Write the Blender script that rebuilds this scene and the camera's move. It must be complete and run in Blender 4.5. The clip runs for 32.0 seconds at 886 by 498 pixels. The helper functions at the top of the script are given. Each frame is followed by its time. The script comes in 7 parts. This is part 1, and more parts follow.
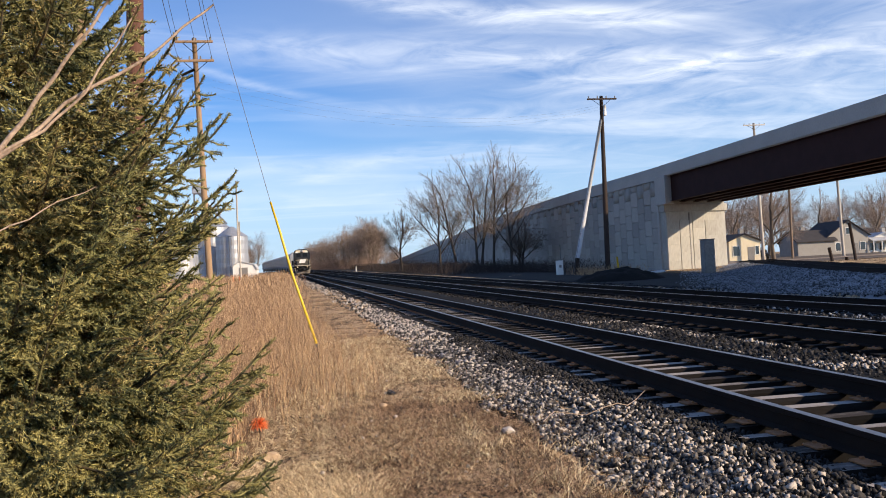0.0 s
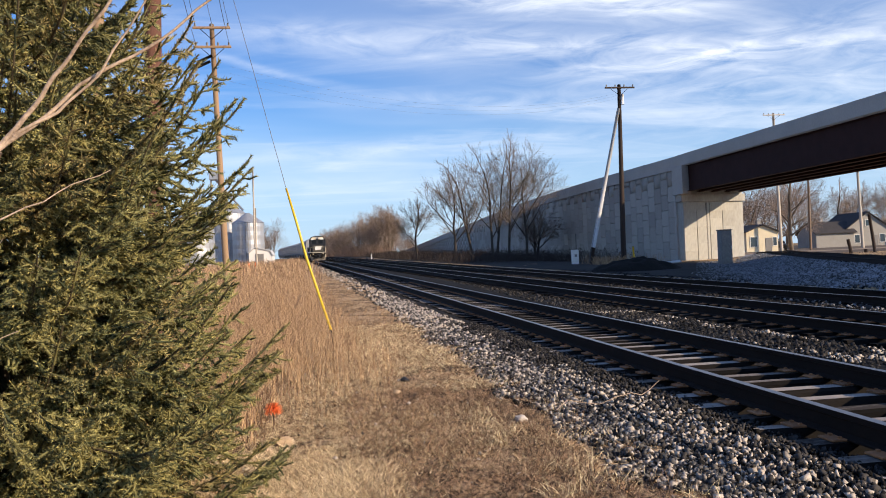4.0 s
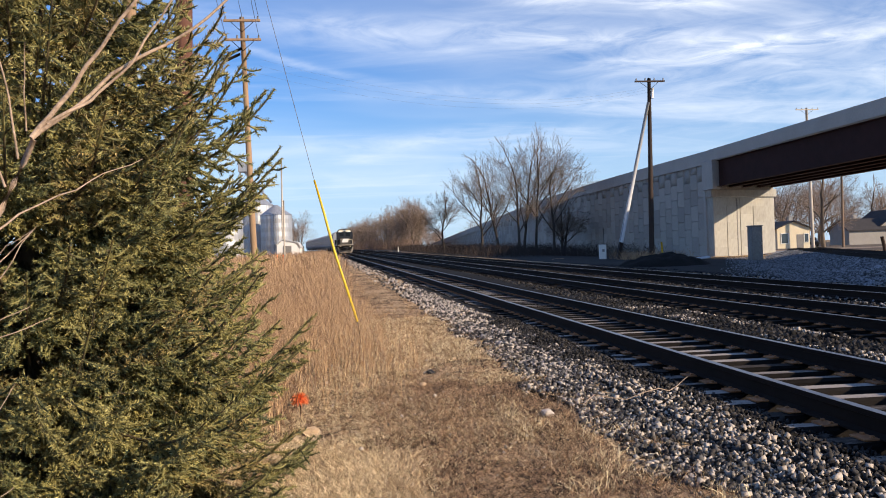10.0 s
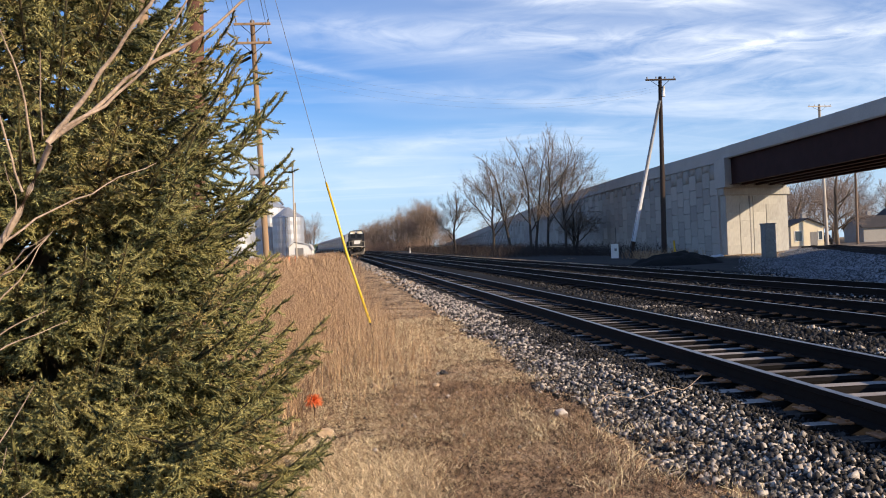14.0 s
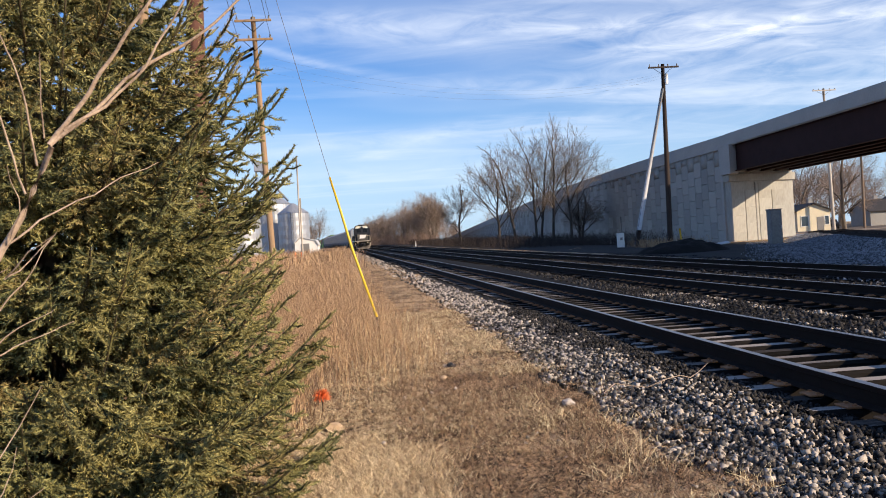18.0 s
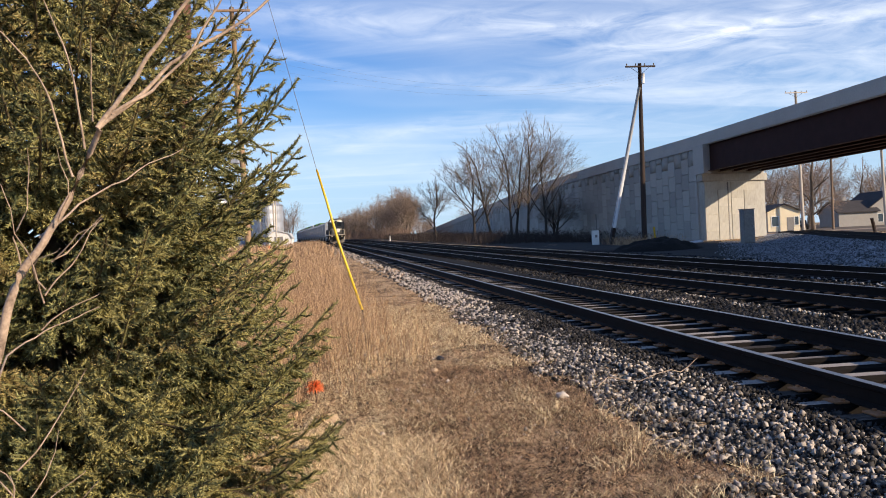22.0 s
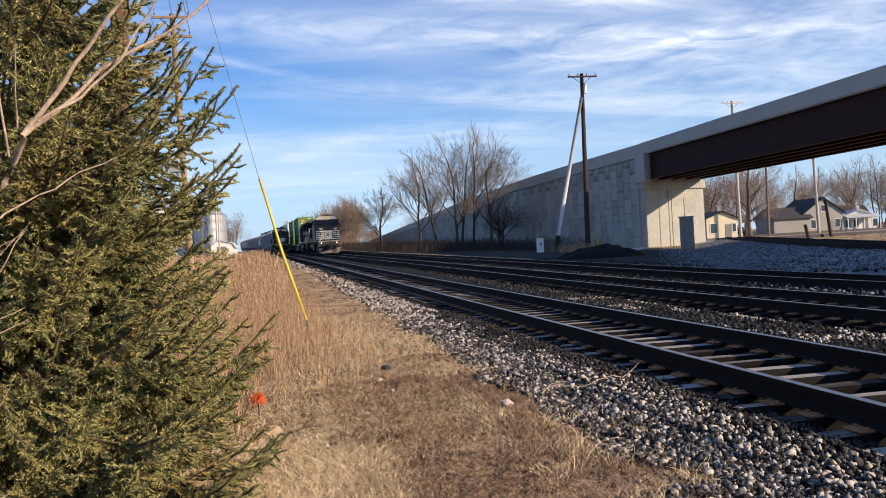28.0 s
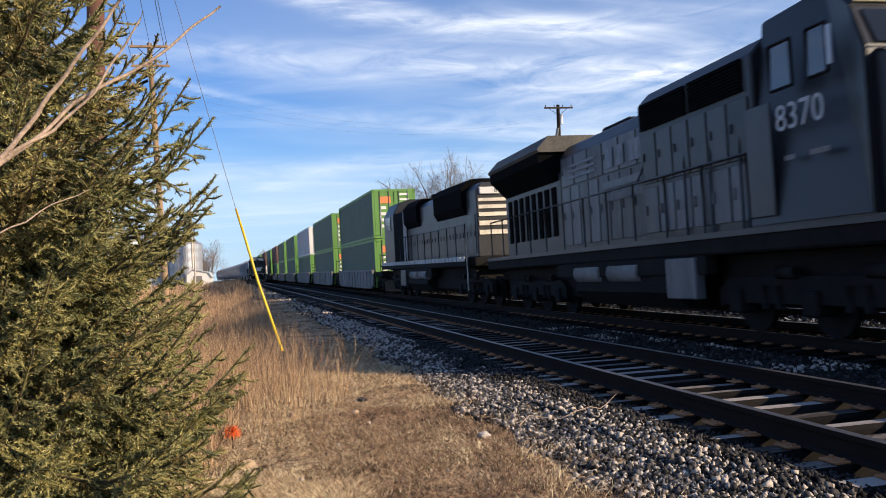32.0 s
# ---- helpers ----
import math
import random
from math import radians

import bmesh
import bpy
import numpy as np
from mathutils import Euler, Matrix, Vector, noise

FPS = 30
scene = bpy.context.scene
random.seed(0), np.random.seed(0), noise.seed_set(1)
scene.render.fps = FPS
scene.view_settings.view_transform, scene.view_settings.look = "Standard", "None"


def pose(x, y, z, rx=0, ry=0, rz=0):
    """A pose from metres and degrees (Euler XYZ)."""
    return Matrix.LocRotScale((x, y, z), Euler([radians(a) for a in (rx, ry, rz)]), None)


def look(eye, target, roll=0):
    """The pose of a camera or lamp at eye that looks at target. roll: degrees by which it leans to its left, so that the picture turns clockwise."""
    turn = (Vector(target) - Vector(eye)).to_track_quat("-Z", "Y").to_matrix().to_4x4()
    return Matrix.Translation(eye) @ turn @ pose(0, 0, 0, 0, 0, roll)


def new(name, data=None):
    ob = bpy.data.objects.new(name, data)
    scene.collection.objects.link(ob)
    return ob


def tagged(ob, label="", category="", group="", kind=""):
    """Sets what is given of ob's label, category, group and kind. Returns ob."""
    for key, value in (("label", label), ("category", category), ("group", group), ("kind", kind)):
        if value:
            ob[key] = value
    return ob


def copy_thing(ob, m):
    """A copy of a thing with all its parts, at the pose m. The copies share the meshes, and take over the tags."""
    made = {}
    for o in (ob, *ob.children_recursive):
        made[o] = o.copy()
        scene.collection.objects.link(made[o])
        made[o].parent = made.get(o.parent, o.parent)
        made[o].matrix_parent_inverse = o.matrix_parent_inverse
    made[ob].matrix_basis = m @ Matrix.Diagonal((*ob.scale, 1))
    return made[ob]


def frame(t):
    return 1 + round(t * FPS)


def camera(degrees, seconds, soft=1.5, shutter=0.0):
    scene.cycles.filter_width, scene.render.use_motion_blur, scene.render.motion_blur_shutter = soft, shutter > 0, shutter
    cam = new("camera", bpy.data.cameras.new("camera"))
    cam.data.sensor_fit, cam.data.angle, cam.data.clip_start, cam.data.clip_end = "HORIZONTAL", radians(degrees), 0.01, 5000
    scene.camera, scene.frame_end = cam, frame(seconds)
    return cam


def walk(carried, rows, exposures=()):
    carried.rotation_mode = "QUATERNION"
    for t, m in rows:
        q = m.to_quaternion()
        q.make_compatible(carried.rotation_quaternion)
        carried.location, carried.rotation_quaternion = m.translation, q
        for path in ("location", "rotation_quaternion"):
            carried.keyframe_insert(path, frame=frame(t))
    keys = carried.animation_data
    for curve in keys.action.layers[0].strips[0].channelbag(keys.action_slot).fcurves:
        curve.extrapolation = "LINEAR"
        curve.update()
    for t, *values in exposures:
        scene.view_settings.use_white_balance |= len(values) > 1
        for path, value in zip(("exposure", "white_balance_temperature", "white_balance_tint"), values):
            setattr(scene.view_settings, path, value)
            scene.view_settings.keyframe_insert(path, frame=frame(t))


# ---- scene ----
# ---- the walk ----
cam = camera(56.6, 32.0, soft=1.0, shutter=0.12)
PATH = [
    (0, (-0.134, -1.936, 1.819), (0.185, 0.038, 1.869), -3.0),
    (0.5, (-0.133, -1.934, 1.813), (0.168, 0.043, 1.854), -2.9),
    (1, (-0.131, -1.933, 1.812), (0.163, 0.045, 1.842), -2.5),
    (1.5, (-0.124, -1.925, 1.81), (0.173, 0.052, 1.836), -2.5),
    (2, (-0.12, -1.924, 1.809), (0.179, 0.054, 1.831), -2.4),
    (2.5, (-0.123, -1.92, 1.81), (0.171, 0.058, 1.831), -2.3),
    (4.5, (-0.125, -1.923, 1.811), (0.154, 0.057, 1.837), -2.5),
    (5, (-0.123, -1.924, 1.811), (0.155, 0.057, 1.85), -2.5),
    (5.5, (-0.123, -1.924, 1.813), (0.151, 0.057, 1.857), -2.3),
    (6, (-0.12, -1.91, 1.806), (0.172, 0.068, 1.834), -1.9),
    (6.5, (-0.115, -1.901, 1.799), (0.161, 0.08, 1.802), -1.9),
    (7, (-0.109, -1.88, 1.799), (0.15, 0.103, 1.79), -2.1),
    (7.5, (-0.108, -1.886, 1.797), (0.146, 0.098, 1.788), -2.1),
    (8, (-0.113, -1.89, 1.801), (0.127, 0.095, 1.79), -1.9),
    (8.5, (-0.127, -1.898, 1.801), (0.12, 0.086, 1.78), -1.7),
    (9, (-0.129, -1.897, 1.8), (0.125, 0.087, 1.778), -1.8),
    (9.5, (-0.129, -1.909, 1.802), (0.104, 0.077, 1.8), -1.7),
    (10, (-0.129, -1.91, 1.803), (0.087, 0.078, 1.813), -1.9),
    (10.5, (-0.134, -1.911, 1.801), (0.064, 0.079, 1.822), -2.1),
    (11, (-0.141, -1.918, 1.8), (0.043, 0.073, 1.836), -2.0),
    (11.5, (-0.144, -1.913, 1.802), (0.041, 0.078, 1.845), -1.9),
    (12, (-0.146, -1.913, 1.801), (0.043, 0.078, 1.843), -2.0),
    (12.5, (-0.143, -1.917, 1.802), (0.053, 0.073, 1.841), -2.1),
    (13, (-0.137, -1.914, 1.805), (0.065, 0.075, 1.84), -2.3),
    (13.5, (-0.134, -1.912, 1.803), (0.059, 0.079, 1.828), -2.4),
    (14, (-0.134, -1.916, 1.802), (0.054, 0.075, 1.815), -2.4),
    (14.5, (-0.131, -1.912, 1.802), (0.066, 0.078, 1.811), -2.4),
    (16.5, (-0.124, -1.908, 1.805), (0.047, 0.085, 1.823), -2.9),
    (17, (-0.119, -1.911, 1.802), (0.049, 0.081, 1.813), -3.2),
    (17.5, (-0.124, -1.912, 1.802), (0.05, 0.08, 1.811), -3.4),
    (18, (-0.122, -1.928, 1.802), (0.051, 0.064, 1.798), -3.6),
    (18.5, (-0.18, -1.927, 1.806), (0.035, 0.062, 1.813), -4.3),
    (19, (-0.314, -1.917, 1.793), (-0.021, 0.061, 1.793), -4.3),
    (19.5, (-0.332, -1.935, 1.789), (-0.037, 0.043, 1.74), -2.9),
    (20, (-0.314, -1.961, 1.782), (-0.039, 0.019, 1.734), -2.6),
    (20.5, (-0.317, -1.956, 1.783), (-0.059, 0.027, 1.737), -2.9),
    (21, (-0.316, -1.945, 1.788), (-0.063, 0.038, 1.753), -2.6),
    (21.5, (-0.324, -1.951, 1.792), (-0.087, 0.035, 1.773), -2.5),
    (22, (-0.329, -1.943, 1.794), (-0.092, 0.043, 1.775), -2.8),
    (22.5, (-0.335, -1.937, 1.794), (-0.085, 0.047, 1.769), -2.8),
    (23, (-0.338, -1.939, 1.795), (-0.079, 0.044, 1.776), -2.8),
    (23.5, (-0.335, -1.945, 1.794), (-0.069, 0.037, 1.792), -2.9),
    (24, (-0.333, -1.946, 1.795), (-0.068, 0.037, 1.807), -3.1),
    (24.5, (-0.327, -1.94, 1.8), (-0.061, 0.042, 1.814), -3.1),
    (25, (-0.316, -1.942, 1.798), (-0.038, 0.039, 1.816), -3.2),
    (25.5, (-0.315, -1.942, 1.799), (-0.024, 0.036, 1.82), -3.3),
    (27.5, (-0.31, -1.94, 1.798), (0.04, 0.029, 1.801), -3.0),
    (28, (-0.307, -1.937, 1.793), (0.06, 0.029, 1.788), -3.2),
    (28.5, (-0.306, -1.943, 1.795), (0.068, 0.022, 1.811), -3.4),
    (29, (-0.3, -1.948, 1.797), (0.091, 0.013, 1.821), -3.5),
    (29.5, (-0.297, -1.95, 1.799), (0.106, 0.008, 1.831), -3.5),
    (30, (-0.294, -1.957, 1.803), (0.105, 0.002, 1.854), -3.1),
    (30.5, (-0.286, -1.959, 1.802), (0.123, -0.002, 1.852), -2.9),
    (31, (-0.277, -1.966, 1.801), (0.146, -0.012, 1.849), -2.9),
    (31.5, (-0.283, -1.952, 1.797), (0.134, 0.004, 1.846), -3.0),
    (32, (-0.301, -1.929, 1.808), (0.123, 0.025, 1.871), -3.2),
]
walk(cam, [(t, look(eye, target, roll)) for t, eye, target, roll in PATH])

# ---- light ----
random.seed(11)
SUN = Vector((2.06, -1.55, 1.0)).normalized()
world = bpy.data.worlds.new("sky")
scene.world = world
world.use_nodes = True
wn = world.node_tree


def link(nt, a, b):
    nt.links.new(a, b)


def build_sky():
    nt = wn
    nt.nodes.clear()
    out = nt.nodes.new("ShaderNodeOutputWorld")
    bg = nt.nodes.new("ShaderNodeBackground")
    sky = nt.nodes.new("ShaderNodeTexSky")
    sky.sky_type = "NISHITA"
    sky.sun_disc = False
    sky.sun_elevation = math.asin(SUN.z)
    sky.sun_rotation = math.atan2(SUN.x, SUN.y)
    sky.air_density, sky.dust_density, sky.ozone_density = 1.0, 0.6, 2.0
    coord = nt.nodes.new("ShaderNodeTexCoord")
    # thin streaky cirrus, laid on a flat layer high above
    sep = nt.nodes.new("ShaderNodeSeparateXYZ")
    link(nt, coord.outputs["Generated"], sep.inputs[0])
    zup = nt.nodes.new("ShaderNodeMath")
    zup.operation = "MAXIMUM"
    zup.inputs[1].default_value = 0.03
    link(nt, sep.outputs["Z"], zup.inputs[0])
    zadd = nt.nodes.new("ShaderNodeMath")
    zadd.operation = "ADD"
    zadd.inputs[1].default_value = 0.10
    link(nt, zup.outputs[0], zadd.inputs[0])
    div = nt.nodes.new("ShaderNodeVectorMath")
    div.operation = "DIVIDE"
    comb = nt.nodes.new("ShaderNodeCombineXYZ")
    for i in range(3):
        link(nt, zadd.outputs[0], comb.inputs[i])
    link(nt, coord.outputs["Generated"], div.inputs[0])
    link(nt, comb.outputs[0], div.inputs[1])

    def layer(scale, rot, stretch, lo, hi, detail, warp):
        mp = nt.nodes.new("ShaderNodeMapping")
        mp.inputs["Rotation"].default_value = (0, 0, radians(rot))
        mp.inputs["Scale"].default_value = stretch
        link(nt, div.outputs[0], mp.inputs[0])
        nz = nt.nodes.new("ShaderNodeTexNoise")
        nz.inputs["Scale"].default_value = scale
        nz.inputs["Detail"].default_value = detail
        nz.inputs["Roughness"].default_value = 0.55
        nz.inputs["Distortion"].default_value = warp
        link(nt, mp.outputs[0], nz.inputs["Vector"])
        mr = nt.nodes.new("ShaderNodeMapRange")
        mr.interpolation_type = "SMOOTHSTEP"
        mr.inputs["From Min"].default_value = lo
        mr.inputs["From Max"].default_value = hi
        link(nt, nz.outputs["Fac"], mr.inputs["Value"])
        return mr.outputs[0]

    a = layer(1.3, 28, (0.38, 1.35, 1), 0.46, 0.80, 7, 1.3)
    b = layer(0.55, 15, (0.6, 1.1, 1), 0.40, 0.75, 3, 0.8)
    both = nt.nodes.new("ShaderNodeMath")
    both.operation = "MULTIPLY_ADD"
    both.inputs[1].default_value = 0.42
    link(nt, a, both.inputs[0])
    part_b = nt.nodes.new("ShaderNodeMath")
    part_b.operation = "MULTIPLY"
    part_b.inputs[1].default_value = 0.25
    link(nt, b, part_b.inputs[0])
    link(nt, part_b.outputs[0], both.inputs[2])

    def op(kind, *values):
        n = nt.nodes.new("ShaderNodeMath")
        n.operation = kind
        for i, v in enumerate(values):
            if isinstance(v, (int, float)):
                n.inputs[i].default_value = v
            else:
                link(nt, v, n.inputs[i])
        return n.outputs[0]

    # long cirrus streaks: bearing and height of each, in degrees
    az = op("MULTIPLY", op("ARCTAN2", sep.outputs["X"], sep.outputs["Y"]), 57.296)
    el = op("MULTIPLY", op("ARCSINE", sep.outputs["Z"]), 57.296)
    flat = nt.nodes.new("ShaderNodeCombineXYZ")
    link(nt, az, flat.inputs[0])
    link(nt, op("MULTIPLY", el, 4.5), flat.inputs[1])

    def fibre(scale, detail, warp):
        n = nt.nodes.new("ShaderNodeTexNoise")
        n.inputs["Scale"].default_value = scale
        n.inputs["Detail"].default_value = detail
        n.inputs["Roughness"].default_value = 0.62
        n.inputs["Distortion"].default_value = warp
        link(nt, flat.outputs[0], n.inputs["Vector"])
        return n.outputs["Fac"]

    drift = op("MULTIPLY", op("SUBTRACT", fibre(0.05, 3, 0.3), 0.5), 3.0)
    thread = op("MULTIPLY", op("SUBTRACT", fibre(0.16, 8, 1.2), 0.26), 2.1)
    total = both.outputs[0]
    for a0, e0, slope, curve, width, reach, amount in STREAKS:
        d = op("SUBTRACT", az, a0)
        mid = op("ADD", op("ADD", op("MULTIPLY", d, slope), op("MULTIPLY", op("MULTIPLY", d, d), curve)), e0)
        off = op("DIVIDE", op("SUBTRACT", op("ADD", el, drift), mid), width)
        fall = op("EXPONENT", op("MULTIPLY", op("MULTIPLY", off, off), -1.0))
        far = op("EXPONENT", op("MULTIPLY", op("POWER", op("ABSOLUTE", op("DIVIDE", d, reach)), 3.0), -1.0))
        total = op("ADD", total, op("MULTIPLY", op("MULTIPLY", op("MULTIPLY", fall, far), thread), amount))
    mix = nt.nodes.new("ShaderNodeMix")
    mix.data_type = "RGBA"
    mix.clamp_factor = True
    link(nt, total, mix.inputs["Factor"])
    tint = nt.nodes.new("ShaderNodeMix")
    tint.data_type = "RGBA"
    tint.blend_type = "MULTIPLY"
    tint.inputs["Factor"].default_value = 1.0
    tint.inputs["B"].default_value = SKY_TINT
    link(nt, sky.outputs[0], tint.inputs["A"])
    link(nt, tint.outputs["Result"], mix.inputs["A"])
    mix.inputs["B"].default_value = CLOUD
    low = nt.nodes.new("ShaderNodeMapRange")
    low.interpolation_type = "SMOOTHSTEP"
    low.inputs["From Min"].default_value = 0.0
    low.inputs["From Max"].default_value = 0.24
    low.inputs["To Min"].default_value = 0.72
    low.inputs["To Max"].default_value = 0.0
    link(nt, sep.outputs["Z"], low.inputs["Value"])
    hazy = nt.nodes.new("ShaderNodeMix")
    hazy.data_type = "RGBA"
    link(nt, low.outputs[0], hazy.inputs["Factor"])
    link(nt, mix.outputs["Result"], hazy.inputs["A"])
    hazy.inputs["B"].default_value = HAZE
    link(nt, hazy.outputs["Result"], bg.inputs["Color"])
    bg.inputs["Strength"].default_value = SKY_STRENGTH
    link(nt, bg.outputs[0], out.inputs["Surface"])


SKY_STRENGTH = 0.098
SKY_TINT = (0.475, 0.83, 1.33, 1)
CLOUD = (8.2, 8.7, 9.6, 1)
HAZE = (5.3, 6.8, 8.6, 1)
# bearing, height, slope, curve, half width, reach, amount
STREAKS = ((15, 16.8, -0.12, 0.005, 0.7, 14, 0.9), (14, 14.2, -0.075, 0.0, 1.1, 24, 0.55), (26, 12.5, 0.06, 0.0, 0.55, 10, 0.6),
           (6, 7.8, 0.01, -0.003, 0.6, 13, 0.55), (-3, 13.1, -0.22, 0.0, 0.35, 5, 0.4), (11, 10.5, -0.08, 0.0, 0.8, 10, 0.35),
           (30, 10.0, -0.05, 0.0, 3.8, 14, 0.5), (4, 5.2, 0.02, 0.0, 0.9, 16, 0.4), (60, 15, 0.1, 0.0, 3.0, 25, 0.6), (-60, 12, 0.1, 0.0, 2.0, 25, 0.6))
build_sky()
sun_lamp = bpy.data.lights.new("sun", "SUN")
sun_lamp.energy, sun_lamp.angle, sun_lamp.color = 5.0, radians(0.55), (1.0, 0.80, 0.58)
sun = new("sun", sun_lamp)
sun.matrix_world = look(tuple(SUN * 60), (0, 0, 0))
scene.view_settings.exposure = 0.36

# ---- materials ----


def mat(name, base, rough=0.8, metal=0.0, var=0.25, scale=3.0, fine=40.0, bump=0.3, depth=0.02, tint=None, coord="Object", island=0.0,
        rand=0.0, stretch=(1, 1, 1), spec=0.5):
    """A two-scale mottled surface: base colour and a second tone, fine grain, relief."""
    m = bpy.data.materials.new(name)
    m.use_nodes = True
    nt = m.node_tree
    b = nt.nodes["Principled BSDF"]
    b.inputs["Roughness"].default_value = rough
    b.inputs["Metallic"].default_value = metal
    b.inputs["Specular IOR Level"].default_value = spec
    tc = nt.nodes.new("ShaderNodeTexCoord")
    mp = nt.nodes.new("ShaderNodeMapping")
    mp.inputs["Scale"].default_value = stretch
    link(nt, tc.outputs[coord], mp.inputs[0])
    n1 = nt.nodes.new("ShaderNodeTexNoise")
    n1.inputs["Scale"].default_value = scale
    n1.inputs["Detail"].default_value = 5
    n1.inputs["Roughness"].default_value = 0.6
    n2 = nt.nodes.new("ShaderNodeTexNoise")
    n2.inputs["Scale"].default_value = fine
    n2.inputs["Detail"].default_value = 3
    for n in (n1, n2):
        link(nt, mp.outputs[0], n.inputs["Vector"])
    add = nt.nodes.new("ShaderNodeMath")
    add.operation = "MULTIPLY_ADD"
    add.inputs[1].default_value = 0.6
    link(nt, n1.outputs["Fac"], add.inputs[0])
    half = nt.nodes.new("ShaderNodeMath")
    half.operation = "MULTIPLY"
    half.inputs[1].default_value = 0.4
    link(nt, n2.outputs["Fac"], half.inputs[0])
    link(nt, half.outputs[0], add.inputs[2])
    value = add.outputs[0]
    for amount, node, out_name in ((island, "ShaderNodeNewGeometry", "Random Per Island"), (rand, "ShaderNodeObjectInfo", "Random")):
        if amount:
            nd = nt.nodes.new(node)
            mm = nt.nodes.new("ShaderNodeMath")
            mm.operation = "MULTIPLY_ADD"
            mm.inputs[1].default_value = amount
            link(nt, nd.outputs[out_name], mm.inputs[0])
            sh = nt.nodes.new("ShaderNodeMath")
            sh.operation = "SUBTRACT"
            sh.inputs[1].default_value = amount / 2
            link(nt, value, sh.inputs[0])
            link(nt, sh.outputs[0], mm.inputs[2])
            value = mm.outputs[0]
    ramp = nt.nodes.new("ShaderNodeMapRange")
    ramp.inputs["From Min"].default_value = 0.3
    ramp.inputs["From Max"].default_value = 0.7
    link(nt, value, ramp.inputs["Value"])
    mix = nt.nodes.new("ShaderNodeMix")
    mix.data_type = "RGBA"
    tint = tint or tuple(c * (1 - var) for c in base)
    lite = tuple(min(1, c * (1 + var)) for c in base)
    mix.inputs["A"].default_value = (*tint, 1)
    mix.inputs["B"].default_value = (*lite, 1)
    link(nt, ramp.outputs[0], mix.inputs["Factor"])
    link(nt, mix.outputs["Result"], b.inputs["Base Color"])
    if bump:
        bp = nt.nodes.new("ShaderNodeBump")
        bp.inputs["Strength"].default_value = bump
        bp.inputs["Distance"].default_value = depth
        link(nt, add.outputs[0], bp.inputs["Height"])
        link(nt, bp.outputs[0], b.inputs["Normal"])
    return m


def glow(name, colour, strength):
    m = bpy.data.materials.new(name)
    m.use_nodes = True
    b = m.node_tree.nodes["Principled BSDF"]
    b.inputs["Base Color"].default_value = (*colour, 1)
    b.inputs["Emission Color"].default_value = (*colour, 1)
    b.inputs["Emission Strength"].default_value = strength
    return m


def glass(name, colour, rough=0.05):
    m = bpy.data.materials.new(name)
    m.use_nodes = True
    b = m.node_tree.nodes["Principled BSDF"]
    b.inputs["Base Color"].default_value = (*colour, 1)
    b.inputs["Roughness"].default_value = rough
    b.inputs["Specular IOR Level"].default_value = 0.9
    return m


M = {}


def turf_soil():
    """Dead grass matted on brown earth: crossing fibres, tufts and worn spots; shade between clumps is painted in."""
    m = bpy.data.materials.new("matted_turf")
    m.use_nodes = True
    nt = m.node_tree
    b = nt.nodes["Principled BSDF"]
    b.inputs["Roughness"].default_value = 0.95
    b.inputs["Specular IOR Level"].default_value = 0.1
    tc = nt.nodes.new("ShaderNodeTexCoord")

    def field(scale, stretch, rot, detail, rough):
        mp = nt.nodes.new("ShaderNodeMapping")
        mp.inputs["Scale"].default_value = stretch
        mp.inputs["Rotation"].default_value = (0, 0, radians(rot))
        link(nt, tc.outputs["Object"], mp.inputs[0])
        n = nt.nodes.new("ShaderNodeTexNoise")
        n.inputs["Scale"].default_value = scale
        n.inputs["Detail"].default_value = detail
        n.inputs["Roughness"].default_value = rough
        n.inputs["Distortion"].default_value = 0.6
        link(nt, mp.outputs[0], n.inputs["Vector"])
        return n.outputs["Fac"]

    def op(kind, x, y):
        n = nt.nodes.new("ShaderNodeMath")
        n.operation = kind
        for i, v in enumerate((x, y)):
            if isinstance(v, float):
                n.inputs[i].default_value = v
            else:
                link(nt, v, n.inputs[i])
        return n.outputs[0]

    fibre = op("MAXIMUM", field(38, (1, 0.35, 1), 25, 4, 0.6), op("MAXIMUM", field(38, (0.35, 1, 1), 50, 4, 0.6), field(52, (1, 0.4, 1), 110, 3, 0.6)))
    tuft = field(7, (1, 1, 1), 0, 5, 0.65)
    broad = field(0.9, (1, 1, 1), 0, 4, 0.6)
    total = op("ADD", op("MULTIPLY", fibre, 0.75), op("ADD", op("MULTIPLY", tuft, 0.55), op("MULTIPLY", broad, 0.5)))
    ramp = nt.nodes.new("ShaderNodeValToRGB")
    # the near-black end of the ramp paints shadow gaps between clumps
    ramp.color_ramp.elements[0].position = 0.86
    ramp.color_ramp.elements[0].color = (0.022, 0.014, 0.009, 1)
    ramp.color_ramp.elements[1].position = 1.0
    ramp.color_ramp.elements[1].color = (0.56, 0.395, 0.23, 1)
    e = ramp.color_ramp.elements.new(0.93)
    e.color = (0.22, 0.148, 0.086, 1)
    link(nt, total, ramp.inputs[0])
    link(nt, ramp.outputs[0], b.inputs["Base Color"])
    bp = nt.nodes.new("ShaderNodeBump")
    bp.inputs["Strength"].default_value = 0.9
    bp.inputs["Distance"].default_value = 0.03
    link(nt, total, bp.inputs["Height"])
    link(nt, bp.outputs[0], b.inputs["Normal"])
    return m


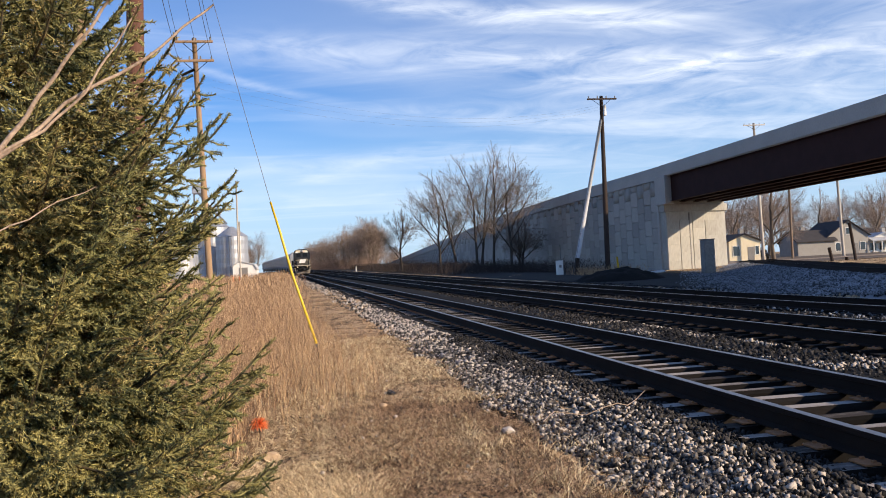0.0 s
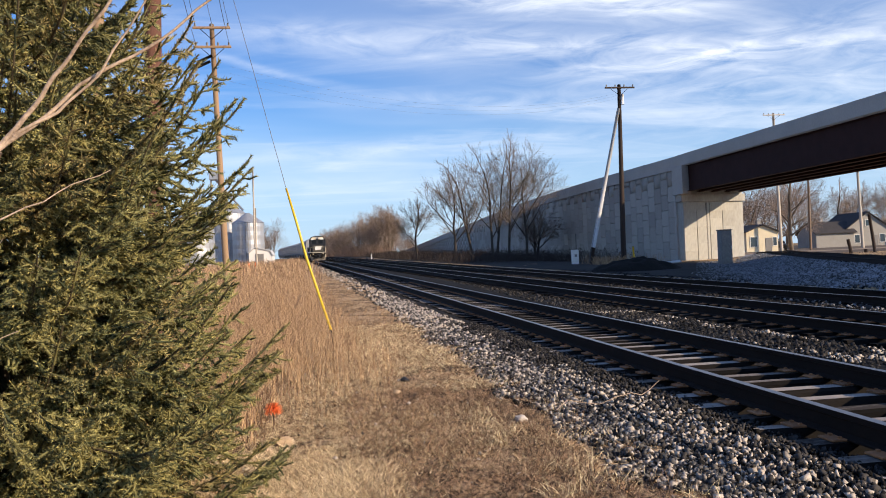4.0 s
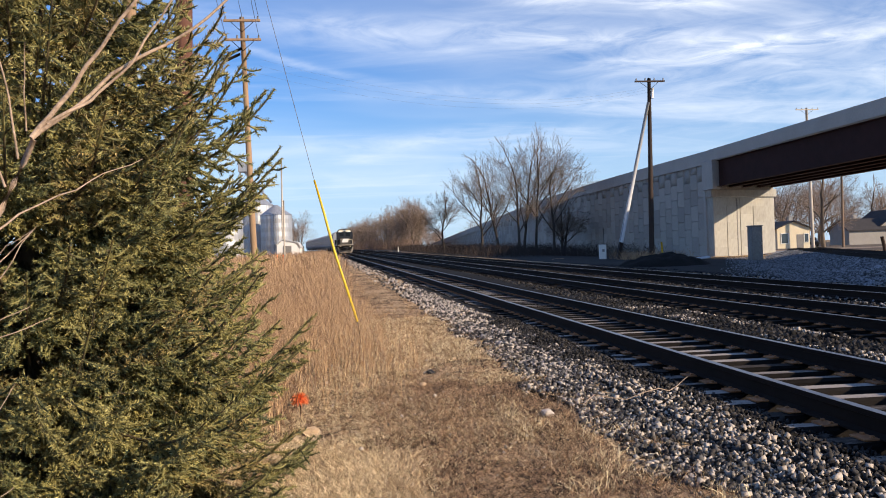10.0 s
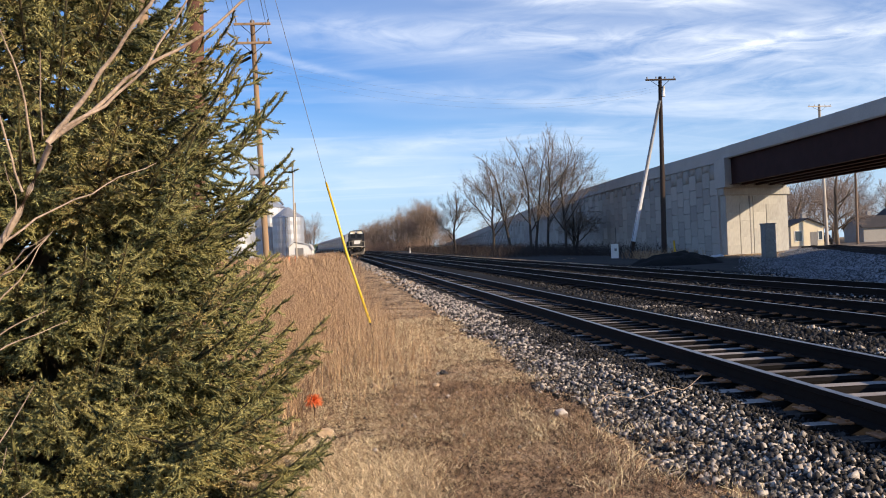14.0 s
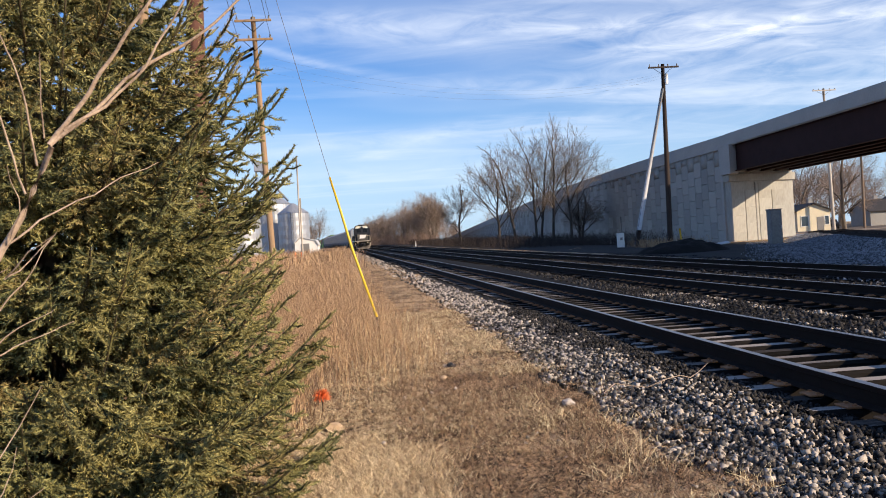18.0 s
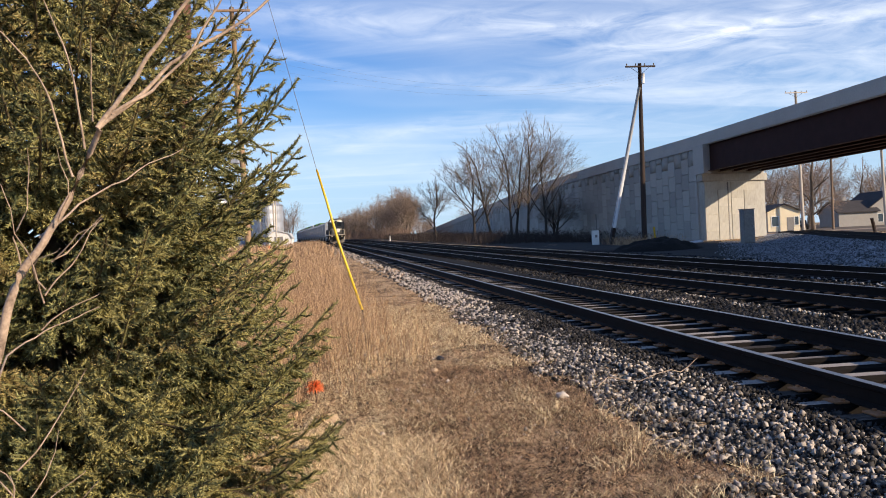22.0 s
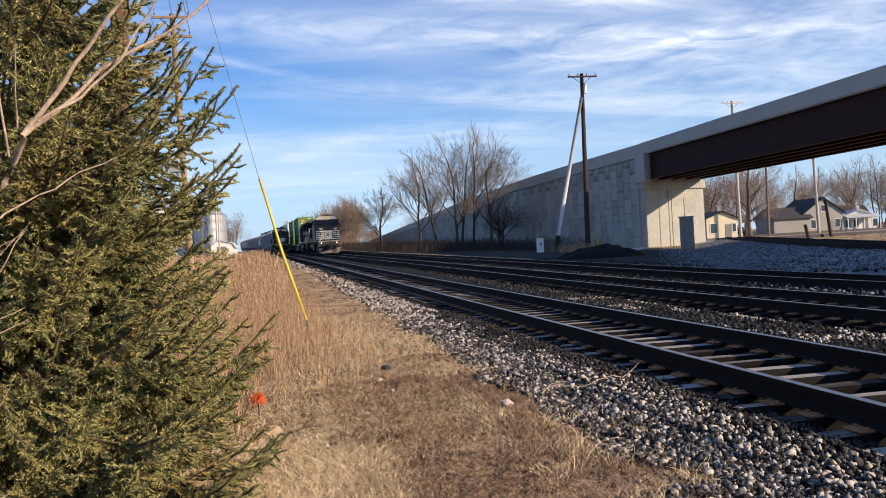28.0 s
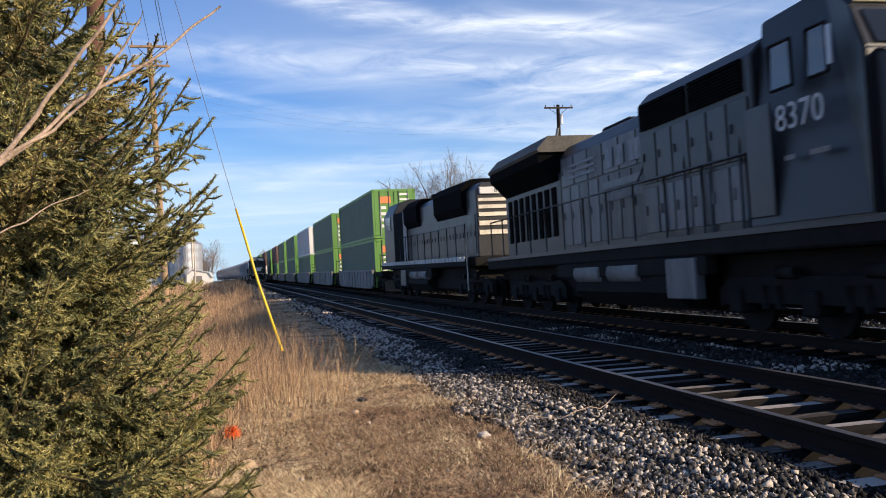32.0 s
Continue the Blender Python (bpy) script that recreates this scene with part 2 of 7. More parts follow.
M["soil"] = turf_soil()
# cinder grey taken near black: shade of overpass and wall is in it
M["cinder"] = mat("cinder_ground", (0.030, 0.028, 0.027), 0.95, spec=0.12, scale=0.5, fine=12, bump=0.6, depth=0.03, var=0.4)
M["grass"] = mat("dry_grass", (0.84, 0.64, 0.40), 0.9, scale=1.4, fine=9, bump=0.0, var=0.3, island=1.1, tint=(0.20, 0.115, 0.06))
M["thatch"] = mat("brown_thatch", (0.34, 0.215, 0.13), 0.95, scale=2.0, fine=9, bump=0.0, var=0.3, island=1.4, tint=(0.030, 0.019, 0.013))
M["straw"] = mat("pale_straw", (0.88, 0.68, 0.44), 0.9, scale=1.4, fine=9, bump=0.0, var=0.2, island=0.8, tint=(0.40, 0.27, 0.155))
M["lawn"] = mat("winter_lawn", (0.105, 0.075, 0.048), 0.95, scale=0.5, fine=9, bump=0.4, depth=0.03, var=0.4, tint=(0.05, 0.036, 0.024))
M["weed"] = mat("dry_weed", (0.42, 0.28, 0.155), 0.9, scale=0.8, fine=6, bump=0.0, var=0.35, island=0.7, tint=(0.20, 0.115, 0.07))
M["bed"] = mat("track_bed", (0.014, 0.013, 0.012), 0.95, spec=0.12, scale=0.8, fine=22, bump=0.9, depth=0.03, var=0.4)
M["stone"] = mat("ballast_stone", (0.33, 0.285, 0.24), 0.85, scale=2.0, fine=30, bump=0.3, var=0.5, island=1.5, tint=(0.042, 0.036, 0.032))
M["darkstone"] = mat("dark_ballast", (0.078, 0.074, 0.070), 0.9, spec=0.25, scale=2.0, fine=30, bump=0.2, var=0.6, island=1.6, tint=(0.010, 0.0095, 0.0092))
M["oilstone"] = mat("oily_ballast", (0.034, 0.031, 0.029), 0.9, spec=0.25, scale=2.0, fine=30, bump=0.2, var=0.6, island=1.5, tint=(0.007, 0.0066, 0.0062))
M["graystone"] = mat("blue_grey_gravel", (0.19, 0.195, 0.21), 0.9, scale=2.0, fine=30, bump=0.3, var=0.35, island=0.9, tint=(0.075, 0.078, 0.085))
M["rail"] = mat("rail_rust", (0.020, 0.0135, 0.011), 0.9, 0.0, spec=0.15, scale=3, fine=60, bump=0.3, depth=0.003)
M["railhead"] = mat("rail_head", (0.33, 0.315, 0.30), 0.42, 0.95, scale=5, fine=50, bump=0.0, var=0.15)
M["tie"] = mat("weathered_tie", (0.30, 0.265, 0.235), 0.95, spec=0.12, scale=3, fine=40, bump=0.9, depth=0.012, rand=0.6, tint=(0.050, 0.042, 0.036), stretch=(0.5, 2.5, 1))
M["tieside"] = mat("dark_tie_flank", (0.014, 0.012, 0.011), 0.95, spec=0.12, scale=5, fine=40, bump=0.7, depth=0.01, rand=0.6, tint=(0.006, 0.0055, 0.005), stretch=(0.3, 1.5, 1))
M["brick_dull"] = mat("dull_brown_siding", (0.11, 0.075, 0.055), 0.9, scale=2, fine=20, bump=0.2)
M["redcar"] = mat("red_car_paint", (0.40, 0.03, 0.025), 0.35, bump=0.0, var=0.1)
M["darktie"] = mat("dark_tie", (0.030, 0.025, 0.021), 0.95, spec=0.12, scale=5, fine=40, bump=0.7, depth=0.01, rand=0.9, tint=(0.010, 0.009, 0.008), stretch=(0.3, 1.5, 1))
M["windscreen"] = mat("windscreen_glass", (0.012, 0.014, 0.017), 0.22, spec=0.28, bump=0.0, var=0.4, scale=1.5)
# brush darkened to carry the shade at the wall foot
M["shadebrush"] = mat("shaded_brush", (0.036, 0.026, 0.022), 0.95, bump=0.0, var=0.3, island=0.6)
# rust kept bright so that plates also show their sunlit look in shade
M["plate"] = mat("sunlit_rusty_plate", (0.36, 0.16, 0.065), 0.85, 0.1, scale=8, fine=60, bump=0.3, depth=0.003, rand=0.5)
M["concrete"] = mat("precast_concrete", (0.36, 0.335, 0.30), 0.88, scale=0.35, fine=9, bump=0.35, depth=0.02, rand=0.45, var=0.16)
M["concrete_face"] = mat("abutment_concrete", (0.40, 0.38, 0.335), 0.88, scale=0.7, fine=5, bump=0.15, depth=0.01, var=0.22, rand=0.25, stretch=(1, 1, 0.45))
# white clapboard greyed down: tree shade on the houses is in the colour
M["housewhite"] = mat("shaded_clapboard", (0.33, 0.305, 0.27), 0.7, scale=1.0, fine=8, bump=0.1, var=0.12)
M["concrete_plain"] = mat("cast_concrete", (0.41, 0.385, 0.35), 0.88, scale=0.4, fine=8, bump=0.2, depth=0.01, var=0.15)
M["steel"] = mat("weathering_steel", (0.036, 0.014, 0.012), 0.8, 0.0, spec=0.2, scale=1.2, fine=20, bump=0.15, var=0.3)
M["pole"] = mat("weathered_pole", (0.22, 0.15, 0.10), 0.9, scale=2, fine=30, bump=0.4, depth=0.01, stretch=(3, 3, 0.3))
# creosote brown, set lower to carry the pole's shaded side
M["darkpole"] = mat("creosote_pole", (0.034, 0.021, 0.016), 0.85, scale=2, fine=30, bump=0.4, depth=0.01, stretch=(3, 3, 0.3))
M["brownpole"] = mat("brown_pole", (0.13, 0.055, 0.035), 0.85, scale=2, fine=30, bump=0.4, depth=0.01, stretch=(3, 3, 0.3))
M["tanpole"] = mat("tan_pole", (0.33, 0.215, 0.125), 0.9, scale=2, fine=30, bump=0.4, depth=0.01, stretch=(3, 3, 0.3))
M["palepole"] = mat("pale_pole", (0.48, 0.42, 0.35), 0.9, scale=2, fine=30, bump=0.4, depth=0.01, stretch=(3, 3, 0.3))
M["white"] = mat("white_paint", (0.74, 0.72, 0.68), 0.6, scale=1.0, fine=25, bump=0.1, var=0.12)
M["cream"] = mat("cream_paint", (0.70, 0.60, 0.42), 0.7, scale=1.0, fine=25, bump=0.1, var=0.12)
M["black"] = mat("black_paint", (0.010, 0.0105, 0.013), 0.42, spec=0.4, scale=0.8, fine=12, bump=0.1, depth=0.004, var=0.5, tint=(0.012, 0.012, 0.013))
M["grime"] = mat("dusty_black", (0.013, 0.012, 0.0115), 0.85, spec=0.15, scale=1.2, fine=15, bump=0.2, depth=0.006, var=0.5)
M["emblem"] = mat("worn_pale_emblem", (0.26, 0.28, 0.30), 0.7, scale=3.0, fine=14, bump=0.0, var=0.4, tint=(0.06, 0.065, 0.07), stretch=(1, 3, 0.5))
M["gold"] = mat("gold_reflector", (0.75, 0.55, 0.26), 0.3, 0.6, bump=0.0, var=0.2)
# almost zero black for louvres and radiator sections
M["deepblack"] = mat("matt_black", (0.004, 0.004, 0.0045), 0.95, spec=0.05, bump=0.0, var=0.4)
M["fade"] = mat("faded_hood_paint", (0.030, 0.031, 0.034), 0.42, spec=0.4, scale=0.7, fine=10, bump=0.1, depth=0.004, var=0.6, rand=0.25, tint=(0.007, 0.0072, 0.008), stretch=(1.6, 1.6, 0.35))
M["hoodgrey"] = mat("sun_faded_hood", (0.085, 0.089, 0.098), 0.45, spec=0.4, scale=1.0, fine=9, bump=0.1, depth=0.004, var=0.6, rand=0.3, tint=(0.014, 0.0145, 0.016), stretch=(3.2, 3.2, 0.3))
M["plough"] = mat("dirty_plough", (0.17, 0.145, 0.12), 0.7, 0.1, scale=2.0, fine=20, bump=0.2, depth=0.005, var=0.5)
M["dirtywhite"] = mat("dirty_white_stripe", (0.76, 0.70, 0.58), 0.6, scale=2.0, fine=18, bump=0.05, var=0.25, tint=(0.46, 0.41, 0.33))
M["dustblack"] = mat("dusty_front", (0.085, 0.075, 0.06), 0.7, scale=1.5, fine=14, bump=0.1, depth=0.004, var=0.5, tint=(0.02, 0.019, 0.018))
M["yellow"] = mat("yellow_plastic", (0.78, 0.50, 0.02), 0.45, scale=3, fine=30, bump=0.0, var=0.12)
M["orange"] = mat("orange_paint", (0.95, 0.23, 0.07), 0.6, scale=6, fine=40, bump=0.1, var=0.2)
M["wire"] = mat("galvanised_wire", (0.12, 0.12, 0.13), 0.5, 0.6, bump=0.0)
M["bark"] = mat("grey_bark", (0.15, 0.115, 0.085), 0.9, scale=3, fine=30, bump=0.5, depth=0.01)
M["sand"] = mat("sandy_stone", (0.42, 0.30, 0.185), 0.9, scale=4, fine=40, bump=0.4, depth=0.01, var=0.25)
# darker copies of twig and bark: the wall's shade put into the colour
M["shadetwig"] = mat("shaded_twig_bark", (0.18, 0.14, 0.11), 0.9, scale=3, fine=30, bump=0.0, island=0.5)
M["shadebark"] = mat("shaded_bark", (0.06, 0.048, 0.038), 0.9, scale=3, fine=30, bump=0.5, depth=0.01)
M["twig"] = mat("twig_bark", (0.27, 0.20, 0.155), 0.9, scale=3, fine=30, bump=0.0, island=0.5)
M["branch"] = mat("smooth_branch", (0.42, 0.315, 0.23), 0.9, scale=14, fine=90, bump=0.7, depth=0.006, var=0.4, tint=(0.13, 0.09, 0.065))
M["needle"] = mat("spruce_needle", (0.40, 0.35, 0.125), 0.6, scale=2.6, fine=14, bump=0.0, var=0.3, island=0.5, tint=(0.13, 0.125, 0.048))
M["needle_dark"] = mat("dark_spruce_needle", (0.29, 0.275, 0.10), 0.6, scale=2.6, fine=14, bump=0.0, var=0.3, island=0.5, tint=(0.065, 0.078, 0.032))
M["needle_dry"] = mat("drying_needle", (0.41, 0.32, 0.125), 0.7, scale=2.6, fine=14, bump=0.0, var=0.3, island=0.5, tint=(0.16, 0.125, 0.052))
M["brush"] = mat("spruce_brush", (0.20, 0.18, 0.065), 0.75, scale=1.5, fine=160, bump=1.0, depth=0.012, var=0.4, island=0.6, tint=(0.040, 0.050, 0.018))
M["spruce_twig"] = mat("spruce_twig", (0.10, 0.075, 0.04), 0.9, bump=0.0)
M["shrub"] = mat("bare_shrub", (0.25, 0.165, 0.115), 0.95, bump=0.0, var=0.3, island=0.6)
M["shingle"] = mat("dark_shingle", (0.045, 0.04, 0.04), 0.95, scale=1.5, fine=20, bump=0.3)
M["dirtroad"] = mat("dusty_street", (0.30, 0.22, 0.15), 0.95, scale=0.5, fine=12, bump=0.2, var=0.25)
M["window"] = glass("window_glass", (0.03, 0.04, 0.05))
# one container green in two tones: dull for shaded sides, bright for sunlit ends
M["green"] = mat("shaded_green_side", (0.072, 0.125, 0.082), 0.6, scale=0.6, fine=8, bump=0.05, var=0.2)
M["green_end"] = mat("sunlit_green_end", (0.12, 0.27, 0.055), 0.55, scale=0.6, fine=8, bump=0.05, var=0.2)
M["hopper"] = mat("pale_hopper", (0.48, 0.48, 0.48), 0.7, scale=0.4, fine=6, bump=0.1, var=0.2)
M["palecar"] = mat("pale_grey_car", (0.31, 0.315, 0.33), 0.7, scale=0.5, fine=8, bump=0.1, var=0.25)
M["graycar"] = mat("grey_well_car", (0.20, 0.19, 0.18), 0.75, scale=0.5, fine=8, bump=0.1, var=0.3)
M["redbrown"] = mat("brown_container", (0.15, 0.07, 0.05), 0.65, scale=0.5, fine=8, bump=0.05)
M["lamp"] = glow("headlight_glow", (1.0, 0.74, 0.38), 3.2)
M["silver"] = mat("galvanised_sheet", (0.42, 0.43, 0.45), 0.45, 0.5, scale=0.5, fine=4, bump=0.05, stretch=(4, 4, 0.3))


# ---- mesh helpers ----
def part(name, bm, material, parent=None, label=""):
    me = bpy.data.meshes.new(name)
    bm.to_mesh(me)
    bm.free()
    mats = material if isinstance(material, (list, tuple)) else [material]
    for k in mats:
        me.materials.append(k)
    ob = new(name, me)
    if parent is not None:
        ob.parent = parent
    if label:
        ob["label"] = label
    return ob


def raw(name, verts, faces, material, parent=None, label="", smooth=False):
    me = bpy.data.meshes.new(name)
    me.from_pydata(verts, [], faces)
    me.materials.append(material)
    if smooth:
        me.polygons.foreach_set("use_smooth", [True] * len(me.polygons))
    me.update()
    ob = new(name, me)
    if parent is not None:
        ob.parent = parent
    if label:
        ob["label"] = label
    return ob


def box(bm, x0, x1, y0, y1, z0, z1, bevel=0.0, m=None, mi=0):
    r = bmesh.ops.create_cube(bm, size=1)
    vs = r["verts"]
    for v in vs:
        v.co = Vector((x0 + (v.co.x + 0.5) * (x1 - x0), y0 + (v.co.y + 0.5) * (y1 - y0), z0 + (v.co.z + 0.5) * (z1 - z0)))
        if m is not None:
            v.co = m @ v.co
    fs = {f for v in vs for f in v.link_faces}
    for f in fs:
        f.material_index = mi
    if bevel:
        es = {e for v in vs for e in v.link_edges}
        r = bmesh.ops.bevel(bm, geom=list(es), offset=bevel, segments=1, affect="EDGES", clamp_overlap=True)
        for f in r["faces"]:
            f.material_index = mi
    return bm


def prism(bm, pts, a0, a1, axis="x", mi=0):
    """Extrudes an outline (pairs) along an axis from a0 to a1."""
    def at(p, a):
        return {"x": (a, p[0], p[1]), "y": (p[0], a, p[1]), "z": (p[0], p[1], a)}[axis]
    lo = [bm.verts.new(at(p, a0)) for p in pts]
    hi = [bm.verts.new(at(p, a1)) for p in pts]
    n = len(pts)
    fs = [bm.faces.new(lo[::-1]), bm.faces.new(hi)]
    for i in range(n):
        fs.append(bm.faces.new((lo[i], lo[(i + 1) % n], hi[(i + 1) % n], hi[i])))
    for f in fs:
        f.material_index = mi
    bmesh.ops.recalc_face_normals(bm, faces=fs)
    return bm


def tube(bm, pts, radii, sides=8, mi=0, caps=True):
    """A tapered tube along points."""
    rings = []
    n = len(pts)
    for i, p in enumerate(pts):
        p = Vector(p)
        d = (Vector(pts[min(i + 1, n - 1)]) - Vector(pts[max(i - 1, 0)])).normalized()
        ref = Vector((0, 0, 1)) if abs(d.z) < 0.9 else Vector((1, 0, 0))
        u = d.cross(ref).normalized()
        w = u.cross(d)
        r = radii[i] if isinstance(radii, (list, tuple)) else radii
        rings.append([bm.verts.new(p + (u * math.cos(k * math.tau / sides) + w * math.sin(k * math.tau / sides)) * r) for k in range(sides)])
    for a, b in zip(rings, rings[1:]):
        for k in range(sides):
            f = bm.faces.new((a[k], a[(k + 1) % sides], b[(k + 1) % sides], b[k]))
            f.material_index = mi
            f.smooth = True
    if caps:
        bm.faces.new(rings[0]).material_index = mi
        bm.faces.new(rings[-1][::-1]).material_index = mi
    return bm


def tube_raw(V, F, pts, radii, sides=4):
    """The same into plain lists, for many thin twigs."""
    n = len(pts)
    base = len(V)
    for i, p in enumerate(pts):
        d = (pts[min(i + 1, n - 1)] - pts[max(i - 1, 0)])
        d = d / (np.linalg.norm(d) + 1e-9)
        ref = np.array((0, 0, 1.0)) if abs(d[2]) < 0.9 else np.array((1.0, 0, 0))
        u = np.cross(d, ref)
        u /= np.linalg.norm(u) + 1e-9
        w = np.cross(u, d)
        for k in range(sides):
            a = k * math.tau / sides
            V.append(tuple(p + (u * math.cos(a) + w * math.sin(a)) * radii[i]))
    for i in range(n - 1):
        for k in range(sides):
            a, b = base + i * sides, base + (i + 1) * sides
            F.append((a + k, a + (k + 1) % sides, b + (k + 1) % sides, b + k))


def empty(name, at, label, category, group="", kind=""):
    ob = new(name)
    ob.empty_display_size = 0.2
    ob.location = at
    return tagged(ob, label, category, group, kind)


# ---- the lie of the land ----
RAIL = 0.55
SPACE = {1: 4.375, 2: 8.65, 3: 12.62}
BEND = {1: 0.045, 2: 0.0455, 3: 0.045}


def ramp_sum(y, a, b):
    """The integral of a slope that grows from 0 at a to 1 at b."""
    if y <= a:
        return 0.0
    if y < b:
        return (y - a) ** 2 / (2 * (b - a))
    return (b - a) / 2 + (y - b)


def rise(y):
    return 0.0134 * (ramp_sum(y, 10, 25) - ramp_sum(y, 260, 420))


def track_x(k, y):
    return SPACE[k] - BEND[k] * ramp_sum(y, 10, 25) - 0.060 * ramp_sum(y, 150, 330)


def track_pose(k, y, z=0.0):
    """A pose on track k: its -Y looks towards the camera's end."""
    slope = (track_x(k, y + 0.5) - track_x(k, y - 0.5))
    grade = rise(y + 0.5) - rise(y - 0.5)
    return Matrix.Translation((track_x(k, y), y, RAIL + rise(y) + z)) @ Euler((math.atan(grade), 0, -math.atan(slope))).to_matrix().to_4x4()


SIDING = ((60.0, 105.0), (46.0, 80.0), (33.3, 54.6), (23.0, 33.0), (19.0, 22.7), (16.4, 8.0), (15.6, -25.0))


def siding_x(y):
    """The siding that curves away under the overpass."""
    pts = SIDING[::-1]
    for (xa, ya), (xb, yb) in zip(pts, pts[1:]):
        if ya <= y <= yb:
            f = (y - ya) / (yb - ya)
            return xa + (xb - xa) * f
    return pts[0][0] if y < pts[0][1] else pts[-1][0] + (y - 105) * 0.55


def bank(x, y):
    """The gravel bank that carries the siding."""
    d = x - siding_x(y)
    fade = 1 - min(max((y - 60) / 25, 0), 1)
    side = max(0.0, 1 - max(0, abs(d) - 1.7) / 2.4)
    return 0.45 * side * fade


def ground_z(x, y):
    """The ground's height: grass strip, ballast shoulder, track bed, level land and gravel bank."""
    u = x - (track_x(1, y) - SPACE[1])
    if u < 1.6:
        h = 0.40 - 0.06 * min(max(-u, 0), 3)
    elif u < 2.9:
        h = 0.38
    elif u < 14.6:
        h = 0.12
    else:
        h = 0.40
    h += 0.035 * noise.noise((x * 0.5, y * 0.5, 0.3)) + 0.02 * noise.noise((x * 1.7, y * 1.7, 5.3))
    e = min(max((x - 15) / 17, 0), 1)
    return h + rise(y) * (1 - 0.62 * e * e * (3 - 2 * e)) + bank(x, y)


def mesh_np(name, V, F, material, parent=None, label="", smooth=False):
    """A mesh from arrays of vertices and of equal-sided faces."""
    V = np.asarray(V, dtype=np.float32).reshape(-1, 3)
    F = np.asarray(F, dtype=np.int32)
    k = F.shape[1]
    me = bpy.data.meshes.new(name)
    me.vertices.add(len(V))
    me.vertices.foreach_set("co", V.ravel())
    me.loops.add(F.size)
    me.loops.foreach_set("vertex_index", F.ravel())
    me.polygons.add(len(F))
    me.polygons.foreach_set("loop_start", np.arange(0, F.size, k, dtype=np.int32))
    me.polygons.foreach_set("loop_total", np.full(len(F), k, dtype=np.int32))
    if smooth:
        me.polygons.foreach_set("use_smooth", np.ones(len(F), dtype=bool))
    me.materials.append(material)
    me.update(calc_edges=True)
    me.validate()
    ob = new(name, me)
    if parent is not None:
        ob.parent = parent
    if label:
        ob["label"] = label
    return ob


# ---- ground ----
def spread(lo, hi, fine_lo, fine_hi, step, grow=1.22):
    xs = list(np.arange(fine_lo, fine_hi + 1e-6, step))
    s = step
    while xs[-1] < hi:
        s *= grow
        xs.append(min(xs[-1] + s, hi))
    s = step
    while xs[0] > lo:
        s *= grow
        xs.insert(0, max(xs[0] - s, lo))
    return xs


def build_ground():
    xs = spread(-1500, 1500, -8, 20, 0.5)
    ys = spread(-400, 3500, -4, 40, 0.5, 1.12)
    V = [(x, y, ground_z(x, y)) for y in ys for x in xs]
    n = len(xs)
    F = [(j * n + i, j * n + i + 1, (j + 1) * n + i + 1, (j + 1) * n + i) for j in range(len(ys) - 1) for i in range(n - 1)]
    ob = mesh_np("ground", V, F, M["soil"], smooth=True)
    return tagged(ob, "flat ground of dry earth and winter turf", "ground", kind="structure")


build_ground()


# Dark sheet of cinder ground that also paints the overpass and wall shade.
def cinder_ground():
    V, F = [], []
    ys = list(np.arange(-30, 80, 1.5)) + list(np.arange(80, 340, 6.0))
    us = np.linspace(14.5, 31.8, 22)
    for y in ys:
        x0 = 14.5 + track_x(1, y) - SPACE[1]
        for u in us:
            x = x0 + (u - 14.5) / 17.3 * (31.8 - 0.035 * max(0, y - 70) - x0)
            V.append((x, y, ground_z(x, y) + (0.02 if 14.6 < u < 31.7 else -0.2)))
    n = len(us)
    for j in range(len(ys) - 1):
        for i in range(n - 1):
            F.append((j * n + i, j * n + i + 1, (j + 1) * n + i + 1, (j + 1) * n + i))
    tagged(mesh_np("cinder_ground", V, F, M["cinder"], smooth=True), "cinder ground between the tracks and the overpass, darkened for its shade", "ground", kind="structure")


cinder_ground()
LONG = [float(v) for v in spread(-60, 900, -10, 70, 1.0, 1.08)]


def strip(name, section, material, k=1, label="", kind="structure", category="", lift=0.0):
    """A bed of the given cross-section (offset from track k, height over the land) along the line."""
    V, F = [], []
    n = len(section)
    for y in LONG:
        dx = track_x(k, y) - SPACE[k]
        for u, h in section:
            V.append((u + dx, y, h + rise(y) + lift + 0.02 * noise.noise((u * 1.5, y * 1.5, 2.0))))
    for j in range(len(LONG) - 1):
        for i in range(n - 1):
            F.append((j * n + i, j * n + i + 1, (j + 1) * n + i + 1, (j + 1) * n + i))
    ob = mesh_np(name, V, F, material, smooth=True)
    return tagged(ob, label, category, kind=kind)


strip("track_bed", [(1.8, 0.2), (2.0, 0.33), (2.5, 0.36), (2.95, 0.35), (3.35, 0.29), (3.6, 0.25), (5.2, 0.25), (5.6, 0.29), (6.2, 0.345), (7.0, 0.345), (7.5, 0.28), (10.0, 0.28),
                    (10.4, 0.33), (11.2, 0.33), (14.2, 0.31), (14.9, 0.30), (15.2, 0.15)], M["bed"], label="dark oily ballast bed under three tracks", category="ballast")

# ---- tracks ----
RAIL_SECTION = [(-0.037, 0.0), (-0.034, -0.042), (-0.010, -0.052), (-0.009, -0.15), (-0.075, -0.168), (-0.075, -0.18),
                (0.075, -0.18), (0.075, -0.168), (0.009, -0.15), (0.010, -0.052), (0.034, -0.042), (0.037, 0.0)]


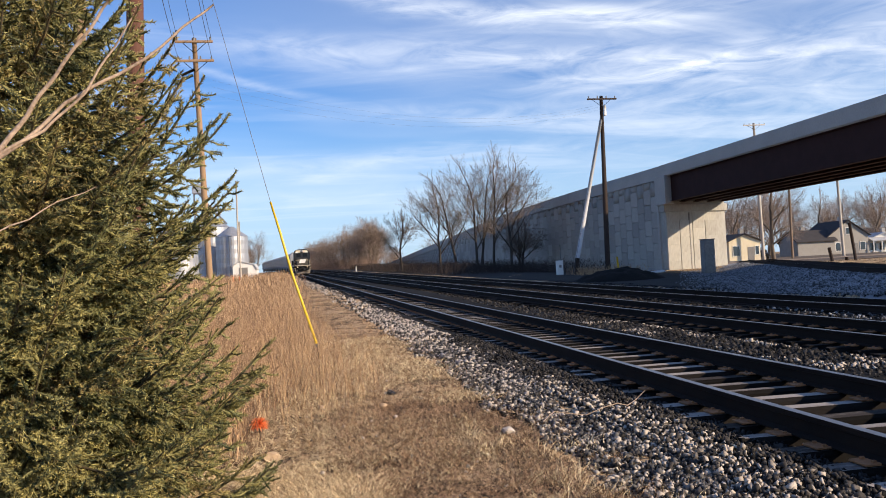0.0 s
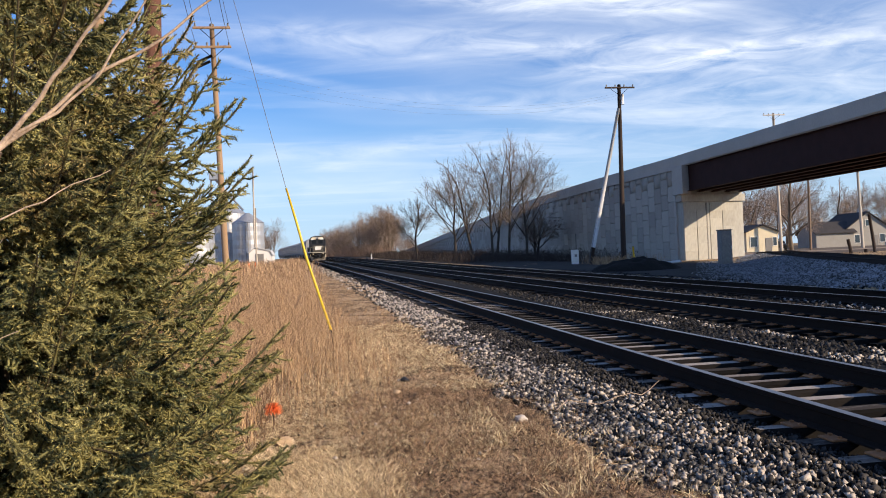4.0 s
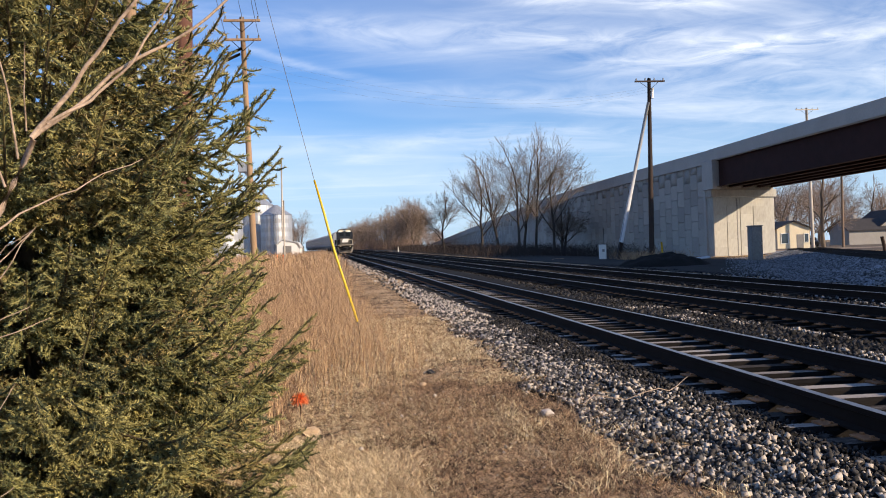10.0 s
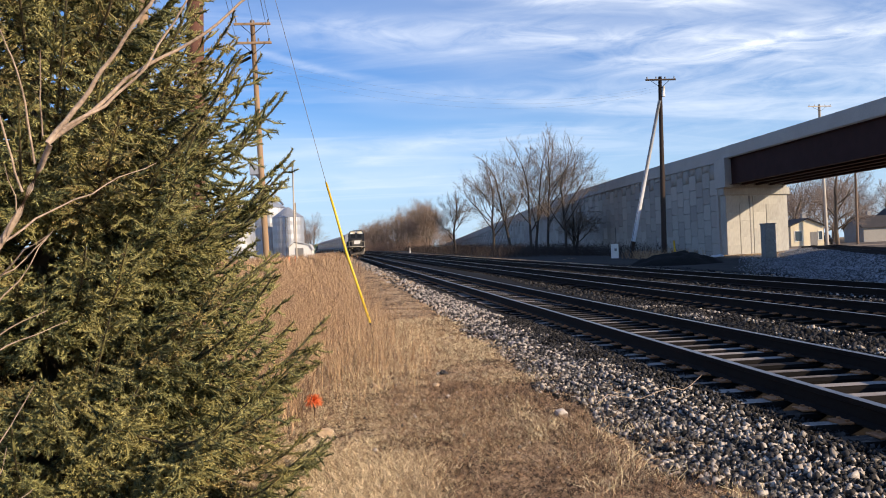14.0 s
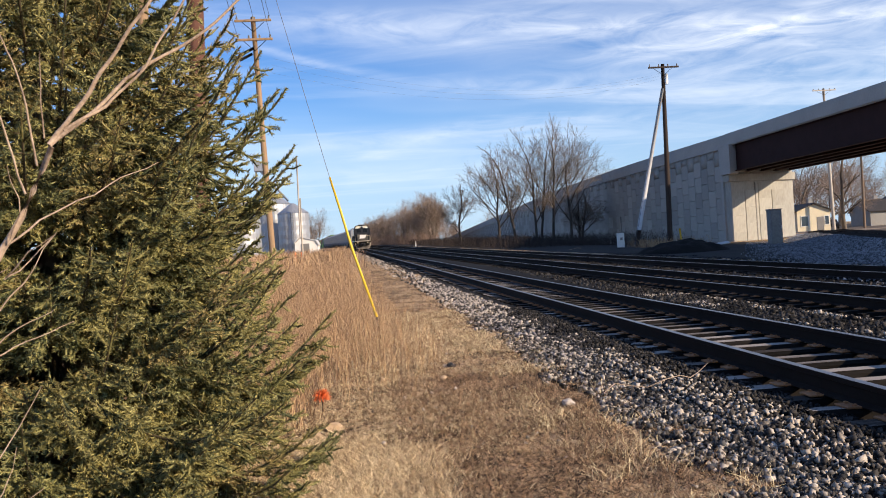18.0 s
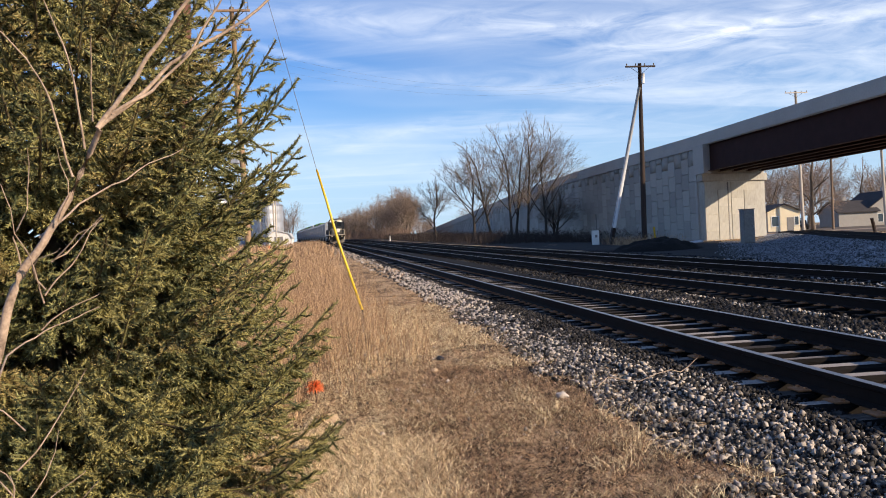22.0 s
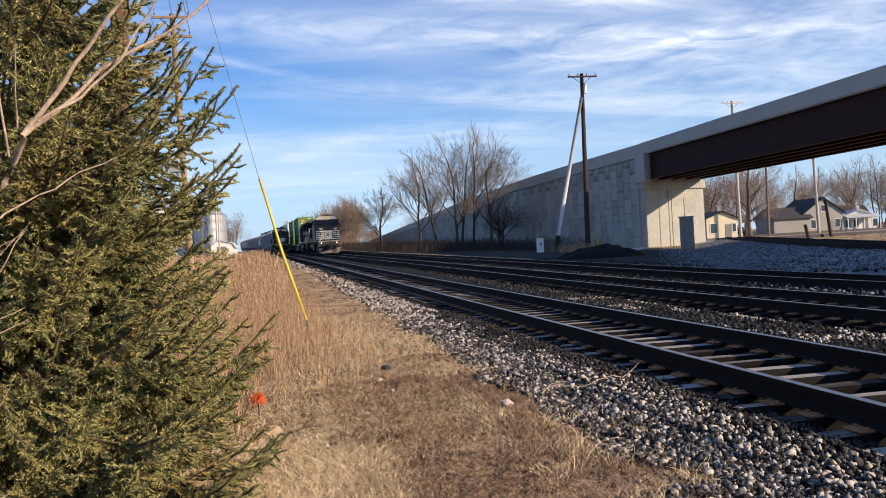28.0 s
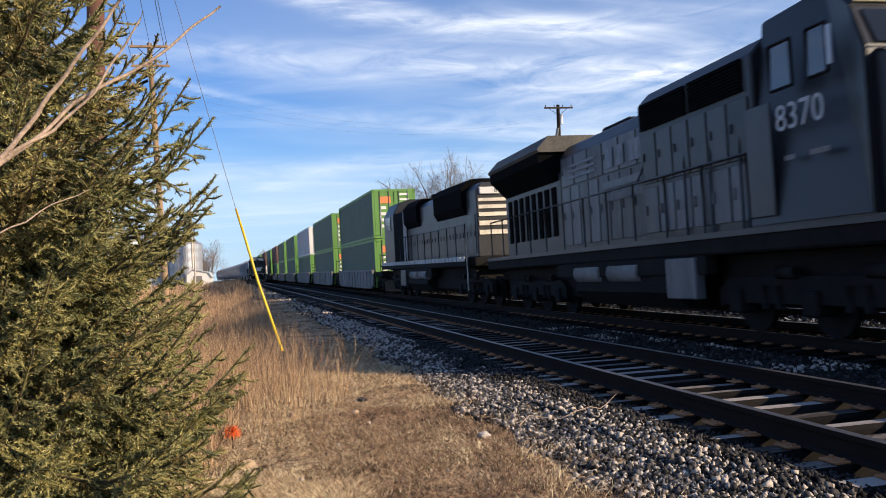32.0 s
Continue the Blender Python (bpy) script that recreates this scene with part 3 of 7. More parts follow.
def rail_mesh(k, side):
    V, F, top = [], [], []
    n = len(RAIL_SECTION)
    for y in LONG:
        x = track_x(k, y) + side * 0.755
        for u, h in RAIL_SECTION:
            V.append((x + u, y, RAIL + h + rise(y) + 0.004 * noise.noise((y * 0.13, k * 3.0 + side, 0))))
    for j in range(len(LONG) - 1):
        for i in range(n):
            F.append((j * n + i, j * n + (i + 1) % n, (j + 1) * n + (i + 1) % n, (j + 1) * n + i))
            top.append(1 if i == n - 1 else 0)
    me = bpy.data.meshes.new("rail")
    me.from_pydata(V, [], F)
    me.materials.append(M["rail"])
    me.materials.append(M["railhead"])
    me.polygons.foreach_set("material_index", top)
    bmt = bmesh.new()
    bmt.from_mesh(me)
    bmesh.ops.recalc_face_normals(bmt, faces=bmt.faces)
    bmt.to_mesh(me)
    bmt.free()
    return me


def tie_mesh(seed, material):
    bm = bmesh.new()
    box(bm, -1.3, 1.3, -0.115, 0.115, -0.36, -0.185, 0.03)
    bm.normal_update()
    # top faces take the given material, every other face the near-black one
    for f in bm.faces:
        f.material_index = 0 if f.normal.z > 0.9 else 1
    r = random.Random(seed)
    for v in bm.verts:
        v.co += Vector((r.uniform(-0.05, 0.05), r.uniform(-0.018, 0.018), r.uniform(-0.012, 0.004)))
    me = bpy.data.meshes.new("tie")
    bm.to_mesh(me)
    bm.free()
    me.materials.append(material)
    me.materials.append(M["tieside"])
    return me


def plate_mesh():
    bm = bmesh.new()
    box(bm, -0.19, 0.19, -0.095, 0.095, -0.185, -0.168, 0.004)
    for sx, sy in ((-0.11, -0.06), (-0.11, 0.06), (0.11, -0.06), (0.11, 0.06)):
        box(bm, sx - 0.014, sx + 0.014, sy - 0.014, sy + 0.014, -0.17, -0.152, 0.003)
    me = bpy.data.meshes.new("tie_plate")
    bm.to_mesh(me)
    bm.free()
    me.materials.append(M["plate"])
    return me


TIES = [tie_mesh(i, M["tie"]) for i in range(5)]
DARK_TIES = [tie_mesh(i, M["darktie"]) for i in range(5)]
PLATE = plate_mesh()


def build_track(k, label, near_from, near_to, plates_to):
    root = empty("railway_track", (0, 0, 0), label, "railway track", "parallel railway tracks", "structure")
    for side in (-1, 1):
        ob = new("rail", rail_mesh(k, side))
        ob.parent = root
    rnd = random.Random(k)
    y = near_from
    V, F = [], []
    while y < 260:
        m = track_pose(k, y) @ pose(rnd.uniform(-0.05, 0.05), 0, rnd.uniform(-0.012, 0.008), 0, 0, rnd.uniform(-1.5, 1.5))
        if y < near_to:
            ob = new("tie", (TIES if k == 1 else DARK_TIES)[rnd.randrange(5)])
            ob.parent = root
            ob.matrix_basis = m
            if y < plates_to:
                for side in (-0.755, 0.755):
                    pl = new("tie_plate", PLATE)
                    pl.parent = root
                    pl.matrix_basis = track_pose(k, y) @ pose(side, 0, 0)
        else:
            b = len(V)
            for cx in (-1.3, 1.3):
                for cy in (-0.115, 0.115):
                    for cz in (-0.3, -0.185):
                        V.append(tuple(m @ Vector((cx, cy, cz))))
            for q in ((0, 1, 3, 2), (4, 6, 7, 5), (0, 4, 5, 1), (2, 3, 7, 6), (1, 5, 7, 3)):
                F.append([b + i for i in q])
        y += 0.52 + rnd.uniform(-0.02, 0.02)
    ob = mesh_np("far_ties", V, F, M["darktie"], root)
    tagged(ob, "rows of dark weathered wooden ties", kind="stuff")
    return root


build_track(1, "worn railway track on weathered wooden ties with rusty plates", 0.0, 62, 40)
build_track(2, "main railway track with shiny rail heads on dark ties", 3.0, 60, 24)
build_track(3, "outer railway track with rusty rails on dark ties", 8.0, 50, 0)

# ---- overpass ----
WALL_X = 32.6


def wall_x(y):
    return WALL_X - 0.035 * max(0, y - 70)


def deck_top(y):
    """The top of the parapet along the ramp and the bridge."""
    return 10.42 - 0.0287 * ramp_sum(y, 85, 150) * 1.25


def build_wall():
    root = empty("retaining_wall", (0, 0, 0), "long grey precast panel retaining wall of the overpass ramp", "retaining wall", kind="structure")
    bm = bmesh.new()
    ys = [70.9, 73.2] + list(np.arange(76.3, 330, 6.0))
    lo, hi, lo2, hi2 = [], [], [], []
    for y in ys:
        z0, z1 = rise(y) - 0.6 if y > 72 else 7.3, max(deck_top(y) - 1.25, rise(y) + 0.1)
        x = wall_x(y)
        lo.append(bm.verts.new((x + 0.06, y, z0)))
        hi.append(bm.verts.new((x + 0.06, y, z1)))
        deep = 5.9 if y > 72 else 1.6
        hi2.append(bm.verts.new((x + deep, y, z1)))
        lo2.append(bm.verts.new((x + deep, y, z0)))
    for i in range(len(ys) - 1):
        for a, b in ((lo, hi), (hi, hi2), (hi2, lo2)):
            bm.faces.new((a[i], a[i + 1], b[i + 1], b[i]))
    bm.faces.new((lo[0], hi[0], hi2[0], lo2[0]))
    bmesh.ops.recalc_face_normals(bm, faces=bm.faces)
    part("ramp_fill", bm, M["concrete"], root)
    # parapet and coping
    bm = bmesh.new()
    prev = None
    for y in [70.3] + ys:
        x, t = wall_x(y), deck_top(y)
        ring = [bm.verts.new((x + dx, y, t + dz)) for dx, dz in ((-0.22, -1.25), (-0.22, -0.98), (-0.10, -0.95), (-0.10, 0), (0.22, 0), (0.30, -1.25))]
        if prev:
            for i in range(len(ring)):
                bm.faces.new((prev[i], prev[(i + 1) % 6], ring[(i + 1) % 6], ring[i]))
        else:
            bm.faces.new(ring)
        prev = ring
    bmesh.ops.recalc_face_normals(bm, faces=bm.faces)
    part("parapet", bm, M["concrete_plain"], root, "smooth pale concrete parapet")
    # panels, staggered like puzzle pieces
    bm = bmesh.new()
    box(bm, -0.08, 0.09, -0.735, 0.735, 0.0, 1.455, 0.03)
    me = bpy.data.meshes.new("wall_panel")
    bm.to_mesh(me)
    bm.free()
    me.materials.append(M["concrete"])
    rnd = random.Random(7)
    col = 0
    y = 72.2
    count = 0
    V, F = [], []
    while y < 230:
        z = rise(y) - 0.5 - (0.75 if col % 2 else 0)
        while z + 1.5 < deck_top(y) - 1.2:
            m = Matrix.Translation((wall_x(y) + rnd.uniform(-0.012, 0.012), y, z)) @ Euler((0, 0, 0.035)).to_matrix().to_4x4()
            if count < 300:
                ob = new("wall_panel", me)
                ob.parent = root
                ob.matrix_basis = m
                count += 1
            else:
                b = len(V)
                for cx in (-0.07, 0.09):
                    for cy in (-0.735, 0.735):
                        for cz in (0.0, 1.465):
                            V.append(tuple(m @ Vector((cx, cy, cz))))
                for q in ((0, 1, 3, 2), (4, 6, 7, 5), (0, 4, 5, 1), (2, 3, 7, 6), (1, 5, 7, 3), (0, 2, 6, 4)):
                    F.append([b + i for i in q])
            z += 1.5
        # the last panel is cut to the coping
        top = deck_top(y) - 1.22
        if top - z > 0.1:
            b = len(V)
            for cx in (-0.07, 0.09):
                for cy in (-0.735, 0.735):
                    for cz in (z, top):
                        V.append((wall_x(y) + cx, y + cy, cz))
            for q in ((0, 1, 3, 2), (4, 6, 7, 5), (0, 4, 5, 1), (2, 3, 7, 6), (1, 5, 7, 3), (0, 2, 6, 4)):
                F.append([b + i for i in q])
        y += 1.5
        col += 1
    far = mesh_np("far_panels", V, F, M["concrete"], root)
    tagged(far, "staggered grey precast panels", kind="stuff")
    bm = bmesh.new()
    box(bm, WALL_X - 0.22, WALL_X + 0.1, 71.15, 71.55, -0.5, 9.0, 0.02)
    part("pilaster", bm, M["concrete_plain"], root)
    return root


build_wall()


def build_bridge():
    root = empty("overpass_bridge", (0, 0, 0), "concrete road overpass on rust-brown steel girders", "bridge", kind="structure")
    x0, x1 = WALL_X - 0.15, 39.7
    # abutment with a slightly turned face
    sk = 2.2 / (x1 - x0)

    def face_y(x):
        return 70.0 + (x - x0) * sk

    def slab(name, xa, xb, out, z0, z1, depth, material, bev=0.03, label=""):
        bm = bmesh.new()
        box(bm, xa, xb, 0, depth, z0, z1, bev)
        for v in bm.verts:
            v.co.y += face_y(v.co.x) - out
        return part(name, bm, material, root, label)

    slab("abutment", x0 + 0.1, x1 - 0.1, 0.0, -0.6, 7.2, 3.0, M["concrete_face"])
    slab("bearing_seat", x0 - 0.12, x1 + 0.1, 0.22, 6.1, 6.8, 1.2, M["concrete_face"])
    slab("joint", x0 + 2.72, x0 + 2.86, 0.10, -0.3, 6.0, 0.3, M["graycar"])
    slab("end_block", x0 - 0.35, x0 + 0.6, 1.0, 6.75, 9.4, 2.2, M["concrete_plain"])
    # panels of the abutment face
    pan = bmesh.new()
    box(pan, -0.748, 0.748, -0.05, 0.05, 0.0, 1.49, 0.006)
    me = bpy.data.meshes.new("face_panel")
    pan.to_mesh(me)
    pan.free()
    me.materials.append(M["concrete_face"])
    for i in range(4):
        for j in range(4):
            x = x0 + 0.85 + i * 1.5
            if x > x1 - 0.6:
                continue
            ob = new("face_panel", me)
            ob.parent = root
            ob.matrix_basis = pose(x, face_y(x) - 0.02, j * 1.5 - (0.75 if i % 2 else 0.0), 0, 0, math.degrees(math.atan(sk)))
    ya, yb = -60, 71.0
    # girders: tapering I sections
    for i in range(5):
        x = x0 + 0.4 + i * (x1 - x0 - 0.8) / 4
        bm = bmesh.new()
        yy = face_y(x) + 0.4
        box(bm, x - 0.02, x + 0.02, ya, yy, 7.02, 9.3)
        box(bm, x - 0.24, x + 0.24, ya, yy, 6.98, 7.03)
        box(bm, x - 0.24, x + 0.24, ya, yy, 9.28, 9.32)
        part("girder", bm, M["steel"], root, "rust-brown weathering steel girder")
    for j in range(9):
        y = 66 - j * 6.5
        bm = bmesh.new()
        box(bm, x0 + 0.75, x1 - 0.75, y - 0.06, y + 0.06, 7.4, 8.3)
        part("cross_frame", bm, M["steel"], root)
    bm = bmesh.new()
    box(bm, x0 + 0.03, x1 - 0.03, ya, yb, 9.32, 9.5, 0.02)
    part("deck", bm, M["concrete_plain"], root)
    for x, s in ((x0, 1), (x1, -1)):
        bm = bmesh.new()
        prism(bm, [(x - 0.07 * s, 9.40), (x - 0.07 * s, 10.42), (x + 0.25 * s, 10.42), (x + 0.42 * s, 9.56), (x + 0.42 * s, 9.40)], ya, 70.3, "y")
        part("parapet", bm, M["concrete_plain"], root, "smooth pale concrete parapet")
    # far abutment closes the span behind the camera
    bm = bmesh.new()
    box(bm, x0, x1, ya - 3, ya, -0.6, 8.8, 0.03)
    part("abutment", bm, M["concrete_plain"], root)
    return root


build_bridge()


# ---- trains ----
def wheelset_truck(root, yc, axles, half, name="truck"):
    """A three- or two-axle truck: side frames, springs and wheels."""
    tr = new(name)
    tr.parent = root
    tr.location = (0, yc, 0)
    span = axles[-1] - axles[0]
    for s in (-1, 1):
        bm = bmesh.new()
        x = s * 1.08
        prism(bm, [(axles[0] - 0.55, 0.42), (axles[0] - 0.55, 0.72), (axles[0] - 0.2, 0.9), (axles[-1] + 0.2, 0.9), (axles[-1] + 0.55, 0.72),
                   (axles[-1] + 0.55, 0.42), (axles[-1] + 0.2, 0.5), (axles[0] - 0.2, 0.5)], x - 0.09, x + 0.09, "x")
        for a in axles:
            box(bm, x - 0.16, x + 0.16, a - 0.19, a + 0.19, 0.33, 0.72, 0.03)
        for a, b in zip(axles, axles[1:]):
            for k in (-0.18, 0.18):
                tube(bm, [(x + s * 0.06, (a + b) / 2 + k, 0.42), (x + s * 0.06, (a + b) / 2 + k, 0.78)], 0.09, 8)
            tube(bm, [(x + s * 0.12, a + 0.3, 0.95), (x + s * 0.12, a + 0.75, 0.95)], 0.08, 8)
        part("side_frame", bm, M["grime"], tr)
    for a in axles:
        for s in (-1, 1):
            bm = bmesh.new()
            x = s * 0.755
            tube(bm, [(x - 0.07, a, 0.505), (x + 0.06, a, 0.505)], half, 20)
            tube(bm, [(x + s * 0.06, a, 0.505), (x + s * 0.11, a, 0.505)], 0.14, 10)
            part("wheel", bm, M["grime"], tr)
    bm = bmesh.new()
    box(bm, -0.95, 0.95, axles[0], axles[-1], 0.55, 0.85, 0.03)
    part("bolster", bm, M["grime"], tr)
    return tr


def text_part(words, size, m, material, root, label="", name="lettering"):
    cu = bpy.data.curves.new(name, "FONT")
    cu.body = words
    cu.size = size
    cu.align_x = "CENTER"
    cu.align_y = "CENTER"
    cu.extrude = 0.004
    cu.resolution_u = 3
    tmp = bpy.data.objects.new(name, cu)
    scene.collection.objects.link(tmp)
    me = bpy.data.meshes.new_from_object(tmp.evaluated_get(bpy.context.evaluated_depsgraph_get()))
    bpy.data.objects.remove(tmp)
    me.materials.clear()
    me.materials.append(material)
    ob = new(name, me)
    ob.parent = root
    ob.matrix_basis = m
    if label:
        ob["label"] = label
    return ob


def quad_part(name, root, corners, material, label="", thick=0.012):
    """A thin plate from four corners in order."""
    c = [Vector(p) for p in corners]
    n = (c[1] - c[0]).cross(c[3] - c[0]).normalized() * thick
    V = [tuple(p) for p in c] + [tuple(p + n) for p in c]
    return raw(name, V, [(0, 1, 2, 3), (7, 6, 5, 4), (0, 4, 5, 1), (1, 5, 6, 2), (2, 6, 7, 3), (3, 7, 4, 0)], material, root, label)


LEFT = pose(0, 0, 0, 90, 0, -90)   # lettering that faces -x


def side_rail(root, s, y0, y1, n, x, z0, z1, end_drop=True):
    step = (y1 - y0) / n
    for i in range(n + 1):
        y = y0 + i * step
        bm = bmesh.new()
        tube(bm, [(s * x, y, z0), (s * x, y, z1)], 0.022, 6)
        part("stanchion", bm, M["black"], root)
    bm = bmesh.new()
    pts = [(s * x, y0, z1), (s * x, y1, z1)]
    tube(bm, pts, 0.02, 6)
    part("handrail", bm, M["black"], root)


def plough_and_coupler(root, y0=0.0):
    bm = bmesh.new()
    box(bm, -0.5, 0.5, y0 + 0.25, y0 + 0.75, 0.62, 1.18, 0.06)
    tube(bm, [(0, y0 + 0.05, 0.9), (0, y0 + 0.3, 0.9)], [0.3, 0.36], 14)
    part("draft_gear", bm, M["black"], root)
    bm = bmesh.new()
    tube(bm, [(-1.35, y0 + 0.2, 1.0), (-0.9, y0 + 0.12, 0.98), (-0.35, y0 + 0.05, 1.12), (0.35, y0 + 0.05, 1.12), (0.9, y0 + 0.12, 0.98), (1.35, y0 + 0.2, 1.0)], 0.014, 6)
    part("coupling_lever", bm, M["hoodgrey"], root, "dusty coupling lever bar")
    for k, (xa, xb) in enumerate(((-0.55, 0.05), (-0.35, 0.4), (0.15, 0.7))):
        bm = bmesh.new()
        tube(bm, [(xa, y0 + 0.5, 1.42), (xa + 0.05, y0 + 0.25, 1.2 - 0.05 * k), ((xa + xb) / 2, y0 + 0.18, 1.1 - 0.05 * k), (xb - 0.05, y0 + 0.25, 1.22), (xb, y0 + 0.5, 1.45)], 0.019, 7)
        part("jumper_cable", bm, M["grime"], root)
    bm = bmesh.new()
    prism(bm, [(-1.3, 0.2), (-1.0, 0.12), (1.0, 0.12), (1.3, 0.2), (1.36, 0.72), (0.95, 0.78), (0.6, 0.55), (-0.6, 0.55), (-0.95, 0.78), (-1.36, 0.72)], y0 + 0.42, y0 + 0.50, "y")
    for v in bm.verts:
        v.co.y += 0.22 * abs(v.co.x) / 1.5 - 0.15 * (0.8 - v.co.z)
    part("snow_plough", bm, M["plough"], root, "worn dirty steel snow plough")
    bm = bmesh.new()
    box(bm, -0.16, 0.16, y0 - 0.1, y0 + 0.7, 0.78, 1.02, 0.03)
    box(bm, -0.24, 0.16, y0 - 0.28, y0 - 0.05, 0.74, 1.06, 0.05)
    part("coupler", bm, M["grime"], root)
    for s in (-1, 1):
        for k in range(4):
            x = s * (0.62 + k * 0.09)
            bm = bmesh.new()
            tube(bm, [(x, y0 + 0.5, 1.12), (x + s * 0.03, y0 + 0.2, 0.95), (x + s * (0.10 + 0.02 * k), y0 + 0.16, 0.6), (x + s * 0.04, y0 + 0.2, 0.34)], 0.028, 6)
            part("brake_hose", bm, M["grime"], root)


def under_gear(root, L, trucks):
    bm = bmesh.new()
    prism(bm, [(-1.4, 1.15), (-1.42, 0.65), (-1.1, 0.35), (1.1, 0.35), (1.42, 0.65), (1.4, 1.15)], 8.0, 13.0, "y")
    part("fuel_tank", bm, M["grime"], root)
    for s in (-1, 1):
        for y0 in (9.4, 11.4):
            bm = bmesh.new()
            tube(bm, [(s * 1.36, y0, 1.02), (s * 1.36, y0 + 1.5, 1.02)], 0.17, 12)
            part("air_reservoir", bm, M["graycar"], root, "dull grey air tank")
        bm = bmesh.new()
        box(bm, s * 1.42 - 0.1, s * 1.42 + 0.1, 7.0, 8.1, 0.55, 1.2, 0.02)
        part("battery_box", bm, M["hoodgrey"], root, "grimy equipment box")
    # dark filler blocks added to close the daylight gap, standing in for shade
    for y0, y1 in ((1.4, 7.0), (13.2, 20.2)):
        bm = bmesh.new()
        box(bm, -1.0, 1.0, y0, y1, 0.45, 1.25, 0.05)
        part("truck_bolster", bm, M["grime"], root)
    for s in (-1, 1):
        bm = bmesh.new()
        box(bm, s * 1.35 - 0.12, s * 1.35 + 0.12, 6.7, 14.2, 0.95, 1.25, 0.02)
        part("pipe_tray", bm, M["grime"], root)
    for y in trucks:
        wheelset_truck(root, y, (-1.95, 0.0, 1.95), 0.51)


def stripes(root, y, x0, x1, z0, z1, n, facing=-1):
    h = (z1 - z0) / (2 * n - 1)
    for i in range(n):
        z = z0 + 2 * i * h
        quad_part("white_stripe", root, [(x0, y, z), (x1, y, z), (x1, y, z + h), (x0, y, z + h)] if facing < 0 else
                  [(x1, y, z), (x0, y, z), (x0, y, z + h), (x1, y, z + h)], M["dirtywhite"])


def doors_and_louvres(root, s, x, y0, y1, z0, z1, pitch, material, name="hood_door"):
    y = y0
    while y + pitch <= y1 + 0.01:
        bm = bmesh.new()
        box(bm, min(s * x, s * (x + 0.025)), max(s * x, s * (x + 0.025)), y + 0.03, y + pitch - 0.03, z0, z1, 0.008)
        box(bm, min(s * (x + 0.02), s * (x + 0.05)), max(s * (x + 0.02), s * (x + 0.05)), y + pitch - 0.14, y + pitch - 0.09, (z0 + z1) / 2 - 0.08, (z0 + z1) / 2 + 0.08)
        part(name, bm, material, root)
        y += pitch


def wide_cab_locomotive():
    root = empty("locomotive", (0, 0, 0), "black wide-cab diesel locomotive with white nose stripes, headlights lit", "locomotive")
    root["group"] = "locomotives"
    bm = bmesh.new()
    box(bm, -1.5, 1.5, 0.75, 20.9, 1.22, 1.62, 0.03)
    box(bm, -1.45, 1.45, 0.62, 0.9, 0.85, 1.62, 0.03)
    part("frame", bm, M["grime"], root)
    bm = bmesh.new()
    box(bm, -1.4, 1.4, 0.58, 0.66, 0.95, 1.52, 0.02)
    for x in (-1.1, -0.7, -0.3, 0.2, 0.6, 1.05):
        box(bm, x - 0.07, x + 0.07, 0.53, 0.6, 1.1, 1.3, 0.015)
    part("pilot_plate", bm, M["dustblack"], root, "dirty pilot plate with valves")
    bm = bmesh.new()
    tube(bm, [(0.52, 0.5, 1.36), (0.56, 0.56, 1.36)], 0.07, 10)
    part("brake_valve_cap", bm, M["redcar"], root, "small red valve cap")
    for s in (-1, 1):
        bm = bmesh.new()
        box(bm, s * 1.52 - 0.02, s * 1.52 + 0.02, 1.0, 20.8, 1.52, 1.64)
        part("sill_stripe", bm, M["fade"], root, "worn black side sill")
    # nose, tapered to the front
    bm = bmesh.new()
    zt = lambda y: 3.15 + (y - 0.95) * 0.22
    fr = [(-1.12, 0.95), (1.12, 0.95), (1.46, 1.55), (1.46, 2.5), (-1.46, 2.5), (-1.46, 1.55)]
    lo = [bm.verts.new((x, y, 1.62)) for x, y in fr]
    hi = [bm.verts.new((x * (0.97 if y < 2 else 1), y + (0.06 if y < 1 else 0), zt(y) - (0.12 if abs(x) > 1.3 and y < 2 else 0))) for x, y in fr]
    bm.faces.new(lo[::-1])
    bm.faces.new(hi)
    for i in range(6):
        bm.faces.new((lo[i], lo[(i + 1) % 6], hi[(i + 1) % 6], hi[i]))
    bmesh.ops.recalc_face_normals(bm, faces=bm.faces)
    bmesh.ops.bevel(bm, geom=list(bm.edges), offset=0.05, segments=2, affect="EDGES")
    nose = part("nose", bm, M["black"], root)
    # striped lower nose
    h = 0.115
    for i in range(5):
        z = 1.78 + i * 0.2
        for xa, xb in ((-1.10, -0.12), (0.42, 1.10)):
            xa2 = xa if xa < 0 else xa + 0.05 * i
            quad_part("white_stripe", root, [(xa2, 0.935, z), (xb, 0.935, z), (xb, 0.945, z + h), (xa2, 0.945, z + h)], M["dirtywhite"])
        for s in (-1, 1):
            a, b = (s * 1.125, 0.94, z), (s * 1.47, 1.54, z)
            c = [a, b, (b[0], b[1], z + h), (a[0], a[1], z + h)]
            quad_part("white_stripe", root, c if s > 0 else c[::-1], M["dirtywhite"])
            d = [(s * 1.475, 1.55, z), (s * 1.475, 1.95 + 0.05 * i, z), (s * 1.475, 1.95 + 0.05 * i, z + h), (s * 1.475, 1.55, z + h)]
            quad_part("white_stripe", root, d if s > 0 else d[::-1], M["dirtywhite"])
    quad_part("nose_panel", root, [(-0.14, 0.925, 1.78), (0.40, 0.925, 1.78), (0.62, 0.945, 2.69), (-0.14, 0.945, 2.69)], M["dirtywhite"], "dirty white nose panel")
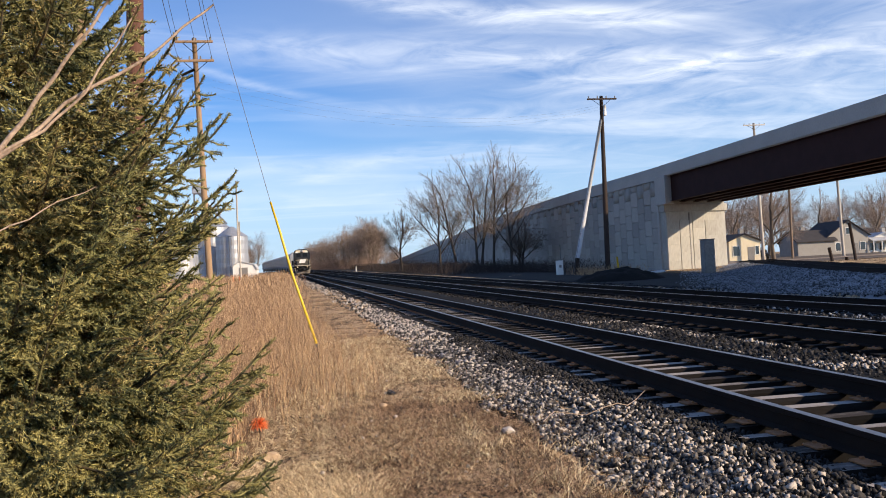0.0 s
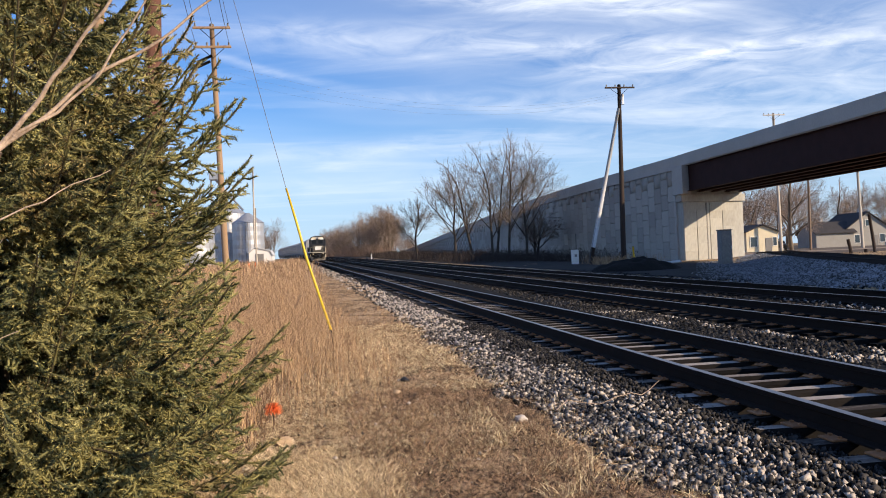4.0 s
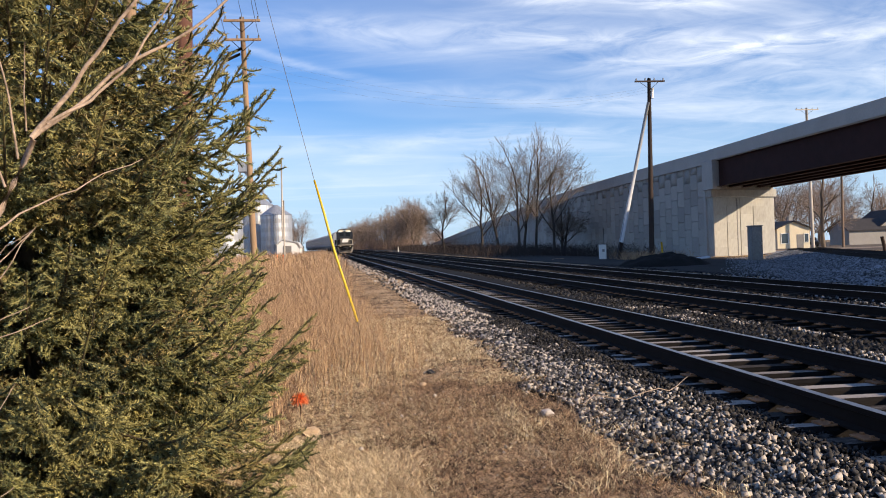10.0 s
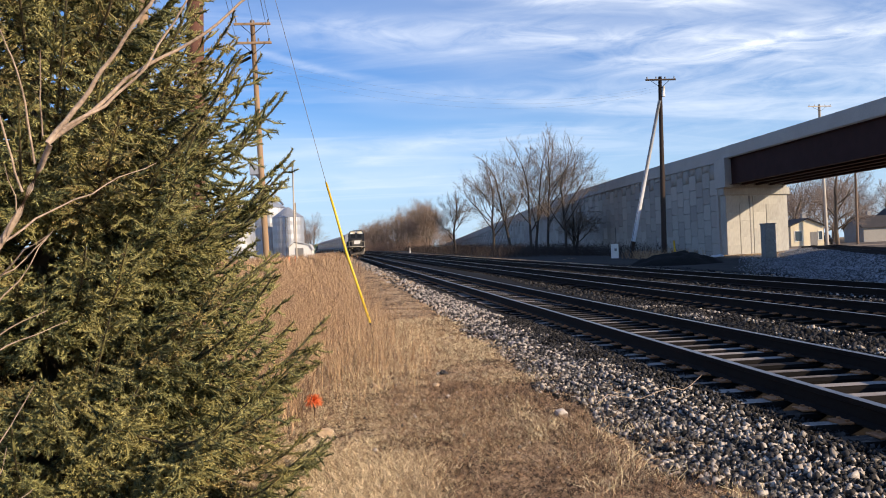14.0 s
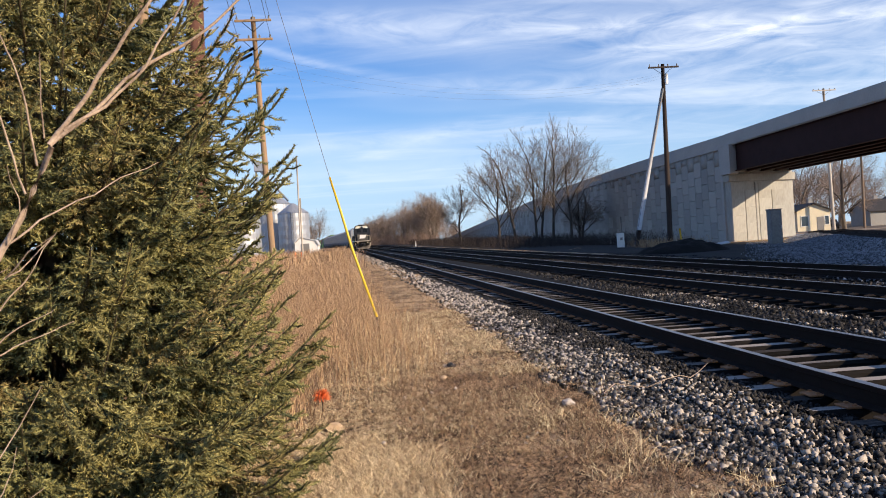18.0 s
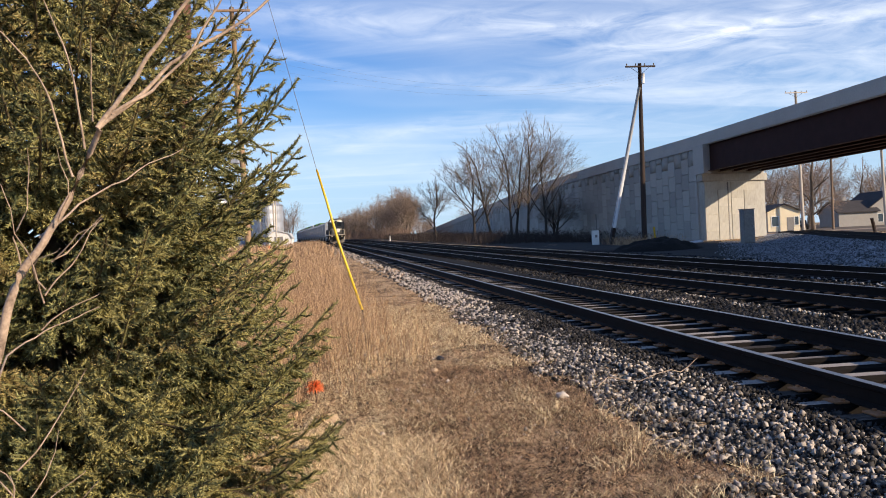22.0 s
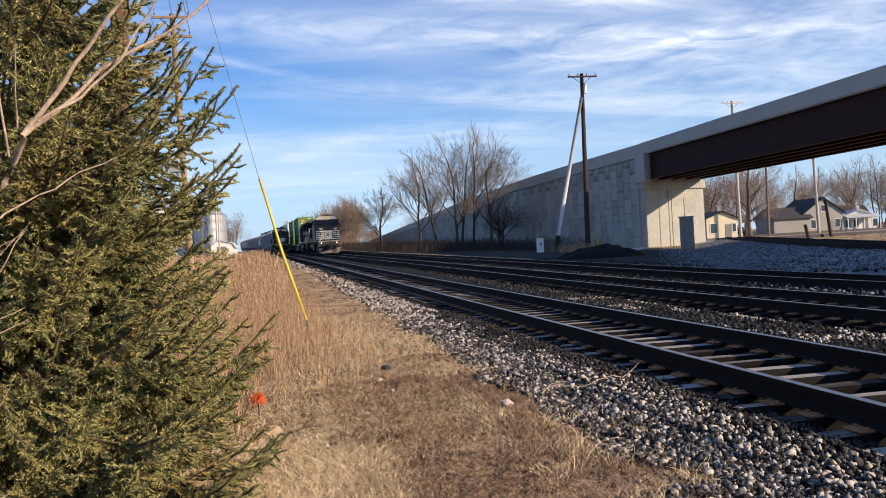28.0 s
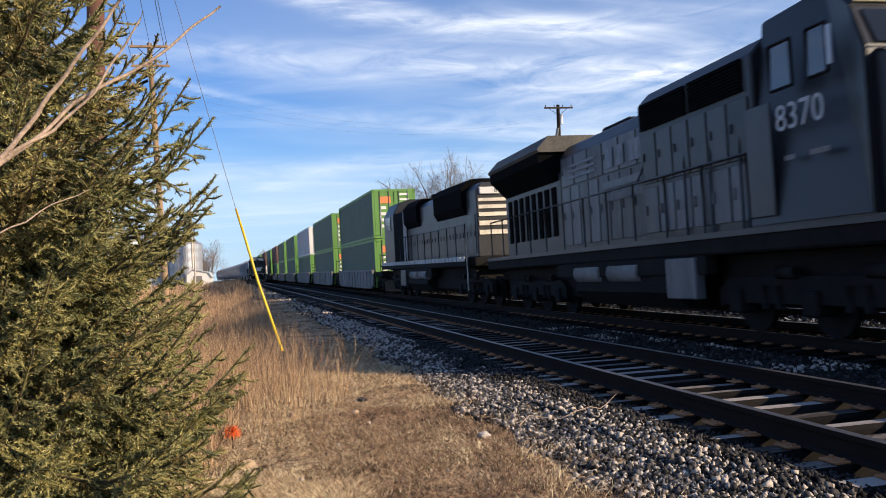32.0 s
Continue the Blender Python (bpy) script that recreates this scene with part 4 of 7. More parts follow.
    quad_part("nose_emblem", root, [(-0.22, 0.915, 2.12), (0.0, 0.915, 2.16), (0.10, 0.915, 2.50), (-0.10, 0.915, 2.38)], M["black"], "dark emblem on the nose")
    bm = bmesh.new()
    box(bm, 0.05, 0.70, 0.95, 0.995, 2.74, 3.08, 0.015)
    door = part("nose_door", bm, M["black"], root)
    bm = bmesh.new()
    tube(bm, [(0.30, 0.935, 2.93), (0.30, 0.955, 2.93)], 0.11, 14)
    part("door_window", bm, M["window"], door, "small round window")
    bm = bmesh.new()
    box(bm, 0.02, 0.045, 0.925, 0.97, 1.75, 3.08)
    box(bm, 0.705, 0.73, 0.925, 0.97, 1.75, 3.08)
    part("door_edge", bm, M["grime"], door)
    for s in (-1, 1):
        bm = bmesh.new()
        tube(bm, [(s * 1.05, 0.80, 1.66), (s * 0.72, 0.78, 2.48), (s * 0.55, 0.78, 2.62), (s * 0.42, 0.80, 2.5)], 0.016, 6)
        part("grab_iron", bm, M["palepole"], root, "pale grab iron")
    # cab
    bm = bmesh.new()
    prof = [(2.42, 1.62), (2.42, 3.5), (2.72, 4.2), (3.25, 4.58), (3.6, 4.66), (5.1, 4.66), (5.1, 1.62)]
    prism(bm, prof, -1.49, 1.49, "x")
    for v in bm.verts:
        if v.co.z > 4.4:
            v.co.x *= 0.74
        elif v.co.z > 4.1:
            v.co.x *= 0.97
        if v.co.z > 4.4 and v.co.y > 5:
            v.co.y, v.co.z = 5.1, 4.62
    bmesh.ops.bevel(bm, geom=list(bm.edges), offset=0.035, segments=2, affect="EDGES")
    part("cab", bm, M["black"], root)
    quad_part("roof_band", root, [(-1.36, 2.70, 4.22), (1.36, 2.70, 4.22), (1.0, 3.2, 4.585), (-1.0, 3.2, 4.585)], M["cream"], "cream-white band over the windscreen")
    for s in (-1, 1):
        a = sorted((s * 0.06, s * 1.32))
        quad_part("windscreen", root, [(a[0], 2.42, 3.56), (a[1], 2.42, 3.56), (a[1], 2.66, 4.12), (a[0], 2.66, 4.12)], M["windscreen"], "dark windscreen pane")
        bm = bmesh.new()
        tube(bm, [(s * 0.5, 2.6, 4.2), (s * 0.72, 2.42, 3.72)], 0.012, 5)
        part("wiper", bm, M["black"], root)
        for y0, y1 in ((3.1, 3.5), (3.85, 4.35)):
            c = [(s * 1.495, y0, 3.35), (s * 1.495, y1, 3.35), (s * 1.475, y1, 4.08), (s * 1.475, y0, 4.08)]
            w = quad_part("cab_window", root, c if s > 0 else c[::-1], M["window"], "reflecting cab side window", 0.02)
            bm = bmesh.new()
            for (ya, za), (yb, zb) in zip([(y0, 3.33), (y1, 3.33), (y1, 4.1), (y0, 4.1)], [(y1, 3.33), (y1, 4.1), (y0, 4.1), (y0, 3.33)]):
                tube(bm, [(s * 1.5, ya, za), (s * 1.5, yb, zb)], 0.025, 5)
            part("window_frame", bm, M["grime"], w)
        bm = bmesh.new()
        box(bm, s * 1.56 - 0.012, s * 1.56 + 0.012, 2.92, 3.0, 3.4, 4.0)
        part("mirror", bm, M["silver"], root, "narrow side mirror")
        bm = bmesh.new()
        box(bm, s * 1.49 - 0.02, s * 1.49 + 0.02, 4.42, 5.05, 1.75, 3.2, 0.01)
        part("cab_door", bm, M["fade"], root)
        bm = bmesh.new()
        box(bm, min(s * 0.72, s * 1.12), max(s * 0.72, s * 1.12), 0.98, 1.1, 2.79, 2.98, 0.02)
        bd = part("number_board", bm, M["cream"], root, "off-white number board")
        text_part("8370", 0.17, pose(s * 0.92, 0.97, 2.885, 90, 0, 0), M["black"], bd)
        bm = bmesh.new()
        tube(bm, [(s * 0.98, 0.50, 1.32), (s * 0.98, 0.62, 1.32)], 0.06, 14)
        part("ditch_light", bm, M["lamp"], root, "glowing round ditch light")
        bm = bmesh.new()
        tube(bm, [(s * 0.98, 0.54, 1.32), (s * 0.98, 0.72, 1.32)], 0.105, 14)
        part("light_bezel", bm, M["grime"], root)
        # corner steps and grab irons
        for k, z in enumerate((0.35, 0.72, 1.1)):
            bm = bmesh.new()
            box(bm, min(s * 1.15, s * 1.5), max(s * 1.15, s * 1.5), 0.95, 1.3, z, z + 0.04)
            part("step", bm, M["grime"], root)
        bm = bmesh.new()
        tube(bm, [(s * 1.5, 0.85, 0.5), (s * 1.52, 0.85, 1.7), (s * 1.4, 0.75, 2.45), (s * 1.15, 0.72, 2.6)], 0.022, 6)
        part("grab_iron", bm, M["palepole"], root, "pale grab iron")
        bm = bmesh.new()
        tube(bm, [(s * 1.22, 0.66, 0.62), (s * 1.22, 0.66, 1.6), (s * 1.08, 0.68, 2.55)], 0.022, 6)
        part("grab_iron", bm, M["palepole"], root, "pale grab iron")
    for k in range(5):
        x = -1.0 + k * 0.5
        bm = bmesh.new()
        tube(bm, [(x, 0.70, 1.62), (x, 0.70, 2.6)], 0.025, 6)
        part("stanchion", bm, M["black"], root)
    bm = bmesh.new()
    box(bm, -1.35, 1.35, 0.55, 0.8, 1.52, 1.62, 0.02)
    part("front_step", bm, M["palepole"], root, "dusty front footplate")
    for x in (-0.16, 0.16):
        bm = bmesh.new()
        tube(bm, [(x, 2.85, 4.44), (x, 3.05, 4.44)], 0.13, 14)
        part("headlight", bm, M["gold"], root, "gold-toned twin headlight")
    bm = bmesh.new()
    box(bm, -0.5, 0.5, 3.5, 4.6, 4.66, 4.76, 0.03)
    box(bm, 0.55, 0.75, 3.7, 4.3, 4.66, 4.8, 0.02)
    part("air_conditioner", bm, M["grime"], root)
    for k in range(9):
        bm = bmesh.new()
        box(bm, -1.05 + 0.24 * k, -0.93 + 0.24 * k, 3.3 + 0.05 * (k % 2), 3.5, 4.6, 4.70, 0.015)
        part("roof_fitting", bm, M["grime"], root)
    bm = bmesh.new()
    tube(bm, [(0.3, 3.9, 4.7), (0.3, 3.9, 5.0)], 0.03, 8)
    part("antenna", bm, M["grime"], root)
    for s in (-1, 1):
        bm = bmesh.new()
        for yy in (5.5, 6.4, 7.3):
            tube(bm, [(s * 1.44, yy, 1.62), (s * 1.44, yy, 2.7), (s * 1.36, yy, 3.3)], 0.022, 6)
        tube(bm, [(s * 1.38, 5.2, 3.3), (s * 1.38, 8.6, 3.3), (s * 1.45, 9.2, 2.62)], 0.022, 6)
        part("tall_handrail", bm, M["black"], root)
    # tall equipment section
    bm = bmesh.new()
    prism(bm, [(-1.3, 1.62), (-1.3, 4.2), (-1.05, 4.42), (1.05, 4.42), (1.3, 4.2), (1.3, 1.62)], 5.1, 9.1, "y")
    bmesh.ops.bevel(bm, geom=list(bm.edges), offset=0.03, segments=1, affect="EDGES")
    part("equipment_hood", bm, M["black"], root, "black equipment hood")
    for s in (-1, 1):
        bm = bmesh.new()
        for i in range(9):
            z = 3.62 + i * 0.065
            box(bm, min(s * 1.29, s * 1.345), max(s * 1.29, s * 1.345), 5.35, 7.0, z, z + 0.05)
            box(bm, min(s * 1.29, s * 1.345), max(s * 1.29, s * 1.345), 7.15, 8.95, z, z + 0.05)
        part("intake_grille", bm, M["deepblack"], root, "black air intake louvres")
        doors_and_louvres(root, s, 1.3, 5.2, 9.0, 1.75, 2.5, 0.63, M["hoodgrey"], "lower_hood_door")
        doors_and_louvres(root, s, 1.3, 5.2, 9.0, 2.56, 3.5, 0.63, M["fade"])
    # engine hood
    bm = bmesh.new()
    prism(bm, [(-0.95, 1.62), (-0.95, 4.0), (-0.7, 4.3), (0.7, 4.3), (0.95, 4.0), (0.95, 1.62)], 9.1, 14.9, "y")
    bmesh.ops.bevel(bm, geom=list(bm.edges), offset=0.04, segments=1, affect="EDGES")
    part("engine_hood", bm, M["fade"], root, "sun-faded grey engine hood")
    bm = bmesh.new()
    box(bm, -0.5, 0.5, 11.4, 13.0, 4.3, 4.42, 0.04)
    part("exhaust_stack", bm, M["grime"], root)
    bm = bmesh.new()
    tube(bm, [(-0.2, 9.5, 4.3), (-0.2, 9.5, 4.5), (-0.2, 10.1, 4.5)], 0.07, 8)
    part("horn", bm, M["grime"], root)
    for s in (-1, 1):
        doors_and_louvres(root, s, 0.95, 9.2, 14.8, 1.75, 3.05, 0.62, M["hoodgrey"])
        doors_and_louvres(root, s, 0.95, 9.2, 14.8, 3.1, 3.95, 0.93, M["hoodgrey"], "upper_hood_door")
        # faded emblem block and name line as plain shapes
        x = s * 0.99
        for i in range(3):
            c = [(x, 12.4, 3.25 + i * 0.17), (x, 14.2, 3.25 + i * 0.17), (x, 14.2, 3.33 + i * 0.17), (x, 12.4, 3.33 + i * 0.17)]
            quad_part("emblem_bar", root, c if s > 0 else c[::-1], M["emblem"], "worn pale emblem bar")
        for ya, yb in ((9.6, 10.5), (10.75, 11.15), (11.35, 11.75)):
            c = [(x, ya, 3.2), (x, yb, 3.2), (x, yb, 3.72), (x, ya, 3.72)]
            quad_part("emblem_block", root, c if s > 0 else c[::-1], M["emblem"], "worn pale emblem block")
        for z in (2.75, 2.5):
            c = [(x, 9.7, z), (x, 12.0, z), (x, 12.0, z + 0.14), (x, 9.7, z + 0.14)]
            quad_part("name_bar", root, c if s > 0 else c[::-1], M["hoodgrey"], "faint worn name bar")
    # radiator end with overhanging wings
    bm = bmesh.new()
    box(bm, -0.95, 0.95, 14.9, 20.2, 1.62, 3.6, 0.04)
    part("radiator_hood", bm, M["fade"], root)
    bm = bmesh.new()
    prism(bm, [(-1.0, 3.35), (-1.5, 3.95), (-1.5, 4.25), (-1.2, 4.55), (1.2, 4.55), (1.5, 4.25), (1.5, 3.95), (1.0, 3.35)], 15.1, 20.0, "y")
    part("radiator", bm, M["deepblack"], root, "black overhanging radiator section")
    bm = bmesh.new()
    prism(bm, [(-1.55, 4.28), (-1.2, 4.6), (1.2, 4.6), (1.55, 4.28), (1.5, 4.22), (-1.5, 4.22)], 15.0, 20.1, "y")
    part("radiator_roof", bm, M["dustblack"], root, "dusty black radiator roof")
    for s in (-1, 1):
        bm = bmesh.new()
        for i in range(8):
            y = 15.3 + i * 0.6
            box(bm, min(s * 0.95, s * 0.985), max(s * 0.95, s * 0.985), y, y + 0.32, 2.0, 3.2, 0.01)
        part("rear_louvres", bm, M["deepblack"], root, "dark vertical louvres")
        side_rail(root, s, 5.3, 20.4, 11, 1.46, 1.62, 2.62)
        text_part("8370", 0.54, Matrix.Translation((s * 1.505, 3.75, 2.88)) @ (LEFT if s < 0 else pose(0, 0, 0, 90, 0, 90)), M["hopper"], root, "pale grey road number on the cab side", "road_number")
        for dy, w in ((0.15, 0.22), (-0.6, 0.4)):
            c = [(s * 1.5, 3.75 + dy, 2.38), (s * 1.5, 3.75 + dy + w, 2.38), (s * 1.5, 3.75 + dy + w, 2.44), (s * 1.5, 3.75 + dy, 2.44)]
            quad_part("small_marking", root, c if s > 0 else c[::-1], M["graycar"], "small pale marking")
    plough_and_coupler(root)
    bm = bmesh.new()
    box(bm, -0.16, 0.16, 20.8, 21.6, 0.78, 1.02, 0.03)
    part("coupler", bm, M["grime"], root)
    under_gear(root, 21.5, (4.3, 16.9))
    return root


def hood_locomotive(stopped):
    """A narrow-hood engine: cab end at y = 0."""
    root = empty("locomotive", (0, 0, 0), "black diesel locomotive standing with its short nose forward" if stopped else
                 "black narrow-hood locomotive running hood first with white end stripes", "locomotive")
    root["group"] = "locomotives"
    bm = bmesh.new()
    box(bm, -1.5, 1.5, 0.75, 20.9, 1.25, 1.62, 0.03)
    part("frame", bm, M["grime"], root)
    for s in (-1, 1):
        for i in range(30):
            bm = bmesh.new()
            box(bm, s * 1.52 - 0.02, s * 1.52 + 0.02, 1.2 + i * 0.65, 1.2 + i * 0.65 + 0.4, 1.46, 1.66)
            part("sill_dash", bm, M["hopper"], root)
    bm = bmesh.new()
    box(bm, -0.95, 0.95, 0.9, 2.6, 1.62, 2.85, 0.06)
    # standing engine: dusty nose, lightened further for the sun on it
    part("short_nose", bm, M["dustblack"] if stopped else M["black"], root)
    if not stopped:
        stripes(root, 0.885, -0.9, 0.9, 1.75, 2.7, 4)
    # cream panels and handrails brighten this front as sunlight would
    if stopped:
        for s in (-1, 1):
            quad_part("cab_front_panel", root, [(s * 0.72 - 0.5, 2.565, 4.0), (s * 0.72 + 0.5, 2.565, 4.0), (s * 0.6 + 0.35, 2.565, 4.4), (s * 0.6 - 0.35, 2.565, 4.4)], M["cream"], "cream panel over the windscreen, painted as sunlight on the cab")
            bm = bmesh.new()
            tube(bm, [(s * 1.35, 0.8, 0.6), (s * 1.35, 0.8, 2.5), (s * 0.5, 0.7, 2.6)], 0.035, 6)
            part("front_handrail", bm, M["cream"], root, "cream handrail")
        bm = bmesh.new()
        box(bm, -1.4, 1.4, 0.6, 0.85, 1.5, 1.62, 0.02)
        part("front_step", bm, M["palepole"], root, "dusty footplate")
        # white slanted patch across the nose front
        quad_part("emblem", root, [(-0.6, 0.885, 2.05), (0.5, 0.885, 2.05), (0.72, 0.885, 2.7), (-0.4, 0.885, 2.7)], M["white"], "white slanted patch on the nose")
    bm = bmesh.new()
    prism(bm, [(-1.5, 1.62), (-1.5, 3.9), (-1.15, 4.45), (-0.6, 4.6), (0.6, 4.6), (1.15, 4.45), (1.5, 3.9), (1.5, 1.62)], 2.6, 5.1, "y")
    bmesh.ops.bevel(bm, geom=list(bm.edges), offset=0.03, segments=1, affect="EDGES")
    part("cab", bm, M["black"], root)
    if not stopped:
        for s in (-1, 1):
            bm = bmesh.new()
            box(bm, s * 1.0 - 0.02, s * 1.0 + 0.02, 5.15, 6.1, 1.7, 4.1, 0.01)
            part("cabinet_door", bm, M["hopper"], root, "pale grey cabinet door")
    for s in (-1, 1):
        a = sorted((s * 0.2, s * 0.95))
        quad_part("windscreen", root, [(a[0], 2.59, 3.2), (a[1], 2.59, 3.2), (a[1], 2.59, 3.85), (a[0], 2.59, 3.85)], M["windscreen"], "dark windscreen pane")
        c = [(s * 1.51, 3.2, 3.05), (s * 1.51, 4.4, 3.05), (s * 1.51, 4.4, 3.8), (s * 1.51, 3.2, 3.8)]
        quad_part("cab_window", root, c if s > 0 else c[::-1], M["window"], "cab side window", 0.02)
        bm = bmesh.new()
        box(bm, min(s * 0.55, s * 1.15), max(s * 0.55, s * 1.15), 2.5, 2.62, 3.95, 4.15, 0.02)
        part("number_board", bm, M["white"], root, "white number board")
        bm = bmesh.new()
        tube(bm, [(s * 0.9, 0.52, 1.3), (s * 0.9, 0.66, 1.3)], 0.10, 12)
        part("ditch_light", bm, M["cream"] if stopped else M["grime"], root, "round ditch light")
    for x in (-0.15, 0.15):
        bm = bmesh.new()
        tube(bm, [(x, 2.45, 4.28), (x, 2.65, 4.28)], 0.13, 14)
        part("headlight", bm, M["silver"], root, "twin headlight over the cab windows")
    # long hood
    bm = bmesh.new()
    prism(bm, [(-0.92, 1.62), (-0.92, 3.95), (-0.7, 4.2), (0.7, 4.2), (0.92, 3.95), (0.92, 1.62)], 5.1, 20.3, "y")
    bmesh.ops.bevel(bm, geom=list(bm.edges), offset=0.04, segments=1, affect="EDGES")
    part("long_hood", bm, M["fade"], root)
    for y0, y1 in ((6.2, 9.6), (13.6, 18.8)):
        bm = bmesh.new()
        prism(bm, [(-0.95, 3.0), (-1.12, 3.3), (-1.12, 4.1), (-0.85, 4.35), (0.85, 4.35), (1.12, 4.1), (1.12, 3.3), (0.95, 3.0)], y0, y1, "y")
        part("radiator", bm, M["deepblack"], root, "black radiator intakes")
    for s in (-1, 1):
        doors_and_louvres(root, s, 0.92, 5.3, 20.1, 1.75, 2.95, 0.59, M["fade"])
        side_rail(root, s, 5.3, 20.5, 10, 1.46, 1.62, 2.62)
    for y in (10.4, 11.6, 14.5, 16.1, 17.7):
        bm = bmesh.new()
        tube(bm, [(0, y, 4.15), (0, y, 4.45)], 0.5, 16)
        part("roof_fan", bm, M["grime"], root)
    stripes(root, 20.345, -0.85, 0.85, 2.3, 3.55, 5, 1)
    bm = bmesh.new()
    box(bm, -0.8, 0.8, 20.28, 20.38, 3.72, 4.02, 0.02)
    nb = part("number_board", bm, M["white"], root, "white end number board")
    if not stopped:
        text_part("693", 0.26, pose(0.05, 20.39, 3.87, 90, 0, 180), M["black"], nb)
    plough_and_coupler(root)
    bm = bmesh.new()
    box(bm, -0.16, 0.16, 20.8, 21.6, 0.78, 1.02, 0.03)
    part("coupler", bm, M["grime"], root)
    for s in (-1, 1):
        for z in (0.4, 0.75, 1.1):
            bm = bmesh.new()
            box(bm, min(s * 1.1, s * 1.5), max(s * 1.1, s * 1.5), 20.5, 20.85, z, z + 0.04)
            part("step", bm, M["grime"], root)
        bm = bmesh.new()
        tube(bm, [(s * 1.5, 20.8, 0.5), (s * 1.5, 20.8, 1.8), (s * 1.3, 20.85, 2.6)], 0.024, 6)
        part("grab_iron", bm, M["palepole"], root, "pale grab iron")
    under_gear(root, 21.5, (4.3, 16.9))
    return root


def well_car():
    root = empty("well_car", (0, 0, 0), "grey low well car of an intermodal train", "railway car", "well cars of the moving train")
    for s in (-1, 1):
        bm = bmesh.new()
        prism(bm, [(2.2, 0.45), (2.9, 0.28), (16.1, 0.28), (16.8, 0.45), (16.8, 1.32), (2.2, 1.32)], s * 1.48 - 0.05, s * 1.48 + 0.05, "x")
        for i in range(12):
            y = 2.9 + i * 1.2
            box(bm, s * 1.48 - 0.09, s * 1.48 + 0.09, y, y + 0.08, 0.32, 1.32)
        box(bm, s * 1.48 - 0.1, s * 1.48 + 0.1, 2.2, 16.8, 1.28, 1.4, 0.02)
        part("side_sill", bm, M["graycar"], root)
    bm = bmesh.new()
    box(bm, -1.4, 1.4, 2.5, 16.5, 0.26, 0.34)
    part("well_floor", bm, M["grime"], root)
    for y0, y1 in ((0.3, 2.4), (16.6, 18.7)):
        bm = bmesh.new()
        box(bm, -1.3, 1.3, y0, y1, 1.02, 1.28, 0.04)
        box(bm, -0.2, 0.2, y0 - 0.5, y1 + 0.3, 0.82, 1.04)
        part("end_platform", bm, M["grime"], root)
        wheelset_truck(root, (y0 + y1) / 2, (-0.85, 0.85), 0.44)
    for s in (-1, 1):
        bm = bmesh.new()
        for k in range(4):
            tube(bm, [(s * 0.9, 0.35, 1.28 + 0.3 * k), (s * 1.35, 0.35, 1.28 + 0.3 * k)], 0.02, 5)
        tube(bm, [(s * 0.9, 0.35, 1.0), (s * 0.9, 0.35, 2.3)], 0.02, 5)
        tube(bm, [(s * 1.35, 0.35, 1.0), (s * 1.35, 0.35, 2.3)], 0.02, 5)
        part("ladder", bm, M["grime"], root)
    return root


